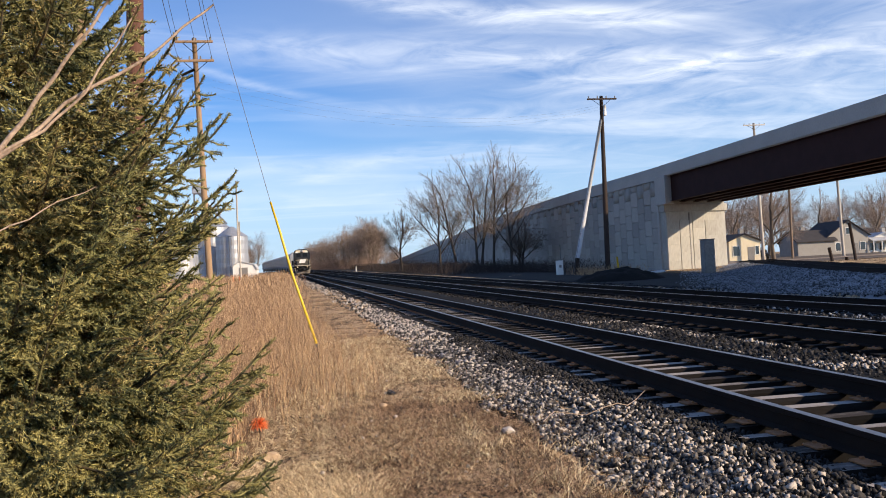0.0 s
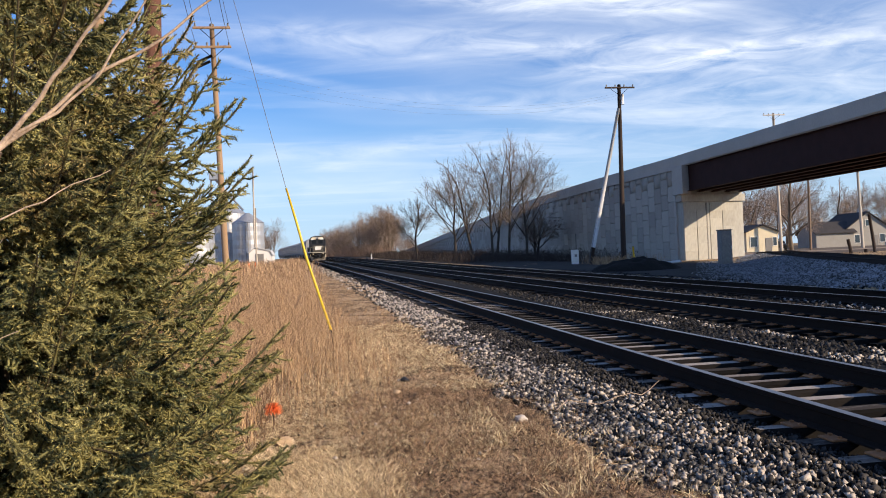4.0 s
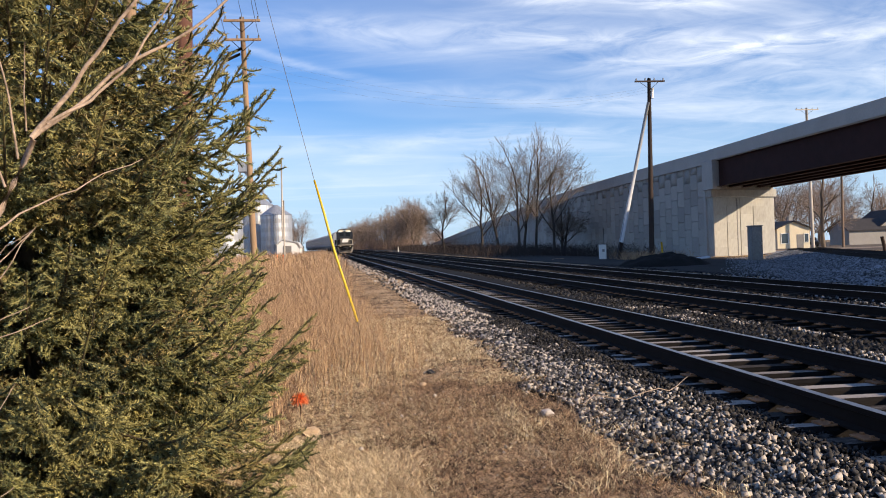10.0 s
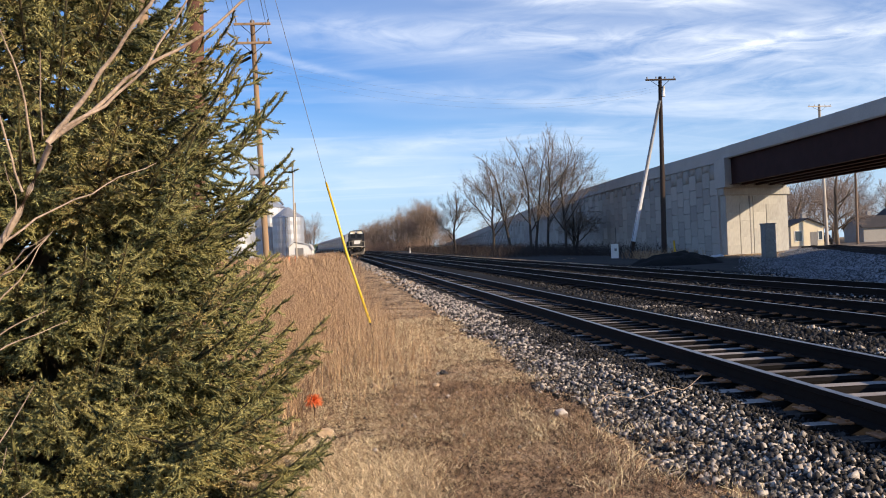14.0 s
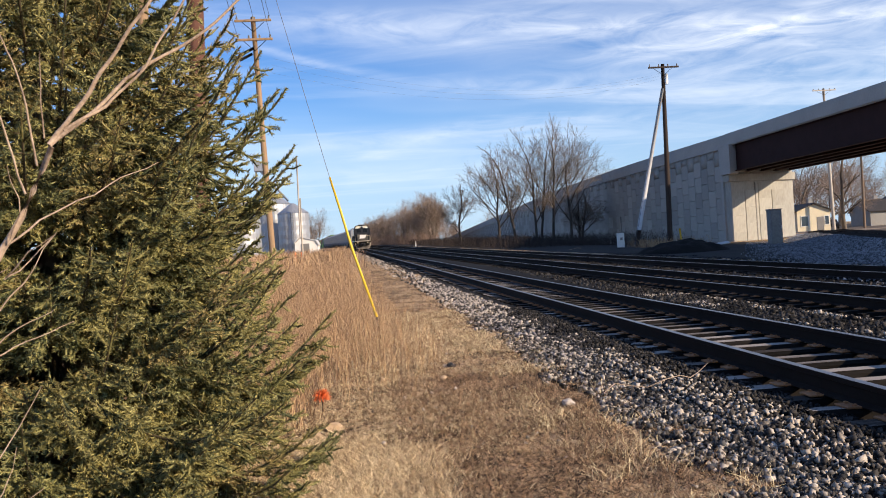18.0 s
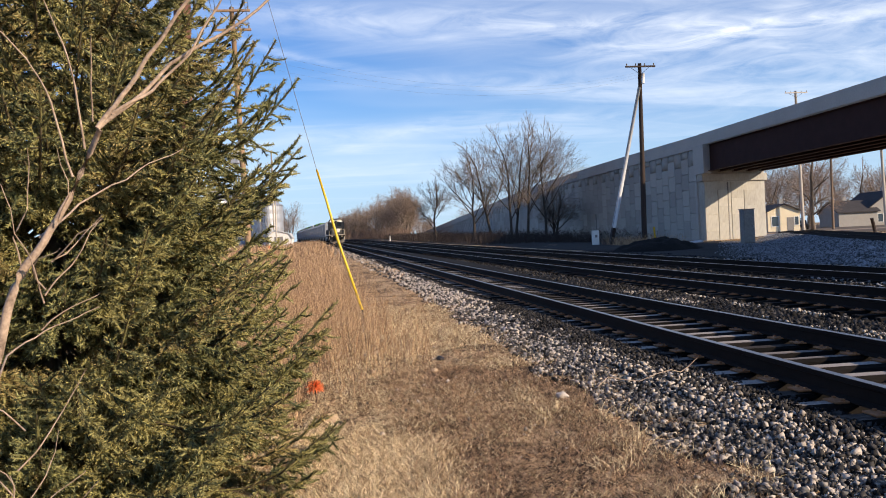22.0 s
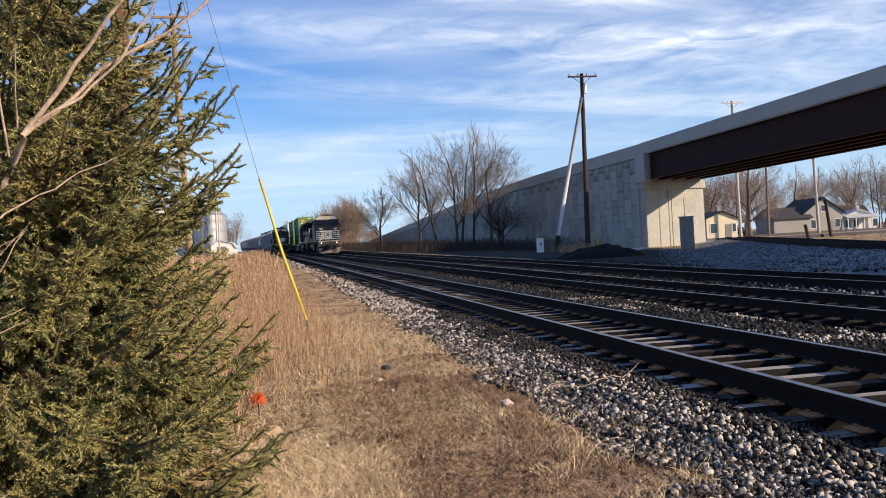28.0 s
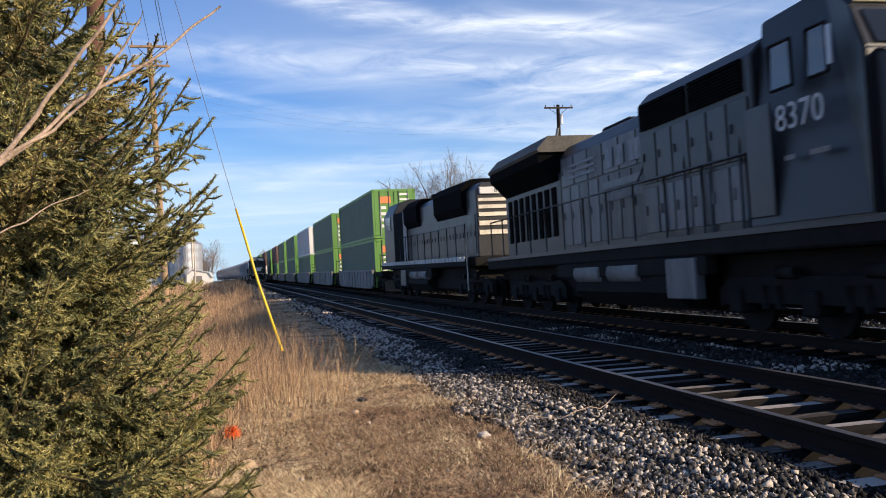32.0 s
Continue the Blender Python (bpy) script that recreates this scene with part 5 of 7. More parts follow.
def container(side_mat, end_mat, label, marks=True):
    """A 53-foot box with ribbed sides; y = 0 is the door end."""
    root = empty("shipping_container", (0, 0, 0), label, "shipping container", "stacked containers")
    H, Ln = 2.88, 14.6
    bm = bmesh.new()
    box(bm, -1.24, 1.24, 0.06, Ln - 0.06, 0.05, H - 0.05)
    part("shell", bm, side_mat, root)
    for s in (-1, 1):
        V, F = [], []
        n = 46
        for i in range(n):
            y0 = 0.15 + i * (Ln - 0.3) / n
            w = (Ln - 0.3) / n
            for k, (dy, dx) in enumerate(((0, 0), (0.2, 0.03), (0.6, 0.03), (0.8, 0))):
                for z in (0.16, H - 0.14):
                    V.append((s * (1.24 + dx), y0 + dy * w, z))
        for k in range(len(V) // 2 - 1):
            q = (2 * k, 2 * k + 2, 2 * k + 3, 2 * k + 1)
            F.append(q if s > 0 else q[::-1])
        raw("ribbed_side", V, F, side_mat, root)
    bm = bmesh.new()
    for s in (-1, 1):
        for z in (0.08, H - 0.07):
            box(bm, s * 1.26 - 0.04, s * 1.26 + 0.04, 0, Ln, z - 0.08, z + 0.07)
        for y in (0.06, Ln - 0.06):
            box(bm, s * 1.25 - 0.06, s * 1.25 + 0.06, y - 0.06, y + 0.06, 0, H)
    for y in (0.06, Ln - 0.06):
        for z in (0.08, H - 0.07):
            box(bm, -1.26, 1.26, y - 0.06, y + 0.06, z - 0.08, z + 0.07)
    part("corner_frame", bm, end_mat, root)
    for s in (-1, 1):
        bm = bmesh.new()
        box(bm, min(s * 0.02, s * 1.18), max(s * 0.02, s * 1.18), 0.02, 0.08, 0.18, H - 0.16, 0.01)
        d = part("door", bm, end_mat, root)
        for x in (0.3, 0.85):
            bm = bmesh.new()
            tube(bm, [(s * x, -0.01, 0.1), (s * x, -0.01, H - 0.1)], 0.022, 6)
            box(bm, s * x - 0.05, s * x + 0.05, -0.02, 0.02, 1.15, 1.25)
            part("lock_rod", bm, M["silver"], d)
    if marks:
        quad_part("logo_patch", root, [(-0.85, 0.012, 2.05), (-0.2, 0.012, 2.05), (-0.2, 0.012, 2.45), (-0.85, 0.012, 2.45)], M["orange"], "orange logo patch")
        for k in range(4):
            quad_part("marking_bar", root, [(0.35, 0.012, 2.5 - k * 0.3), (0.9, 0.012, 2.5 - k * 0.3), (0.9, 0.012, 2.62 - k * 0.3), (0.35, 0.012, 2.62 - k * 0.3)], M["white"])
            quad_part("marking_bar", root, [(-0.8, 0.012, 1.7 - k * 0.36), (-0.5, 0.012, 1.7 - k * 0.36), (-0.5, 0.012, 1.88 - k * 0.36), (-0.8, 0.012, 1.88 - k * 0.36)], M["white"])
    return root


def hopper_car():
    root = empty("hopper_car", (0, 0, 0), "grey covered hopper car standing in a long train", "railway car", "hopper cars of the standing train")
    bm = bmesh.new()
    prism(bm, [(-1.5, 1.5), (-1.56, 2.6), (-1.5, 3.9), (-1.0, 4.45), (1.0, 4.45), (1.5, 3.9), (1.56, 2.6), (1.5, 1.5)], 1.6, 15.6, "y")
    part("hopper_body", bm, M["palecar"], root)
    for s in (-1, 1):
        for i in range(9):
            bm = bmesh.new()
            box(bm, s * 1.54 - 0.06, s * 1.54 + 0.06, 1.9 + i * 1.65, 2.0 + i * 1.65, 1.3, 3.9)
            part("side_rib", bm, M["palecar"], root)
        bm = bmesh.new()
        box(bm, s * 1.5 - 0.08, s * 1.5 + 0.08, 0.3, 16.9, 1.25, 1.5)
        part("side_sill", bm, M["palecar"], root)
    for i in range(3):
        y = 4.2 + i * 4.4
        bm = bmesh.new()
        prism(bm, [(y - 1.9, 1.5), (y + 1.9, 1.5), (y + 0.35, 0.35), (y - 0.35, 0.35)], -1.2, 1.2, "x")
        part("chute", bm, M["palecar"], root)
    bm = bmesh.new()
    box(bm, -0.45, 0.45, 1.8, 15.4, 4.45, 4.6, 0.02)
    part("roof_hatch", bm, M["palecar"], root)
    for s, y in ((-1, 0.4), (1, 16.8)):
        bm = bmesh.new()
        box(bm, -1.3, 1.3, y - 0.1, y + 0.1, 1.0, 1.5)
        for x in (-1.2, 1.2):
            tube(bm, [(x, y, 1.4), (x, y, 3.6)], 0.03, 5)
        part("end_sill", bm, M["palecar"], root)
    for y in (1.6, 15.6):
        wheelset_truck(root, y, (-0.88, 0.88), 0.44)
    return root


def front(t):
    return 4.4 + 24.7 * (32.0 - t)


def reshape(root, z_from, z_to, stretch=1.0):
    """Maps heights piece by piece; shortens the length, while short parts only shift."""
    for ob in root.children_recursive:
        if ob.type != "MESH":
            continue
        if ob.matrix_basis.translation.length > 0.01:
            ob.location.z = float(np.interp(ob.location.z, z_from, z_to))
            ob.location.y *= stretch
            continue
        ys = [v.co.y for v in ob.data.vertices]
        mid, long_ = (min(ys) + max(ys)) / 2, max(ys) - min(ys) > 2.6
        round_ = ob.name.startswith("wheel")
        for v in ob.data.vertices:
            if not round_:
                v.co.z = float(np.interp(v.co.z, z_from, z_to))
            v.co.y = v.co.y * stretch if long_ else v.co.y + mid * (stretch - 1)


Z_FROM = (0.0, 0.85, 1.32, 1.62, 2.88, 3.35, 4.12, 4.42, 4.66, 5.1)
Z_TO = (0.0, 0.88, 1.47, 1.70, 3.22, 3.68, 4.34, 4.72, 4.98, 5.3)
MOVING = []
lead = wide_cab_locomotive()
reshape(lead, Z_FROM, Z_TO)
for ob in lead.children_recursive:
    wide = 1.06 if ob.name.startswith(("cab", "roof_band", "windscreen", "window_frame", "mirror", "small_marking")) else 1.08 if ob.name.startswith(("equipment_hood", "intake_grille")) else 1.0
    if ob.name.startswith(("hood_door", "lower_hood_door")) and ob.data.vertices[0].co.y < 9.0:
        wide = 1.08
    if ob.name.startswith("road_number"):
        ob.location.x *= 1.06
    if wide != 1.0:
        for v in ob.data.vertices:
            v.co.x *= wide
MOVING.append((lead, 0.0, False))
second = hood_locomotive(False)
reshape(second, Z_FROM, Z_TO, 0.83)
MOVING.append((second, 39.5, True))

# the standing train
standing = hood_locomotive(True)
standing.matrix_basis = track_pose(1, 150)
first_hopper = hopper_car()
first_hopper.matrix_basis = track_pose(1, 172.2)
for i in range(1, 12):
    copy_thing(first_hopper, track_pose(1, 172.2 + i * 17.3))

# the stack train
# green boxes: side tone carries shade, end tone carries sunlight
PAINTS = {
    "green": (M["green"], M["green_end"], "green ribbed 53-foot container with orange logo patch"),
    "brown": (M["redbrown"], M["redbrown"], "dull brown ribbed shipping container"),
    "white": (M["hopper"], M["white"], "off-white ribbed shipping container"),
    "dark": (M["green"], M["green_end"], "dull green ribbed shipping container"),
}
ORDER = [("green", "green"), ("green", "green"), ("dark", "white"), ("green", "dark"), ("dark", "green"), ("dark", "brown"), ("green", "green"), ("white", "brown"), ("green", "dark")]
made = {}
car0 = well_car()
for i, (low, high) in enumerate(ORDER):
    car = car0 if i == 0 else copy_thing(car0, Matrix())
    off = 39.7 + i * 19.1
    MOVING.append((car, off, False))
    for kind_, z in ((low, 0.34), (high, 3.25)):
        if kind_ not in made:
            made[kind_] = container(*PAINTS[kind_])
            box_ob = made[kind_]
        else:
            box_ob = copy_thing(made[kind_], Matrix())
        MOVING.append((box_ob, off + 2.2, (0.0, z)))


def motions():
    times = [0.0] + [2.0 * i for i in range(1, 8)] + [16 + 0.5 * i for i in range(33)]
    for ob, off, how in MOVING:
        rows = []
        for t in times:
            y = front(t) + off
            if how is True:
                m = track_pose(2, y) @ pose(0, 0, 0, 0, 0, 180)
            elif how:
                m = track_pose(2, y, how[1])
            else:
                m = track_pose(2, y)
            rows.append((t, m))
        walk(ob, rows)


# ---- poles, wires and line-side things ----
def utility_pole(name, base, top, r0, r1, material, label, arms=(), group="utility poles"):
    root = empty(name, base, label, "utility pole", group)
    d = Vector(top) - Vector(base)
    bm = bmesh.new()
    tube(bm, [(0, 0, -0.4)] + [tuple(d * f) for f in (0.0, 0.33, 0.66, 1.0)], [r0, r0, r0 * 0.8 + r1 * 0.2, r0 * 0.4 + r1 * 0.6, r1], 12)
    part("shaft", bm, material, root)
    for z_from_top, half, yaw, ins in arms:
        c = d * (1 - z_from_top / d.length)
        m = Matrix.Translation(c) @ Euler((0, 0, radians(yaw))).to_matrix().to_4x4()
        bm = bmesh.new()
        box(bm, -half, half, -0.06 - r1, 0.04 - r1, -0.06, 0.06, 0.01, m)
        arm = part("crossarm", bm, material, root)
        for k in range(ins):
            x = -half + 0.12 + k * (2 * half - 0.24) / (ins - 1)
            bm = bmesh.new()
            tube(bm, [m @ Vector((x, -0.01 - r1, 0.05)), m @ Vector((x, -0.01 - r1, 0.14)), m @ Vector((x, -0.01 - r1, 0.24))], [0.03, 0.055, 0.03], 8)
            part("insulator", bm, M["graycar"], arm)
        for s in (-1, 1):
            bm = bmesh.new()
            tube(bm, [m @ Vector((s * half * 0.6, -0.02, -0.05)), m @ Vector((0, -0.02 - r1, -0.6))], 0.018, 5)
            part("brace", bm, M["grime"], arm)
    return root


def wire(a, b, sag, r=0.012, label="thin dark overhead wire", n=14):
    a, b = Vector(a), Vector(b)
    bm = bmesh.new()
    pts = []
    for i in range(n + 1):
        f = i / n
        p = a.lerp(b, f)
        p.z -= sag * 4 * f * (1 - f)
        pts.append(tuple(p))
    tube(bm, pts, r, 5)
    return tagged(part("overhead_wire", bm, M["wire"]), label, "wire", "overhead wires")


# pole on the far side of the tracks with its push brace
p1 = utility_pole("utility_pole", (21.8, 57.0, 0.75), (22.05, 57.0, 14.25), 0.20, 0.13, M["darkpole"],
                  "dark creosoted utility pole with one crossarm and a pale push brace", ((0.25, 1.15, 0, 4),))
# brace in two tones: dark foot painted as shade, pale length above as sunlit
bm = bmesh.new()
tube(bm, [(-2.65, 0, -0.1), (-2.3, 0, 1.4)], [0.17, 0.165], 10)
part("brace_foot", bm, M["darkpole"], p1)
bm = bmesh.new()
tube(bm, [(-2.3, 0, 1.4), (0.1, -0.1, 11.7)], [0.16, 0.11], 10)
part("push_brace", bm, M["hopper"], p1, "pale grey wooden push brace")
bm = bmesh.new()
tube(bm, [(0.42, -0.1, 12.0), (0.42, -0.1, 12.75)], 0.13, 12)
part("transformer", bm, M["white"], p1, "small white transformer can")
bm = bmesh.new()
tube(bm, [(0.2, 0, 12.1), (-2.9, -0.6, 0.2)], 0.015, 5)
part("guy_wire", bm, M["wire"], p1)
# pole behind the bridge
utility_pole("utility_pole", (56.8, 95.0, 0.5), (56.5, 95.0, 18.4), 0.2, 0.14, M["palepole"], "utility pole behind the overpass with a crossarm of insulators", ((0.25, 1.5, 0, 5),))
utility_pole("utility_pole", (63.9, 100.0, 0.5), (64.0, 100.0, 10.6), 0.17, 0.13, M["pole"], "brown wooden pole beside the street", ())
utility_pole("utility_pole", (71.5, 100.0, 0.3), (71.2, 100.0, 12.0), 0.21, 0.15, M["palepole"], "pale leaning pole with a short crossarm", ((0.4, 0.9, 0, 2),))
# the line on the grass side
tp = utility_pole("utility_pole", (-5.28, 42.0, 0.6), (-5.56, 42.0, 14.5), 0.17, 0.12, M["tanpole"], "weathered utility pole with two crossarms and fuse cutouts",
                  ((0.2, 0.95, 0, 3), (1.2, 0.95, 0, 4)))
for k, (x, z) in enumerate(((-0.72, 11.75), (-0.62, 12.05))):
    bm = bmesh.new()
    tube(bm, [(x - 0.34, -0.3, z - 0.16), (x + 0.34, -0.3, z + 0.16)], 0.075, 8)
    part("fuse_cutout", bm, M["grime"], tp)
utility_pole("utility_pole", (-2.95, 12.0, 0.3), (-2.62, 12.0, 11.2), 0.15, 0.12, M["brownpole"], "reddish brown treated pole behind the spruce", ())
utility_pole("utility_pole", (-5.9, 20.0, 0.3), (-5.5, 20.0, 12.5), 0.17, 0.13, M["tanpole"], "tan old pole half hidden by the spruce", ())
utility_pole("utility_pole", (-11.9, 138.0, 1.6), (-11.7, 138.0, 18.3), 0.16, 0.12, M["palepole"], "thin pale pole near the grain bins", ())
utility_pole("utility_pole", (-8.2, 96.0, 1.0), (-8.1, 96.0, 8.6), 0.10, 0.08, M["palepole"], "thin metal pole beside the yard", ())
for (ax, az), (bx, bz) in (((-6.4, 14.55), (-2.9, 10.9)), ((-5.56, 14.6), (-2.65, 11.15)), ((-4.7, 14.55), (-2.35, 10.9)), ((-6.4, 13.5), (-3.0, 10.3)), ((-4.7, 13.5), (-2.3, 10.3))):
    wire((ax, 42, az), (bx, 11.9, bz), 0.35)
for k, (x, dz) in enumerate(((-4.7, 0.0), (-4.75, -0.35), (-4.8, -0.75))):
    wire((x, 42, 12.3 + dz), (21.9, 57, 13.6 + 0.5 * dz), 1.5, 0.0028, "faint overhead wire crossing the tracks")

# guy wire with its plastic guard
guy = empty("guy_wire", (-0.05, 11.0, 0.42), "steel guy wire with a bright yellow plastic guard", "guy wire")
bm = bmesh.new()
tube(bm, [(-0.04, 0, -0.25), (-0.06, 0.0, 0.4), (-0.65, 0.0, 2.58), (-1.39, 0.25, 5.74), (-2.57, 1.0, 10.6)], 0.005, 6)
part("wire", bm, M["wire"], guy)
bm = bmesh.new()
tube(bm, [(-0.055, -0.01, 0.36), (-0.38, -0.01, 1.48), (-0.52, -0.01, 2.08), (-0.65, 0.0, 2.58)], [0.021, 0.021, 0.020, 0.016], 10)
part("guard", bm, M["yellow"], guy, "bright yellow plastic guard")
bm = bmesh.new()
tube(bm, [(0.02, 0, -0.3), (-0.05, 0, 0.36)], 0.006, 6)
part("anchor_rod", bm, M["grime"], guy)


def marker_stake():
    root = empty("marker_whisker", (-0.663, 5.73, 0.38), "survey pin with a tuft of fluorescent orange whiskers", "survey marker")
    bm = bmesh.new()
    tube(bm, [(0, 0, -0.12), (0.004, 0, 0.06), (0.0, 0, 0.12)], 0.005, 6)
    part("pin", bm, M["grime"], root)
    rs = random.Random(3)
    V, F = [], []
    for k in range(320):
        a, e = rs.uniform(0, math.tau), rs.uniform(-0.5, 1.35)
        d = np.array((math.cos(a) * math.cos(e), math.sin(a) * math.cos(e), math.sin(e)))
        ln = rs.uniform(0.055, 0.095)
        p = np.array((0, 0, 0.12))
        tube_raw(V, F, [p, p + d * ln * 0.6, p + d * ln + np.array((0, 0, -0.012))], [0.0030, 0.0028, 0.0022], 3)
    mesh_np("whisker_tuft", V, F, M["orange"], root, "fluorescent orange plastic whiskers")


marker_stake()


def sandy_rocks():
    for i, (x, y, z, r) in enumerate(((-0.50, 4.85, 0.38, 0.085), (-0.66, 4.7, 0.37, 0.06))):
        bm = bmesh.new()
        bmesh.ops.create_icosphere(bm, subdivisions=2, radius=r)
        for v in bm.verts:
            v.co *= 1 + 0.6 * noise.noise(v.co * 14 + Vector((i * 3, 0, 0)))
            v.co.z *= 0.8
        ob = part("rock", bm, M["sand"])
        ob.location = (x, y, z - 0.015)
        tagged(ob, "pale sandy rock lying in dry grass", "rock", "sandy rocks")


sandy_rocks()


def cabinet_box():
    root = empty("signal_cabinet", (25.28, 48.0, 0.55), "tall grey steel signal cabinet on a concrete foot", "cabinet")
    bm = bmesh.new()
    box(bm, -0.36, 0.36, -0.3, 0.3, 0.12, 2.3, 0.02)
    part("body", bm, M["graycar"], root)
    bm = bmesh.new()
    box(bm, -0.33, 0.33, -0.33, -0.3, 0.2, 2.2, 0.01)
    d = part("door", bm, M["graycar"], root)
    bm = bmesh.new()
    box(bm, 0.24, 0.27, -0.37, -0.33, 1.1, 1.3)
    part("handle", bm, M["silver"], d)
    bm = bmesh.new()
    box(bm, -0.4, 0.4, -0.36, 0.34, 2.3, 2.36, 0.01)
    part("roof", bm, M["graycar"], root)
    bm = bmesh.new()
    box(bm, -0.42, 0.42, -0.36, 0.36, -0.3, 0.12, 0.02)
    part("foot", bm, M["concrete_plain"], root)


cabinet_box()


def meter_box():
    root = empty("meter_box", (19.0, 60.0, 0.7), "small white steel meter box on a post", "utility box")
    bm = bmesh.new()
    box(bm, -0.25, 0.25, -0.18, 0.18, 0.1, 1.35, 0.02)
    part("body", bm, M["white"], root)
    bm = bmesh.new()
    tube(bm, [(0.18, 0.2, -0.3), (0.18, 0.2, 2.6)], 0.04, 8)
    part("post", bm, M["graycar"], root)
    bm = bmesh.new()
    box(bm, -0.08, 0.1, -0.2, -0.18, 0.8, 1.0)
    part("label_plate", bm, M["graycar"], root)


meter_box()


def post(name, base, top, r, material, label, cat):
    bm = bmesh.new()
    d = Vector(top) - Vector(base)
    tube(bm, [(0, 0, -0.3), tuple(d * 0.5), tuple(d)], [r, r * 0.97, r * 0.9], 10)
    ob = part(name, bm, material)
    ob.location = base
    return tagged(ob, label, cat)


post("marker_post", (22.5, 56.6, 0.7), (22.42, 56.6, 2.1), 0.07, M["yellow"], "short yellow marker post beside the pole", "post")
post("marker_post", (22.0, 56.3, 0.7), (21.9, 56.3, 1.6), 0.10, M["palepole"], "short pale wooden stub beside the pole", "post")
post("marker_post", (8.6, 160.0, 1.9), (8.62, 160.0, 3.35), 0.12, M["white"], "white line-side marker post", "post")
post("leaning_rod", (14.15, 100.0, 0.8), (14.4, 100.0, 2.15), 0.03, M["palepole"], "thin pale rod leaning beside the track", "rod")
post("leaning_rod", (14.5, 100.3, 0.8), (14.68, 100.3, 2.2), 0.03, M["palepole"], "thin pale rod leaning beside the track", "rod")
post("timber_post", (49.3, 70.0, 0.2), (48.9, 70.0, 2.0), 0.17, M["darkpole"], "dark leaning timber post at the crossing", "post")
post("timber_post", (50.7, 70.0, 0.2), (50.7, 70.0, 1.0), 0.17, M["darkpole"], "short dark timber post at the crossing", "post")
post("timber_post", (51.75, 70.0, 0.1), (51.2, 70.0, 4.3), 0.16, M["darkpole"], "tall dark leaning timber post at the crossing", "post")


def earth_mound():
    V, F = [], []
    n = 26
    for j in range(n):
        for i in range(n):
            u, v = -1 + 2 * i / (n - 1), -1 + 2 * j / (n - 1)
            h = max(0, 1 - (u * u + v * v)) ** 0.8
            x, y = 16.9 + u * 2.7, 42 + v * 2.4
            V.append((x, y, ground_z(x, y) - 0.12 + h * 0.72 + 0.22 * h * noise.noise((x * 1.6, y * 1.6, 0)) + 0.10 * h * noise.noise((x * 5, y * 5, 0))))
    for j in range(n - 1):
        for i in range(n - 1):
            F.append((j * n + i, j * n + i + 1, (j + 1) * n + i + 1, (j + 1) * n + i))
    ob = mesh_np("earth_mound", V, F, M["bed"], smooth=True)
    tagged(ob, "low dark heap of earth and old ballast", "mound")
    for i, (x, y, w, l, rz) in enumerate(((21.6, 50.2, 1.4, 0.7, 12), (22.8, 51.0, 1.5, 0.6, -8), (20.9, 50.0, 0.9, 0.5, 35))):
        bm = bmesh.new()
        box(bm, -w / 2, w / 2, -l / 2, l / 2, 0, 0.07, 0.015)
        ob = part("concrete_slab", bm, M["hopper"])
        ob.matrix_basis = pose(x, y, ground_z(x, y) + 0.12, 9, -6, rz)
        tagged(ob, "broken pale concrete slab on the ground", "rubble", "broken slabs")


earth_mound()


# ---- gravel bank and siding ----
def gravel_bank():
    V, F = [], []
    ys = list(np.arange(-20, 90, 1.0))
    ds = np.linspace(-5.0, 4.2, 20)
    for y in ys:
        for d in ds:
            x = siding_x(y) + d
            V.append((x, y, ground_z(x, y) + (0.03 if -4.6 < d < 3.9 else -0.15) + 0.02 * noise.noise((x * 3, y * 3, 1))))
    n = len(ds)
    for j in range(len(ys) - 1):
        for i in range(n - 1):
            F.append((j * n + i, j * n + i + 1, (j + 1) * n + i + 1, (j + 1) * n + i))
    ob = mesh_np("gravel_bank", V, F, M["graystone"], smooth=True)
    tagged(ob, "bank of fresh blue-grey gravel under the siding", "gravel", kind="structure")
    root = empty("railway_track", (0, 0, 0), "rusty siding track curving away under the overpass", "railway track", kind="structure")
    for s in (-1, 1):
        bm = bmesh.new()
        prev = None
        for y in np.arange(-10, 95, 1.5):
            dx = siding_x(y + 1) - siding_x(y - 1)
            nrm = Vector((2, -dx, 0)).normalized()
            c = Vector((siding_x(y), y, ground_z(siding_x(y), y) + 0.22)) + nrm * s * 0.755
            ring = [bm.verts.new(c + nrm * u + Vector((0, 0, h))) for u, h in ((-0.037, 0), (0.037, 0), (0.037, -0.05), (0.07, -0.18), (-0.07, -0.18), (-0.037, -0.05))]
            if prev:
                for i in range(6):
                    bm.faces.new((prev[i], prev[(i + 1) % 6], ring[(i + 1) % 6], ring[i]))
            prev = ring
        bmesh.ops.recalc_face_normals(bm, faces=bm.faces)
        part("rail", bm, M["rail"], root)
    rnd = random.Random(11)
    for y in np.arange(14, 70, 0.62):
        dx = siding_x(y + 1) - siding_x(y - 1)
        ob = new("tie", TIES[rnd.randrange(5)])
        ob.parent = root
        ob.matrix_basis = pose(siding_x(y), y, ground_z(siding_x(y), y) + 0.24, 0, 0, -math.degrees(math.atan2(dx, 2)))


gravel_bank()


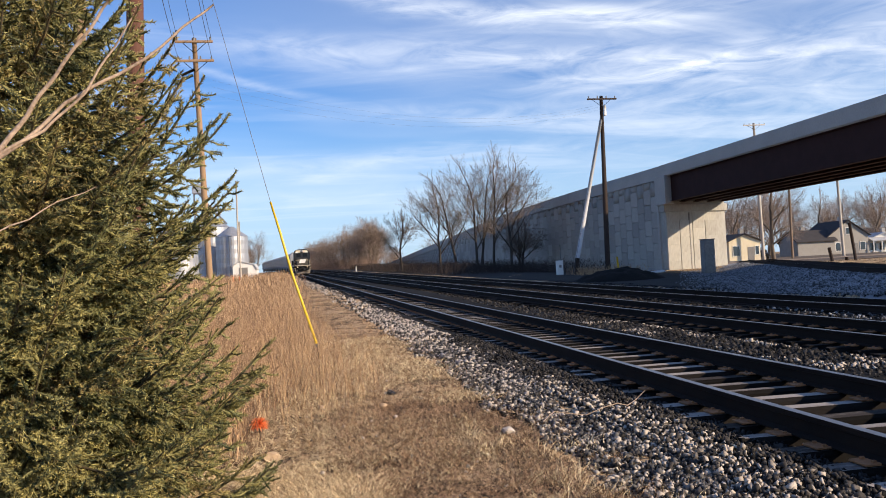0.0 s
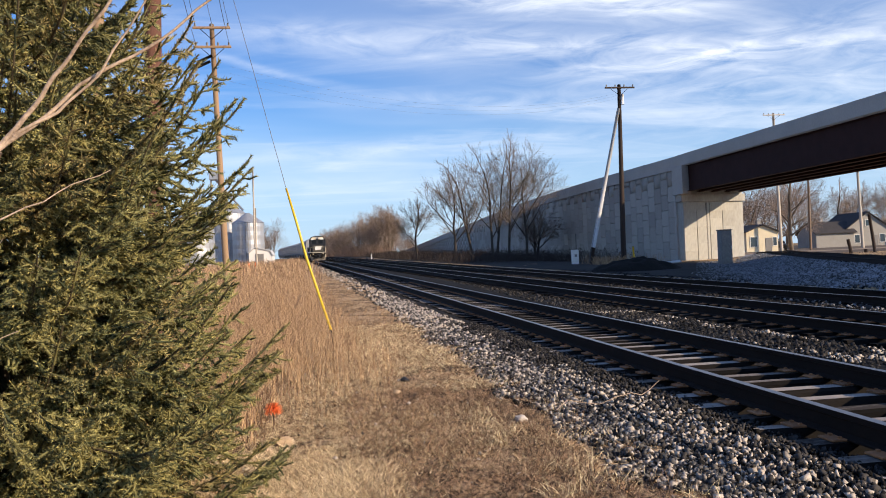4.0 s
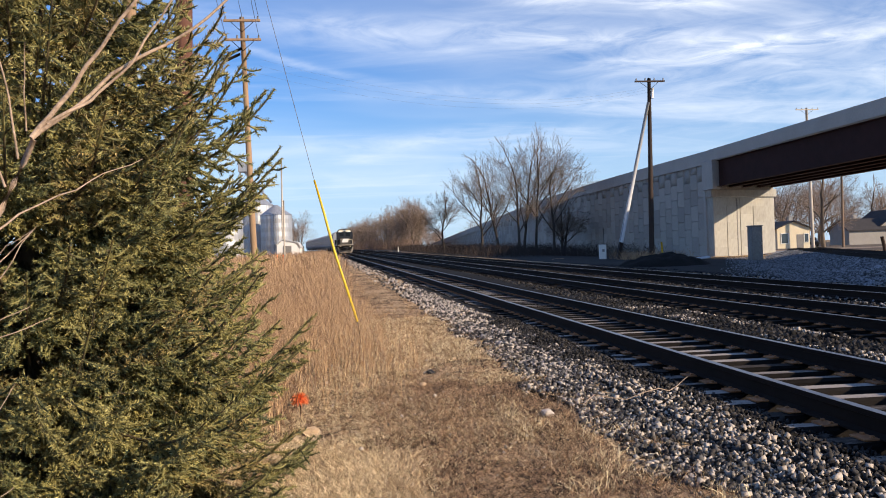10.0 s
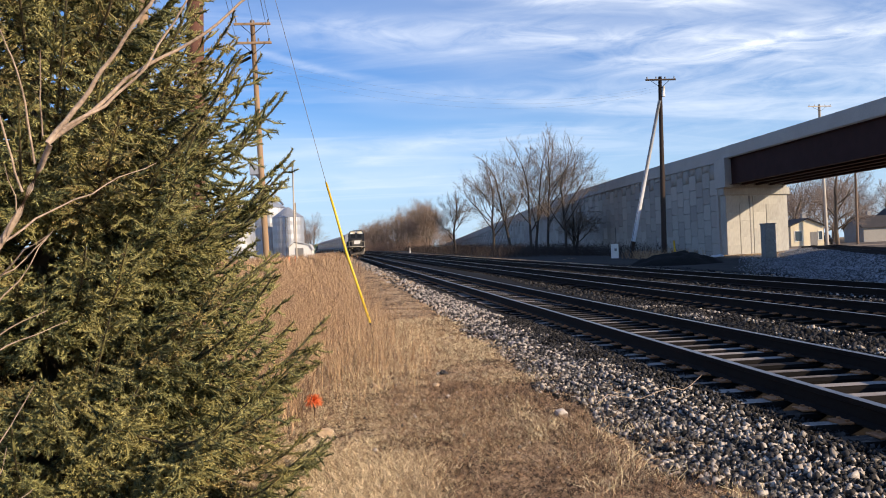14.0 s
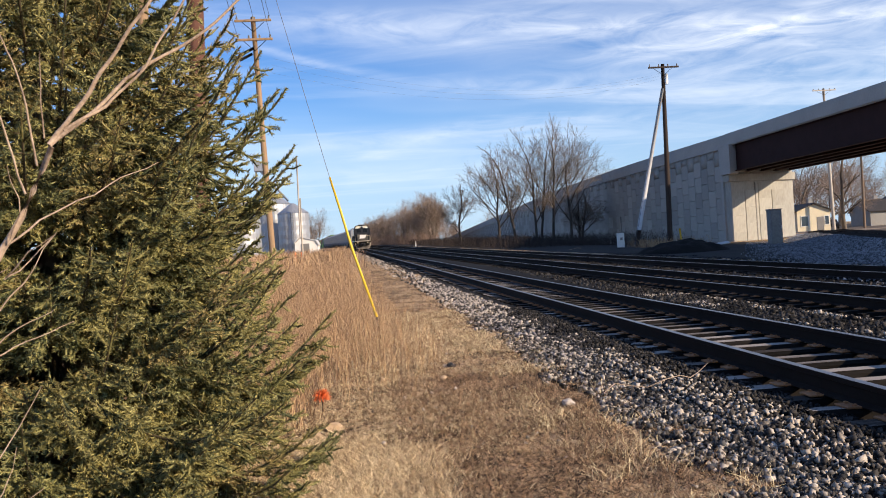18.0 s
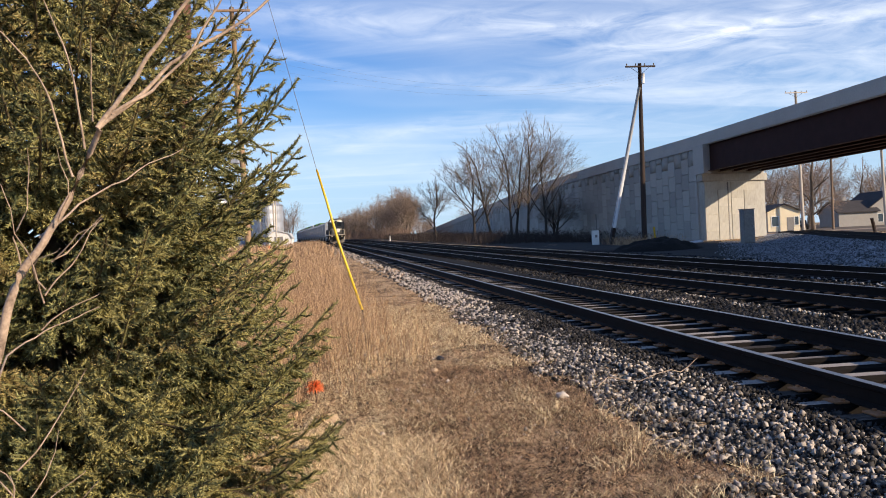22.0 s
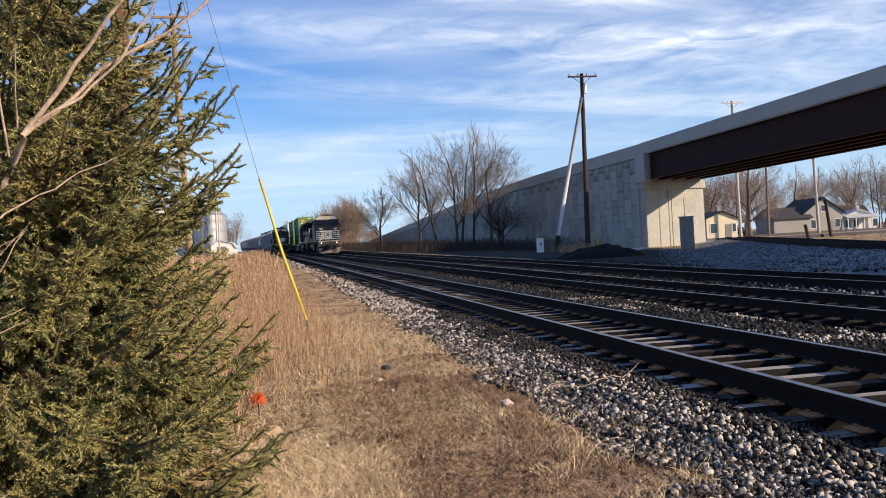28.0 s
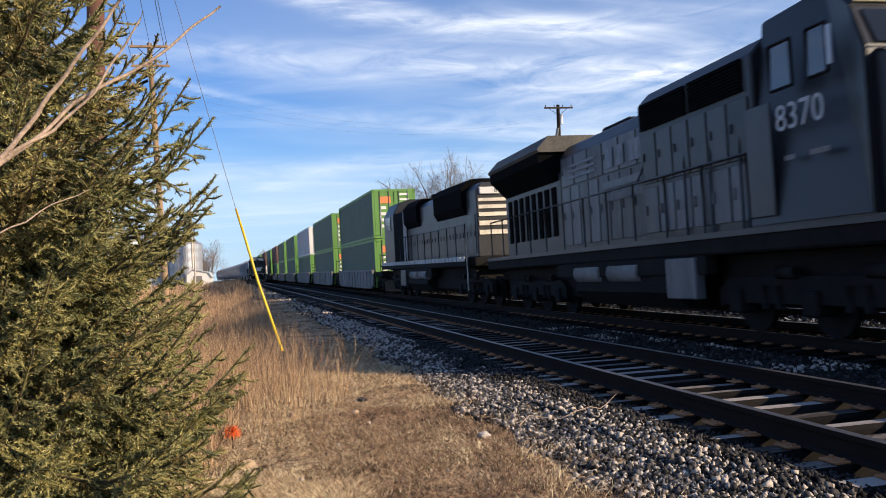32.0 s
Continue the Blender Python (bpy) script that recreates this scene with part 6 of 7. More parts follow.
# ---- houses ----
def house(name, at, yaw, w, d, h, ridge, wall_mat, roof_mat, label, windows, porch=0.0):
    root = empty(name, at, label, "house", "houses along the street")
    root.rotation_euler = (0, 0, radians(yaw))
    bm = bmesh.new()
    prism(bm, [(-w / 2, -0.5), (-w / 2, h), (0, h + ridge), (w / 2, h), (w / 2, -0.5)], -d / 2, d / 2, "y")
    part("wall", bm, wall_mat, root)
    for s in (-1, 1):
        bm = bmesh.new()
        e = 0.35
        prism(bm, [(0, h + ridge + 0.02), (s * (w / 2 + e), h - ridge * e / (w / 2) + 0.02), (s * (w / 2 + e), h - ridge * e / (w / 2) + 0.16), (0, h + ridge + 0.17)], -d / 2 - e, d / 2 + e, "y")
        part("roof", bm, roof_mat, root)
    for x, z, ww, hh in windows:
        bm = bmesh.new()
        for x0, x1, z0, z1 in ((x - ww / 2 - 0.08, x - ww / 2, z - 0.08, z + hh + 0.08), (x + ww / 2, x + ww / 2 + 0.08, z - 0.08, z + hh + 0.08),
                               (x - ww / 2, x + ww / 2, z - 0.08, z), (x - ww / 2, x + ww / 2, z + hh, z + hh + 0.08)):
            box(bm, x0, x1, -d / 2 - 0.06, -d / 2 + 0.02, z0, z1)
        wf = part("window", bm, M["white"], root)
        bm = bmesh.new()
        box(bm, x - ww / 2, x + ww / 2, -d / 2 - 0.025, -d / 2 + 0.01, z, z + hh)
        part("pane", bm, M["window"], wf)
    bm = bmesh.new()
    box(bm, w * 0.1, w * 0.1 + 0.9, -d / 2 - 0.04, -d / 2 + 0.02, 0, 2.05, 0.01)
    part("door", bm, M["graycar"], root)
    if porch:
        bm = bmesh.new()
        prism(bm, [(-d / 2, 2.9), (-d / 2 - porch, 2.4), (-d / 2 - porch, 2.5), (-d / 2, 3.05)], -w / 2, w / 2, "x")
        part("porch_roof", bm, roof_mat, root)
        for k in range(5):
            x = -w / 2 + 0.15 + k * (w - 0.3) / 4
            bm = bmesh.new()
            box(bm, x - 0.07, x + 0.07, -d / 2 - porch + 0.05, -d / 2 - porch + 0.19, 0.0, 2.45)
            part("porch_post", bm, M["white"], root)
        bm = bmesh.new()
        box(bm, -w / 2, w / 2, -d / 2 - porch, -d / 2, -0.4, 0.12)
        part("porch_floor", bm, M["hopper"], root)
    bm = bmesh.new()
    box(bm, w * 0.2 - 0.3, w * 0.2 + 0.3, -0.3, 0.3, h + ridge * 0.4, h + ridge + 0.9, 0.02)
    part("chimney", bm, M["concrete_plain"], root)
    return root


house("house", (88.0, 126.0, 0.6), -8, 6.6, 10, 3.4, 2.4, M["housewhite"], M["shingle"], "white clapboard house with a steep dark gable roof", ((-1.8, 0.9, 0.8, 1.3), (2.3, 0.9, 0.8, 1.3), (0, 3.6, 0.7, 1.0)))
house("house", (82.0, 124.5, 0.6), 82, 7.0, 6.2, 2.7, 1.7, M["housewhite"], M["shingle"], "low white wing with a dark shingle roof and porch", ((-1.8, 0.9, 0.9, 1.2),), 0.0)
house("house", (94.6, 124.0, 0.4), -12, 5.6, 6.0, 2.6, 1.1, M["white"], M["hopper"], "bright white bungalow with a columned porch", ((-2.0, 0.9, 1.0, 1.2), (-0.6, 0.9, 0.8, 1.2), (2.6, 0.9, 0.8, 1.2)), 1.8)
house("house", (59.6, 107.0, 0.7), -6, 4.4, 6.0, 2.9, 0.9, M["cream"], M["shingle"], "small cream-painted house with a flat dark roof", ((-1.2, 0.9, 0.9, 1.3), (1.75, 1.0, 0.5, 1.1)))

house("house", (115.0, 131.5, 0.2), -20, 7.5, 8.0, 3.2, 2.8, M["cream"], M["shingle"], "cream house with a brown gable roof at the street", ((-1.8, 0.9, 0.9, 1.3), (1.8, 0.9, 0.9, 1.3), (0, 3.5, 0.7, 0.9)))
house("house", (104.5, 140.0, 0.2), 75, 7.0, 8.0, 2.9, 2.2, M["brick_dull"], M["shingle"], "dark brown house behind the bungalow", ((-1.6, 0.9, 0.8, 1.2), (1.6, 0.9, 0.8, 1.2)))


def yard_fence(x0, x1, y):
    root = empty("rail_fence", (x0, y, ground_z(x0, y)), "low white two-rail yard fence", "fence")
    n = int((x1 - x0) / 1.6)
    for i in range(n + 1):
        bm = bmesh.new()
        box(bm, i * 1.6 - 0.06, i * 1.6 + 0.06, -0.06, 0.06, -0.3, 0.95, 0.01)
        part("post", bm, M["white"], root)
    for z in (0.45, 0.8):
        bm = bmesh.new()
        box(bm, 0, n * 1.6, -0.03, 0.03, z, z + 0.1, 0.01)
        part("rail", bm, M["white"], root)


yard_fence(105.5, 114.0, 124.0)


def street():
    nx = 24
    V, F = [], []
    for i in range(nx + 1):
        x = 41 + i * 5.0
        for k, w in enumerate((0, 2, 4, 6, 8)):
            y = 84 + (x - 40) * 0.13 + w
            V.append((x, y, ground_z(x, y) + 0.06))
    for i in range(nx):
        for k in range(4):
            F.append((i * 5 + k, (i + 1) * 5 + k, (i + 1) * 5 + k + 1, i * 5 + k + 1))
    ob = mesh_np("road", V, F, M["dirtroad"])
    tagged(ob, "dusty brown side street", "road", kind="structure")


street()


def yard_ground():
    """Brown winter lawn round the houses."""
    V, F = [], []
    xs, ys = np.arange(42, 232, 5.0), np.arange(74, 204, 5.0)
    for y in ys:
        for x in xs:
            V.append((x, y, ground_z(x, y) + 0.03))
    n = len(xs)
    for j in range(len(ys) - 1):
        for i in range(n - 1):
            F.append((j * n + i, j * n + i + 1, (j + 1) * n + i + 1, (j + 1) * n + i))
    tagged(mesh_np("lawn", V, F, M["lawn"], smooth=True), "brown winter lawn round the houses", "ground", kind="structure")


yard_ground()


def parked_car(at, yaw, material, label):
    root = empty("parked_car", at, label, "car", "parked cars")
    root.rotation_euler = (0, 0, radians(yaw))
    bm = bmesh.new()
    prism(bm, [(-2.2, 0.35), (-2.25, 0.75), (-1.9, 0.95), (-1.0, 1.0), (-0.5, 1.42), (0.9, 1.46), (1.6, 1.0), (2.1, 0.92), (2.2, 0.4)], -0.85, 0.85, "x")
    bmesh.ops.bevel(bm, geom=list(bm.edges), offset=0.05, segments=1, affect="EDGES")
    for v in bm.verts:
        v.co.x, v.co.y = v.co.y, v.co.x
    bmesh.ops.recalc_face_normals(bm, faces=bm.faces)
    part("body", bm, material, root)
    for s in (-1, 1):
        bm = bmesh.new()
        prism(bm, [(-0.9, 1.02), (-0.48, 1.36), (0.85, 1.39), (1.4, 1.02)], s * 0.855 - 0.01, s * 0.855 + 0.01, "y")
        part("side_window", bm, M["window"], root)
        for x in (-1.35, 1.35):
            bm = bmesh.new()
            tube(bm, [(x, s * 0.7, 0.32), (x, s * 0.9, 0.32)], 0.32, 14)
            w = part("wheel", bm, M["grime"], root)
            bm = bmesh.new()
            tube(bm, [(x, s * 0.9, 0.32), (x, s * 0.915, 0.32)], 0.2, 12)
            part("rim", bm, M["silver"], w)


parked_car((66.5, 112.5, ground_z(66.5, 112.5)), 70, M["black"], "dark car parked beside the cream house")
parked_car((106.5, 127.5, ground_z(106.5, 127.5)), 10, M["redcar"], "red car parked before the cream house")


# ---- grain bins ----
def grain_bin(at, r, h, cone, label):
    root = empty("grain_bin", at, label, "grain bin", "grain bins")
    bm = bmesh.new()
    n = 28
    rings = []
    levels = [(-0.4, r)] + [(h * i / 10, r * (1.0 if i % 2 else 0.985)) for i in range(11)]
    for z, rr in levels:
        rings.append([bm.verts.new((rr * math.cos(k * math.tau / n), rr * math.sin(k * math.tau / n), z)) for k in range(n)])
    for a, b in zip(rings, rings[1:]):
        for k in range(n):
            bm.faces.new((a[k], a[(k + 1) % n], b[(k + 1) % n], b[k]))
    part("drum", bm, M["silver"], root)
    bm = bmesh.new()
    base = [bm.verts.new((1.03 * r * math.cos(k * math.tau / n), 1.03 * r * math.sin(k * math.tau / n), h - 0.05)) for k in range(n)]
    top = [bm.verts.new((0.12 * r * math.cos(k * math.tau / n), 0.12 * r * math.sin(k * math.tau / n), h + cone)) for k in range(n)]
    for k in range(n):
        bm.faces.new((base[k], base[(k + 1) % n], top[(k + 1) % n], top[k]))
    bm.faces.new(top)
    part("cone_roof", bm, M["silver"], root)
    bm = bmesh.new()
    for s in (-0.2, 0.2):
        tube(bm, [(s, -r - 0.1, 0), (s, -r - 0.1, h)], 0.03, 5)
    part("ladder", bm, M["graycar"], root)


grain_bin((-13.2, 142.0, 1.9), 2.7, 7.4, 1.7, "galvanised steel grain bin with a conical roof")
grain_bin((-17.6, 150.0, 1.9), 3.4, 9.6, 2.2, "tall galvanised steel grain bin with a conical roof")
grain_bin((-20.5, 132.0, 1.8), 3.0, 8.0, 1.8, "galvanised steel grain bin beside the yard")


def elevator_leg():
    root = empty("elevator_tower", (-18.5, 143.0, 1.9), "slim steel grain elevator tower with a chute", "elevator tower")
    bm = bmesh.new()
    for x in (-0.7, 0.7):
        for y in (-0.7, 0.7):
            tube(bm, [(x, y, -0.3), (x, y, 15)], 0.07, 6)
    for k in range(7):
        z = 1 + 2 * k
        tube(bm, [(-0.7, -0.7, z), (0.7, -0.7, z + 2)], 0.04, 5)
        tube(bm, [(0.7, -0.7, z), (0.7, 0.7, z + 2)], 0.04, 5)
    part("lattice", bm, M["silver"], root)
    bm = bmesh.new()
    box(bm, -0.9, 0.9, -0.9, 0.9, 15, 16.6, 0.05)
    part("head_house", bm, M["silver"], root)
    bm = bmesh.new()
    tube(bm, [(0, -0.3, 15.2), (4.6, -1.0, 9.6)], 0.18, 8)
    part("chute", bm, M["silver"], root)


elevator_leg()


def yard_shed():
    root = empty("yard_shed", (-10.6, 140.0, 1.85), "low pale shed beside the grain bins", "shed")
    bm = bmesh.new()
    prism(bm, [(-2.2, -0.4), (-2.2, 2.2), (-1.2, 3.0), (1.2, 2.4), (1.6, 1.6), (1.6, -0.4)], -3, 3, "y")
    part("wall", bm, M["white"], root)
    bm = bmesh.new()
    prism(bm, [(-2.3, 2.22), (-1.2, 3.05), (1.25, 2.45), (1.7, 1.62), (1.75, 1.72), (1.3, 2.58), (-1.2, 3.2), (-2.35, 2.34)], -3.2, 3.2, "y")
    part("roof", bm, M["hopper"], root)
    bm = bmesh.new()
    box(bm, -1.2, 0.2, -3.05, -2.98, 0, 2.0)
    part("door", bm, M["graycar"], root)
    for k, x in enumerate((-6.9, -6.2)):
        bm = bmesh.new()
        tube(bm, [(0, 0, -0.1), (0, 0, 0.9), (0, 0, 1.0)], [0.2, 0.12, 0.03], 10)
        ob = part("traffic_cone", bm, M["orange"])
        ob.location = (x - 2.2, 96 + k, ground_z(x - 2.2, 96 + k))
        tagged(ob, "orange plastic barrel in the yard", "traffic cone", "orange cones")


yard_shed()


# ---- spruce ----
def spruce(at, height, radius, seed):
    root = empty("spruce_tree", at, "dense young spruce with olive-green needles", "spruce tree")
    rng = np.random.default_rng(seed)
    bm = bmesh.new()
    tube(bm, [(0, 0, -0.3), (0.02, 0, height * 0.4), (0, 0.02, height * 0.8), (0, 0, height)], [0.085, 0.06, 0.03, 0.008], 10)
    part("trunk", bm, M["bark"], root)

    def crown_r(z):
        return float(np.interp(z / height, [0.0, 0.05, 0.17, 0.33, 0.42, 0.50, 0.57, 0.63, 0.73, 0.88, 1.0], [1.48, 1.68, 1.70, 1.46, 1.55, 1.60, 1.44, 1.20, 0.92, 0.46, 0.06])) * radius

    BV, BF, NP, ND, CV, CF, NT = [], [], [], [], [], [], []
    golden = 2.39996
    nb = 520
    for i in range(nb):
        f = ((i + rng.uniform(0, 1)) / nb) ** 1.18
        zt = 0.10 + f * (height - 0.10)
        a = i * golden + rng.uniform(-0.35, 0.35)
        lump = 1 + 0.11 * noise.noise((math.cos(a) * 2.2, math.sin(a) * 2.2, zt * 2.6))
        L = max(0.05, crown_r(zt) - 0.07) * lump * (rng.uniform(0.92, 1.03) if i % 3 else rng.uniform(0.62, 0.9))
        up = -0.14 + 0.56 * f + rng.uniform(-0.12, 0.12)
        z = max(0.05, zt - L * (up + 0.12 - 0.12 * (1 - 0.5 * f)))
        d = np.array((math.cos(a), math.sin(a), 0.0))
        flat_ = np.array((-math.sin(a), math.cos(a), 0.0))
        tip_up = rng.uniform(0.12, 0.26) + 0.16 * f
        tilt = rng.normal(0, 0.35)
        tone = int(rng.choice(3, p=(0.46, 0.40, 0.14)))
        npt = 7
        pts = []
        for k in range(npt):
            g = k / (npt - 1)
            lift = up * L * g - 0.20 * L * math.sin(g * 2.6) * (1 - 0.5 * f) + tip_up * L * g ** 3.6 - 0.12 * L * g
            pts.append(d * L * g + np.array((0, 0, z + lift)) + flat_ * (0.05 * L * math.sin(2.2 * g + i) * g))
        tube_raw(BV, BF, pts, [0.013 * (1 - 0.8 * k / (npt - 1)) + 0.002 for k in range(npt)], 4)
        # the spray hangs in a tilted plane; its shoots are short and thick
        side = flat_ * math.cos(tilt) + np.array((0, 0, 1.0)) * math.sin(tilt)
        nt = int(9 + 15 * L)
        twigs = [(pts, 0.5)]
        for k in range(nt):
            g = 0.26 + 0.72 * (k + rng.uniform(0, 1)) / nt
            q = g * (npt - 1)
            k0 = min(int(q), npt - 2)
            p = pts[k0] + (pts[k0 + 1] - pts[k0]) * (q - k0)
            ax = pts[k0 + 1] - pts[k0]
            ax = ax / (np.linalg.norm(ax) + 1e-9)
            s = 1 if k % 2 else -1
            tl = (0.085 + 0.26 * L * (1 - g) ** 0.8 * rng.uniform(0.6, 1.1)) * min(1, L + 0.4)
            td = ax * rng.uniform(0.6, 1.0) + side * s * rng.uniform(0.4, 0.95) + np.array((0, 0, rng.uniform(-0.75, 0.10)))
            td /= np.linalg.norm(td)
            mid = p + td * tl * 0.5 + np.array((0, 0, -0.05 * tl))
            tip = p + td * tl + np.array((0, 0, rng.uniform(-0.06, 0.14) * tl))
            tube_raw(BV, BF, [p, mid, tip], [0.005, 0.0035, 0.002], 3)
            twigs.append(([p, mid, tip], 0.0))
            if tl > 0.13:
                nrm = np.cross(td, side)
                for s2 in (-1, 1):
                    for gg in ((0.3, 0.6) if tl > 0.2 else (0.45,)):
                        p2 = p + (tip - p) * gg
                        t2 = td * 0.9 + np.cross(td, nrm) * s2 * 0.75 + rng.normal(0, 0.22, 3) + np.array((0, 0, -0.30))
                        t2 /= np.linalg.norm(t2)
                        twigs.append(([p2, p2 + t2 * max(0.055, tl * 0.40)], 0.0))
        shade = 0.4 if d[0] * 0.545 - d[1] * 0.838 < -0.55 else 1.0
        for line, start in twigs:
            line = np.array(line)
            seg = np.linalg.norm(line[1:] - line[:-1], axis=1)
            total = seg.sum() * (1 - start)
            full = line if start == 0 else line[int(start * (len(line) - 1)):]
            ring = []
            dd = full[-1] - full[0]
            u1 = np.cross(dd, (0.3, 0.2, 1.0))
            u1 /= np.linalg.norm(u1) + 1e-9
            u2 = np.cross(dd, u1)
            u2 /= np.linalg.norm(u2) + 1e-9
            nr = 3 if len(full) < 4 else 6
            for k in range(nr):
                q = k / (nr - 1) * (len(full) - 1)
                k0 = min(int(q), len(full) - 2)
                c = full[k0] + (full[k0 + 1] - full[k0]) * (q - k0)
                rr = (0.0068 if k else 0.003) * (0.4 if k == nr - 1 else 1.0)
                for j in range(4):
                    an = 1.5708 * (j + 0.5 * k)
                    f = rr * rng.uniform(0.6, 1.45)
                    ring.append(c + (u1 * math.cos(an) + u2 * math.sin(an)) * f + dd / (np.linalg.norm(dd) + 1e-9) * rng.uniform(0, 0.012))
            c0 = len(CV)
            CV.extend(ring)
            for k in range(nr - 1):
                for j in range(4):
                    CF.append((c0 + 4 * k + j, c0 + 4 * k + (j + 1) % 4, c0 + 4 * k + 4 + (j + 1) % 4, c0 + 4 * k + 4 + j))
            count = max(8, int(total * 370 * shade))
            u = start + (1 - start) * rng.uniform(0, 1, count) ** 0.9
            cum = np.concatenate(([0], np.cumsum(seg))) / seg.sum()
            idx = np.clip(np.searchsorted(cum, u) - 1, 0, len(seg) - 1)
            fr = ((u - cum[idx]) / (cum[idx + 1] - cum[idx]))[:, None]
            NT.append(np.full(count, tone))
            NP.append(line[idx] + (line[idx + 1] - line[idx]) * fr)
            dirs = (line[idx + 1] - line[idx]) / (seg[idx][:, None] + 1e-9)
            ND.append(dirs)
    P, D = np.concatenate(NP), np.concatenate(ND)
    n = len(P)
    rand = rng.normal(size=(n, 3))
    rand -= D * (rand * D).sum(1, keepdims=True)
    rand /= np.linalg.norm(rand, axis=1, keepdims=True) + 1e-9
    rand[:, 2] += 0.25
    out = D * 0.62 + rand * 0.85
    out /= np.linalg.norm(out, axis=1, keepdims=True)
    ln = rng.uniform(0.018, 0.030, (n, 1))
    wv = np.cross(out, rng.normal(size=(n, 3)))
    wv /= np.linalg.norm(wv, axis=1, keepdims=True) + 1e-9
    w = 0.0031
    V = np.stack([P - wv * w, P + wv * w, P + out * ln], 1).reshape(-1, 3)
    tones = np.concatenate(NT)
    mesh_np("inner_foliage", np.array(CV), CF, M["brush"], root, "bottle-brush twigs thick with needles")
    for k, (mname, words) in enumerate((("needle", "olive-green needles in the sun"), ("needle_dark", "deep green needles"), ("needle_dry", "yellow-brown drying needles"))):
        pick = V.reshape(-1, 3, 3)[tones == k].reshape(-1, 3)
        mesh_np("needles", pick, np.arange(len(pick)).reshape(-1, 3), M[mname], root, words)
    mesh_np("bough_wood", np.array(BV), [f for f in BF], M["spruce_twig"], root, "thin brown boughs")
    return root


spruce((-2.05, 3.15, 0.33), 4.6, 1.0, 5)


# ---- bare sapling close to the camera ----
def sapling():
    root = empty("bare_sapling", (-1.42, 0.36, 0.33), "slender leafless sapling with pale tan twigs", "sapling")
    o = Vector((-1.42, 0.36, 0.33))

    def stem(name, pts, r0, r1, wob=0.012):
        bm = bmesh.new()
        out = []
        pts = [Vector(p) - o for p in pts]
        for i in range(len(pts) - 1):
            a, b = pts[i], pts[i + 1]
            for k in range(4):
                q = a.lerp(b, k / 4)
                out.append(q + Vector((noise.noise(q * 9), noise.noise(q * 9 + Vector((5, 0, 0))), noise.noise(q * 9 + Vector((0, 5, 0))))) * wob)
        out.append(pts[-1])
        n = len(out)
        r0, r1 = r0 * 0.86, r1 * 0.80
        tube(bm, [tuple(p) for p in out], [r0 + (r1 - r0) * i / (n - 1) for i in range(n)], 8)
        return part(name, bm, M["branch"], root)

    fork = (-0.99, 0.45, 2.15)
    stem("stem", [(-1.42, 0.36, 0.25), (-1.36, 0.38, 1.2), (-1.24, 0.40, 1.67), (-1.19, 0.42, 1.78), (-1.11, 0.45, 1.91), fork], 0.019, 0.010)
    stem("branch", [fork, (-0.92, 0.5, 2.22), (-0.82, 0.6, 2.36), (-0.68, 0.65, 2.46), (-0.52, 0.7, 2.58), (-0.40, 0.74, 2.70)], 0.0085, 0.004)
    stem("branch", [fork, (-0.92, 0.5, 2.28), (-0.83, 0.5, 2.40), (-0.74, 0.5, 2.52), (-0.66, 0.5, 2.64)], 0.009, 0.005)
    stem("branch", [(-0.96, 0.47, 2.19), (-0.86, 0.52, 2.27), (-0.76, 0.58, 2.39), (-0.68, 0.6, 2.52), (-0.62, 0.62, 2.64)], 0.006, 0.003)
    stem("twig", [(-1.03, 0.44, 2.10), (-1.04, 0.42, 2.26), (-1.06, 0.40, 2.38), (-1.10, 0.38, 2.50)], 0.004, 0.002)
    stem("twig", [(-1.07, 0.45, 2.02), (-1.10, 0.40, 2.22), (-1.14, 0.36, 2.33), (-1.21, 0.33, 2.41)], 0.004, 0.002)
    stem("twig", [(-1.16, 0.44, 1.86), (-1.13, 0.7, 1.96), (-1.07, 1.2, 2.11), (-0.96, 1.5, 2.22)], 0.0045, 0.002)
    stem("twig", [(-1.30, 0.42, 1.45), (-1.38, 0.8, 1.52), (-1.36, 1.1, 1.56), (-1.26, 1.3, 1.61)], 0.0045, 0.002)
    stem("twig", [(-1.20, 0.42, 1.76), (-1.22, 0.41, 1.86), (-1.17, 0.4, 1.94), (-1.16, 0.38, 2.10)], 0.003, 0.0015)
    stem("twig", [(-1.0, 0.44, 2.17), (-0.99, 0.4, 2.27), (-0.98, 0.38, 2.40)], 0.003, 0.0015)

    rs = random.Random(8)
    for i in range(16):
        z = rs.uniform(0.75, 1.9)
        f = (z - 0.25) / 1.9
        base = Vector((-1.42 + 0.36 * f, 0.36 + 0.08 * f, z))
        a = rs.uniform(-2.6, 0.6)
        ln = rs.uniform(0.18, 0.42)
        d = Vector((math.cos(a) * 0.7, math.sin(a) * 0.5 + 0.35, rs.uniform(0.2, 0.9)))
        pts = [base]
        for k in range(5):
            d = d + Vector((rs.uniform(-0.5, 0.5), rs.uniform(-0.3, 0.3), rs.uniform(-0.3, 0.4)))
            pts.append(pts[-1] + d.normalized() * ln / 5)
        stem("twig", [tuple(p) for p in pts], 0.0028, 0.0012, 0.006)


sapling()


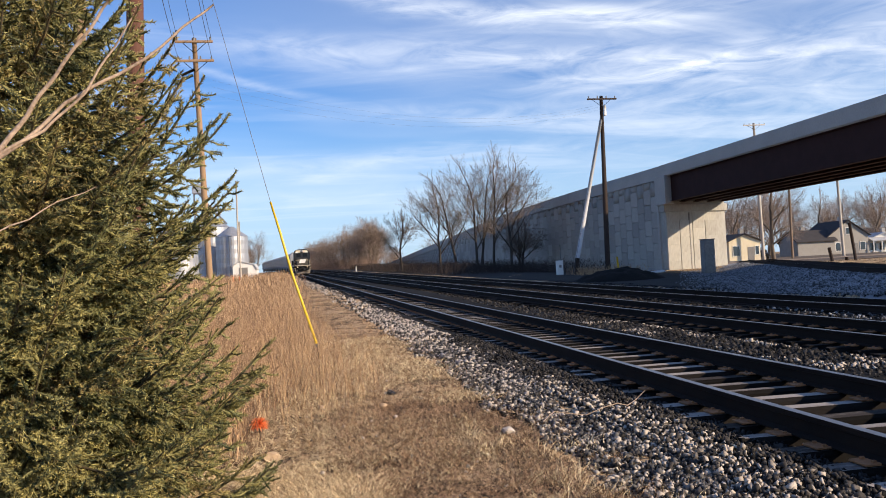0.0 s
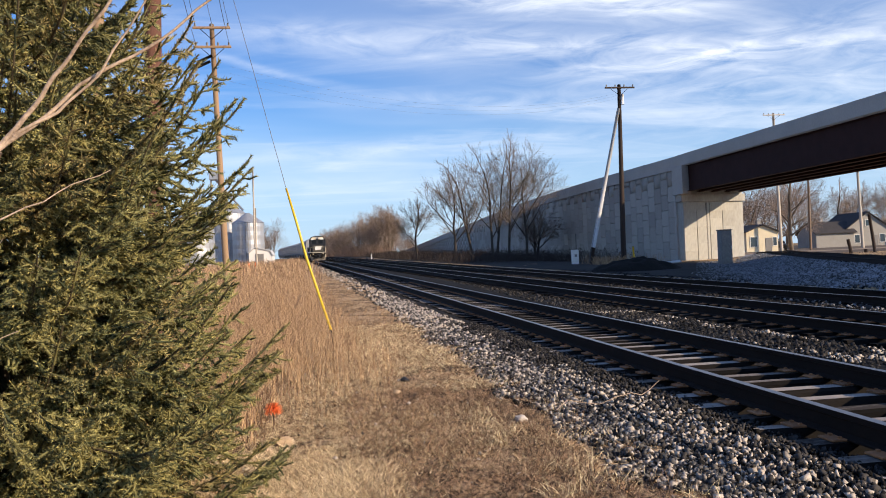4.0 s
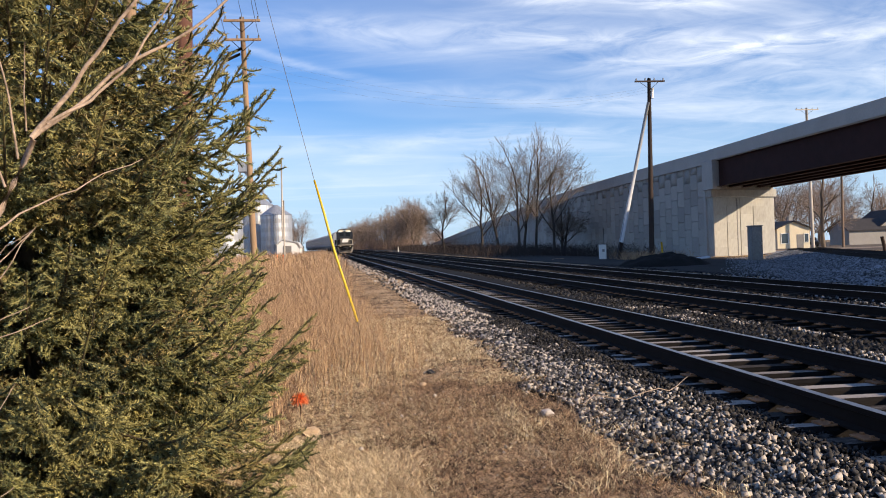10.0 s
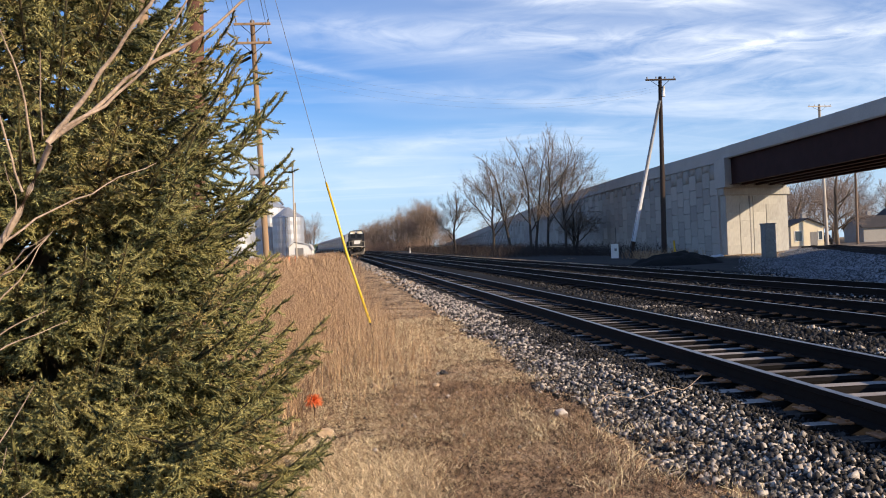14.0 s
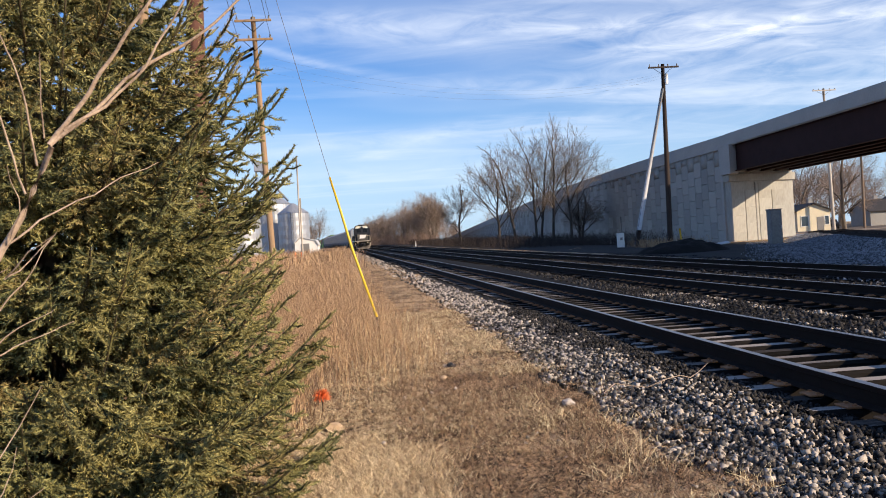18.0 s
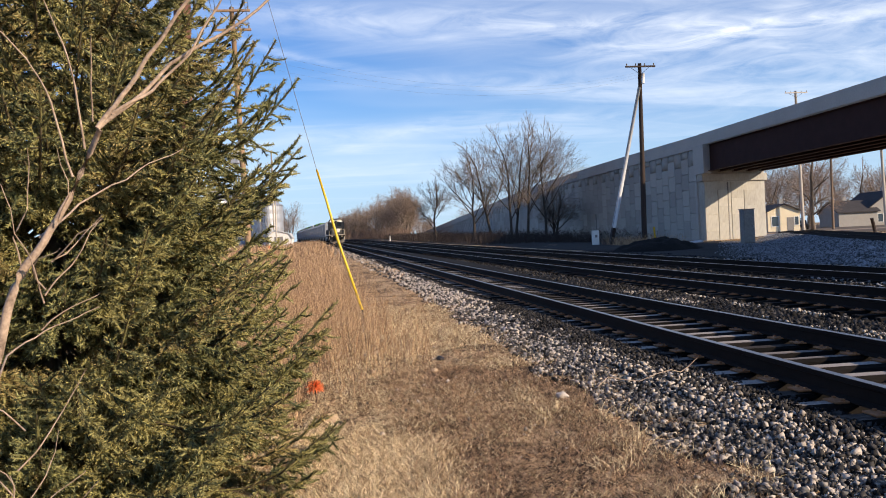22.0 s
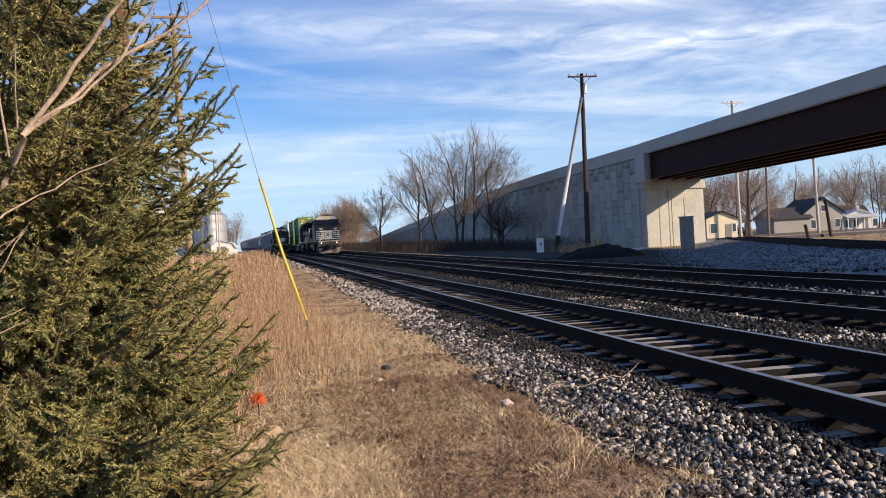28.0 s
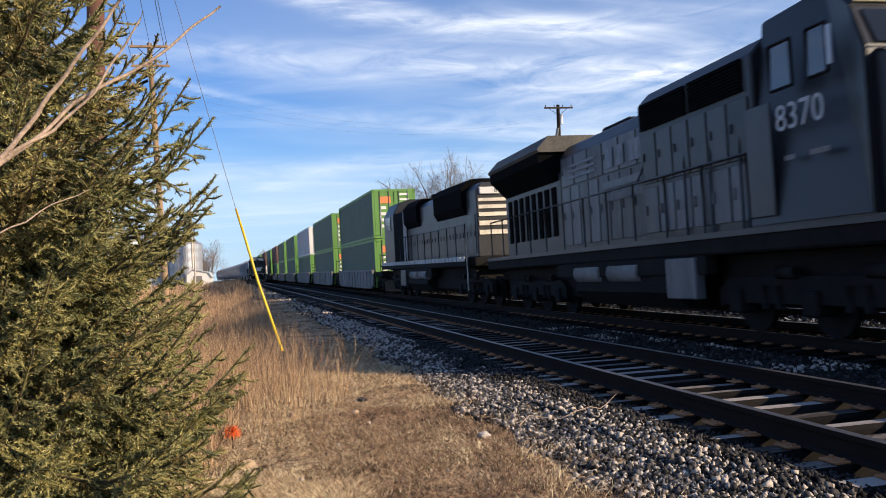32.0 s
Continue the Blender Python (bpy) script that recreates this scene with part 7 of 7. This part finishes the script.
# ---- bare trees ----
def bare_tree_mesh(seed, height, spread_, levels=5, trunk=0.16, lean=(0, 0), stems=1, first=0.28, lift=0.012):
    rng = np.random.default_rng(seed)
    TV, TF, V, F = [], [], [], []

    def grow(p, d, length, r, level):
        n = 4 if level < 2 else 3 if level < 4 else 2
        pts = [np.array(p)]
        cur = np.array(d, dtype=float)
        for k in range(n):
            cur = cur + rng.normal(size=3) * (0.07 + 0.03 * level) + np.array((0, 0, 0.05 if level == 0 else lift))
            cur /= np.linalg.norm(cur)
            pts.append(pts[-1] + cur * length / n)
        r1 = r * 0.62
        tgt = (TV, TF) if level < 2 else (V, F)
        tube_raw(*tgt, pts, [r + (r1 - r) * k / n for k in range(n + 1)], 6 if level < 2 else 3)
        if level >= levels:
            return
        kids = {0: 6, 1: 5, 2: 4, 3: 4, 4: 3}.get(level, 3)
        for k in range(kids):
            g = (first if level == 0 else 0.25) + (0.98 - (first if level == 0 else 0.25)) * (k + rng.uniform(0.2, 0.8)) / kids
            q = g * n
            k0 = min(int(q), n - 1)
            base = pts[k0] + (pts[k0 + 1] - pts[k0]) * (q - k0)
            ax = pts[k0 + 1] - pts[k0]
            ax = ax / np.linalg.norm(ax)
            side = np.cross(ax, rng.normal(size=3))
            side /= np.linalg.norm(side) + 1e-9
            ang = rng.uniform(0.45, 0.85) * spread_
            nd = ax * math.cos(ang) + side * math.sin(ang)
            grow(base, nd, length * rng.uniform(0.45, 0.66), max(0.007, r * (1 - 0.5 * g) * 0.55), level + 1)
        grow(pts[-1], cur, length * 0.55, r1, level + 1)

    for s in range(stems):
        a = s * 2.4 + seed
        off = 0.25 * (stems > 1)
        d0 = np.array((lean[0] + 0.16 * math.cos(a) * (stems > 1), lean[1] + 0.16 * math.sin(a) * (stems > 1), 1.0))
        grow((off * math.cos(a), off * math.sin(a), -0.2), d0 / np.linalg.norm(d0), height * 0.52, trunk, 0)
    return TV, TF, V, F


def bare_tree(at, seed, height, label, group, spread_=1.0, trunk=0.16, lean=(0, 0), stems=1, levels=5, name="bare_tree", bark="bark", twig="twig", first=0.28, lift=0.012):
    root = empty(name, at, label, "tree", group)
    TV, TF, V, F = bare_tree_mesh(seed, height, spread_, levels, trunk, lean, stems, first, lift)
    mesh_np("trunk", TV, TF, M[bark], root, smooth=True)
    mesh_np("crown", V, F, M[twig], root, "fine leafless twigs")
    return root


# trees by the wall, coloured as standing in its shade
for x, y, h, sd, lean, st in ((12.6, 114, 9.6, 61, (0, 0), 1), (15.8, 100, 12.0, 3, (-0.10, 0), 1), (18.2, 100, 13.8, 8, (-0.07, 0), 1),
                              (20.7, 100, 15.6, 12, (-0.03, 0), 1), (21.5, 101, 15.6, 21, (0.01, 0), 1), (22.7, 100, 16.3, 33, (0.02, 0), 1), (24.9, 99, 15.8, 35, (0.07, 0), 1),
                              (27.2, 104, 7.5, 36, (0.03, 0), 2)):
    bare_tree((x, y, ground_z(x, y)), sd, h * 0.93, "tall leafless tree in front of the grey wall", "bare trees by the wall", 0.98, 0.19, lean, st, bark="shadebark", twig="shadetwig", first=0.36, lift=0.05)
# street trees
big = bare_tree((64.8, 106, ground_z(64.8, 106)), 41, 13, "large spreading leafless yard tree", "bare street trees", 1.15, 0.30, levels=5)
for x, y, rz, sc in ((72, 122, 33, 0.85), (101, 133, 77, 0.9), (109, 142, 200, 1.0), (68, 132, 250, 0.95), (92, 136, 10, 1.05), (118, 128, 120, 0.8), (77, 140, 60, 1.0), (88, 146, 140, 1.05), (98, 140, 220, 0.95), (106, 150, 20, 1.1), (70, 150, 300, 1.0), (56, 128, 100, 0.9), (116, 138, 80, 1.0), (126, 150, 170, 1.1)):
    t = copy_thing(big, pose(x, y, ground_z(x, y), 0, 0, rz))
    t.scale = (sc * 0.85, sc * 0.85, sc * 0.85)
# far wood beside the line
wood = [bare_tree((0, 0, -60), sd, 13.0, "leafless tree of the line-side wood", "line-side wood", 0.95, 0.13, (0, 0), 2, 4, "wood_tree") for sd in (51, 52, 53)]
rw = random.Random(4)


def wood_edge(y):
    """The wood's edge towards the line."""
    return max(track_x(3, y) + 5.0, 15.5 - 0.16 * (y - 215), -0.0076 * y)


k = 0
for i in range(96):
    y = 215 + 205 * rw.random() ** 1.25
    lo = wood_edge(y)
    x = min(lo + rw.uniform(0, 13), max(lo, 0.076 * y))
    hgt = rw.uniform(0.85, 1.08) * (1 - 0.25 * (y - 215) / 205)
    if i >= 94:
        x, y = rw.uniform(34, 38), rw.uniform(226, 236)
    elif i >= 84:
        y = rw.uniform(290, 340)
        x = y * rw.uniform(0.080, 0.104)
        hgt = rw.uniform(0.6, 0.78)
    m = pose(x, y, ground_z(x, y), 0, 0, rw.uniform(0, 360))
    if k < 3:
        t = wood[k]
        t.matrix_basis = m
    else:
        t = copy_thing(wood[k % 3], m)
    t.scale = (hgt, hgt, hgt)
    k += 1
for i in range(26):
    y = rw.uniform(220, 420)
    x = rw.uniform(-60, -0.062 * y)
    t = copy_thing(wood[k % 3], pose(x, y, ground_z(x, y), 0, 0, rw.uniform(0, 360)))
    t.scale = (1.1, 1.1, 0.95)
    k += 1
for i in range(46):
    x, y = rw.uniform(60, 190), rw.uniform(142, 215)
    t = copy_thing(wood[k % 3], pose(x, y, ground_z(x, y), 0, 0, rw.uniform(0, 360)))
    t.scale = (1.25, 1.25, 1.15)
    k += 1


# ---- brush, weeds, grass ----
def stalks(name, region, count, hlo, hhi, material, label, seed, lean=0.25, width=0.004, forks=2, curl=0.2, slim=False):
    """Thin upright dry stalks with side twigs as slim blades."""
    rng = np.random.default_rng(seed)
    x, y = region(rng, count)
    z = np.array([ground_z(a, b) for a, b in zip(x, y)])
    P = np.stack([x, y, z - 0.02], 1)
    n = len(P)
    h = rng.uniform(hlo, hhi, (n, 1))
    d = np.concatenate([rng.normal(0, lean, (n, 2)), np.ones((n, 1))], 1)
    d /= np.linalg.norm(d, axis=1, keepdims=True)
    Vs, Fs, c = [], [], 0

    def blades(P, d, h, w):
        nonlocal c
        m = len(P)
        side = np.cross(d, rng.normal(size=(m, 3)))
        side /= np.linalg.norm(side, axis=1, keepdims=True) + 1e-9
        bend = rng.normal(0, curl, (m, 3)) * h
        mid = P + d * h * 0.55 + bend * 0.25
        tip = P + d * h + bend * np.array((1, 1, 0.3))
        if slim:
            Vs.append(np.stack([P - side * w, P + side * w, tip], 1).reshape(-1, 3))
            Fs.append(c + np.arange(3 * m).reshape(-1, 3))
            c += 3 * m
            return mid, tip
        V = np.stack([P - side * w, P + side * w, mid + side * w * 0.8, mid - side * w * 0.8, tip + side * w * 0.25, tip - side * w * 0.25], 1).reshape(-1, 3)
        base = c + 6 * np.arange(m)[:, None]
        Fs.append(np.concatenate([base + np.array((0, 1, 2, 3)), base + np.array((3, 2, 4, 5))]))
        Vs.append(V)
        c += 6 * m
        return mid, tip

    mid, tip = blades(P, d, h, width)
    for k in range(forks):
        f = rng.uniform(0.35, 0.95, (n, 1))
        q = P + (tip - P) * f
        dd = d + rng.normal(0, 0.55, (n, 3))
        dd[:, 2] = np.abs(dd[:, 2])
        dd /= np.linalg.norm(dd, axis=1, keepdims=True)
        blades(q, dd, h * rng.uniform(0.12, 0.35, (n, 1)), width * 0.6)
    ob = mesh_np(name, np.concatenate(Vs), np.concatenate(Fs), material)
    return tagged(ob, label, "plants", kind="stuff")


def patch(x0, x1, y0, y1, keep=None, power=1.0):
    def pick(rng, count):
        x = rng.uniform(x0, x1, count)
        y = y0 + (y1 - y0) * rng.uniform(0, 1, count) ** power
        if keep is not None:
            ok = np.array([keep(a, b) for a, b in zip(x, y)])
            x, y = x[ok], y[ok]
        return x, y
    return pick


def weed_edge(y):
    """The right-hand limit of the tall weeds."""
    return 0.0 + 0.40 * math.exp(-((y - 8.6) / 1.8) ** 2) + 0.25 * noise.noise((y * 0.7, 0, 0)) - 0.02 * max(0, y - 14) - 0.049 * max(0, y - 26)


def in_turf(x, y):
    u = x - (track_x(1, y) - SPACE[1])
    return u < 1.95 + 0.35 * noise.noise((y * 0.9, 3, 0)) + 0.12 * noise.noise((y * 4, 3, 0))


stalks("tall_weeds", patch(-3.5, 1.3, 4.8, 16, lambda x, y: x < weed_edge(y) - 2.0 * random.random() ** 1.3 + 0.45 and y > 5.2 + 0.6 * noise.noise((x * 2, 0, 4)) + 2.4 * random.random()), 15000, 0.18, 0.90, M["weed"],
       "tall dry reddish-brown weeds", 1, 0.16, 0.0019, 4, 0.16)
stalks("tall_weeds", patch(-12, 0.6, 16, 48, lambda x, y: x < weed_edge(y), 1.3), 20000, 0.35, 1.0, M["weed"], "tall dry reddish-brown weeds", 2, 0.16, 0.0038, 3, 0.14)
stalks("tall_weeds", patch(-3.2, -0.75, 4.9, 7, None), 1400, 0.25, 0.6, M["weed"], "dry weeds beside the spruce", 3, 0.2, 0.003, 2, 0.15)
def pale_turf(x, y):
    return in_turf(x, y) and noise.noise((x * 0.8, y * 0.8, 7.7)) + 0.5 * noise.noise((x * 3.1, y * 3.1, 2.2)) + 0.35 * noise.noise((x * 9, y * 9, 4.2)) - 0.38 * x + (0.35 if y > 8 else 0.0) > -0.36 - 0.5 * random.random() ** 2


stalks("dry_grass", patch(-2.4, 2.5, 1.2, 7.5, pale_turf), 330000, 0.026, 0.072, M["grass"], "short matted straw-coloured grass", 4, 1.5, 0.0024, 0, 0.6, True)
stalks("dry_grass", patch(-2.6, 2.6, 7.5, 16, pale_turf), 130000, 0.04, 0.11, M["grass"], "short matted straw-coloured grass", 5, 1.4, 0.0038, 0, 0.6, True)
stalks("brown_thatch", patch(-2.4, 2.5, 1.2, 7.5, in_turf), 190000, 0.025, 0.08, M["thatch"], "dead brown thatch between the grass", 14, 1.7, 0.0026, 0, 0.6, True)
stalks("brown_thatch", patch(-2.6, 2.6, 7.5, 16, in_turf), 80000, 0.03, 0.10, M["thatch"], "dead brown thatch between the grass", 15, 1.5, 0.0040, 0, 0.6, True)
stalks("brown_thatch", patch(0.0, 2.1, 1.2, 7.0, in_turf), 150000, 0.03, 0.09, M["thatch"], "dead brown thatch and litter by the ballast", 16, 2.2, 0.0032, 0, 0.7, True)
stalks("pale_litter", patch(-0.2, 2.35, 1.2, 11.0, lambda x, y: in_turf(x - 0.25, y) and noise.noise((x * 3.0, y * 3.0, 6.0)) > -0.12), 110000, 0.02, 0.07, M["straw"], "scraps of pale straw lying on brown thatch", 18, 2.4, 0.0024, 0, 0.6, True)
stalks("dry_grass", patch(-9, 2.6, 16, 70, in_turf, 1.6), 40000, 0.03, 0.10, M["weed"], "short brown-tinged dry grass", 6, 0.9, 0.006, 0, 0.4)
stalks("straw_heap", patch(-1.1, 0.25, 2.0, 4.6, lambda x, y: noise.noise((x * 1.6, y * 1.6, 9.0)) > 0.9 * x - 0.05 + 0.9 * max(0, y - 3.5) - 0.75 * random.random()), 90000, 0.03, 0.085, M["straw"], "pale heaped straw beside the spruce", 17, 1.1, 0.0026, 0, 0.7, True)
stalks("grass_tufts", patch(1.0, 2.4, 1.5, 7.0, lambda x, y: in_turf(x, y) and noise.noise((x * 2.3, y * 2.3, 1.0)) > 0.12), 7000, 0.04, 0.14, M["grass"], "thin wispy tufts at the ballast edge", 7, 0.5, 0.0018, 1, 0.35)
stalks("wall_brush", patch(10, 31, 76, 220, lambda x, y: x > track_x(3, y) + 2.8 and x < wall_x(y) - 0.5), 19000, 0.3, 1.6, M["shadebrush"], "leafless brush along the wall foot, wall shade put into its colour", 8, 0.3, 0.014, 3, 0.25)
stalks("wall_brush", patch(19.0, 24, 54, 59), 700, 0.3, 0.8, M["weed"], "dry grass round the pole foot", 9, 0.3, 0.012, 2, 0.3)
stalks("wood_brush", patch(-12, 34, 205, 400, lambda x, y: max(track_x(3, y) + 4.5, wood_edge(y) - 4) < x < min(wood_edge(y) + 16, 0.08 * y)), 18000, 1.0, 4.2, M["shrub"], "brown leafless thicket of the line-side wood", 10, 0.35, 0.03, 4, 0.35)
stalks("tall_weeds", patch(-40, 0, 48, 140, lambda x, y: x < track_x(1, y) - 3.4), 16000, 0.4, 1.2, M["weed"], "dry brown weeds reaching back beside the line", 12, 0.2, 0.02, 2, 0.2)
stalks("matted_stems", patch(-2.6, 2.3, 1.2, 14, in_turf), 7000, 0.04, 0.16, M["weed"], "flattened brown dead stems in the grass", 13, 2.2, 0.0016, 1, 0.4)


# ---- loose stone ----
def stones(name, region, count, lo, hi, material, label, seed, lift=0.0):
    rng = np.random.default_rng(seed)
    x, y = region(rng, count)
    n = len(x)
    z = np.array([ground_z(a, b) for a, b in zip(x, y)])
    u = np.array([a - (track_x(1, b) - SPACE[1]) for a, b in zip(x, y)])
    bed = np.interp(u, [1.8, 2.0, 2.5, 2.95, 3.35, 3.6, 5.2, 5.6, 6.2, 7.0, 7.5, 10.0, 10.4, 11.2, 14.2, 14.9, 15.2], [0.2, 0.33, 0.36, 0.35, 0.29, 0.25, 0.25, 0.29, 0.345, 0.345, 0.28, 0.28, 0.33, 0.33, 0.31, 0.30, 0.15]) + np.array([rise(b) for b in y])
    z = np.where((u > 1.9) & (u < 15.2), np.maximum(bed, z), z)
    cube = np.array([(-1, -1, -1), (1, -1, -1), (1, 1, -1), (-1, 1, -1), (-1, -1, 1), (1, -1, 1), (1, 1, 1), (-1, 1, 1)], dtype=float) * 0.5
    s = rng.uniform(lo, hi, (n, 1, 1)) * rng.uniform(0.45, 1.3, (n, 1, 3))
    pts = cube[None] * s * (1 + rng.uniform(-0.75, 0.30, (n, 8, 3)))
    q = rng.normal(size=(n, 4))
    q /= np.linalg.norm(q, axis=1, keepdims=True)
    w_, a, b, c = q.T
    R = np.stack([np.stack([1 - 2 * (b * b + c * c), 2 * (a * b - c * w_), 2 * (a * c + b * w_)], -1),
                  np.stack([2 * (a * b + c * w_), 1 - 2 * (a * a + c * c), 2 * (b * c - a * w_)], -1),
                  np.stack([2 * (a * c - b * w_), 2 * (b * c + a * w_), 1 - 2 * (a * a + b * b)], -1)], 1)
    pts = np.einsum("nij,nkj->nki", R, pts)
    pts += np.stack([x, y, z + lift + rng.uniform(0, 0.03, n)], 1)[:, None]
    quads = np.array([(0, 3, 2, 1), (4, 5, 6, 7), (0, 1, 5, 4), (1, 2, 6, 5), (2, 3, 7, 6), (3, 0, 4, 7)])
    F = (8 * np.arange(n)[:, None, None] + quads[None]).reshape(-1, 4)
    ob = mesh_np(name, pts.reshape(-1, 3), F, material)
    return tagged(ob, label, "gravel", kind="stuff")


def shoulder(x, y):
    u = x - (track_x(1, y) - SPACE[1])
    return 1.6 + 0.35 * noise.noise((y * 0.9, 3, 0)) < u < 2.72 + 0.25 * noise.noise((y * 1.1, 9, 0)) and random.random() < min(1, (u - 1.35) * 1.4) and noise.noise((x * 2.6, y * 1.7, 3.3)) + 0.5 * noise.noise((x * 7, y * 5, 1.3)) > -0.32 + 0.5 * random.random() - 0.25


stones("ballast_stones", patch(1.3, 3.6, 1.5, 9.5, shoulder), 22000, 0.014, 0.048, M["stone"], "loose pale grey ballast stones on the shoulder", 21)
stones("ballast_stones", patch(1.0, 3.6, 9.5, 26, shoulder), 15000, 0.03, 0.075, M["stone"], "loose pale grey ballast stones on the shoulder", 22)
stones("ballast_stones", patch(-6, 3.6, 26, 100, shoulder, 1.6), 9000, 0.06, 0.12, M["stone"], "loose pale grey ballast stones on the shoulder", 23)
stones("ballast_stones", patch(1.5, 3.2, 1.5, 14, shoulder), 22000, 0.014, 0.048, M["darkstone"], "dark stones among the pale ballast", 29)
# oily stones heaped here also darken the tie ends as rail shade would
stones("ballast_stones", patch(2.45, 3.45, 1.5, 15), 9000, 0.016, 0.045, M["oilstone"], "dark oily ballast heaped over the tie ends, in place of rail shade too", 30, 0.02)
stones("ballast_stones", patch(2.4, 3.1, 1.5, 8, lambda x, y: random.random() < 1.1 - 1.5 * (x - 2.4) - 0.08 * (y - 2)), 4200, 0.014, 0.048, M["stone"], "pale stones strewn towards the rail", 31, 0.03)
stones("ballast_stones", patch(3.4, 7.6, 1.5, 20), 20000, 0.022, 0.055, M["oilstone"], "dark oily ballast between the rails", 24, -0.02)
stones("ballast_stones", patch(6.0, 15.0, 8, 45), 13000, 0.05, 0.10, M["oilstone"], "dark oily ballast between the tracks", 25, -0.02)
stones("ballast_stones", patch(6.1, 7.2, 7, 17, lambda x, y: noise.noise((x, y * 0.5, 8)) + 0.1 * (14 - y) / 4 > 0.05), 2600, 0.018, 0.055, M["stone"], "pale stones between the tracks", 26)
stones("scattered_stones", patch(-0.5, 2.2, 1.5, 9), 200, 0.012, 0.032, M["stone"], "small stones scattered in the grass", 27, -0.01)


def bank_pick(rng, count):
    y = rng.uniform(12, 60, count)
    d = -1.0 - 3.9 * rng.uniform(0, 1, count) - 2.2 * rng.uniform(0, 1, count) ** 4
    return np.array([siding_x(b) for b in y]) + d, y


stones("gravel_stones", bank_pick, 26000, 0.03, 0.075, M["graystone"], "fresh blue-grey gravel on the bank", 28, 0.02)


def litter():
    """Single small things lying on the turf."""
    for i, (x, y, s, mname, lab, cat) in enumerate(((0.72, 7.7, 0.05, "black", "dark clod of earth in the grass", "clod"),
                                                    (0.55, 6.75, 0.045, "sand", "pale chip of stone in the grass", "stone chip"),
                                                    (-0.1, 7.0, 0.04, "sand", "pale chip of stone in the grass", "stone chip"),
                                                    (1.45, 4.9, 0.05, "stone", "grey stone lying in the grass", "stone"))):
        bm = bmesh.new()
        bmesh.ops.create_icosphere(bm, subdivisions=2, radius=s)
        for v in bm.verts:
            v.co *= 1 + 0.5 * noise.noise(v.co * 20 + Vector((i, 0, 0)))
            v.co.z *= 0.7
        ob = part(cat.replace(" ", "_"), bm, M[mname])
        ob.location = (x, y, ground_z(x, y) + s * 0.5)
        tagged(ob, lab, cat)
    bm = bmesh.new()
    pts = [(1.7 + 0.16 * i, 4.7 + 0.10 * i + 0.12 * math.sin(i), 0.52 + 0.04 * math.sin(i * 1.7)) for i in range(9)]
    tube(bm, pts, 0.004, 6)
    tagged(part("dead_vine", bm, M["branch"]), "dead reddish vine trailing over the ballast", "vine")


litter()

motions()
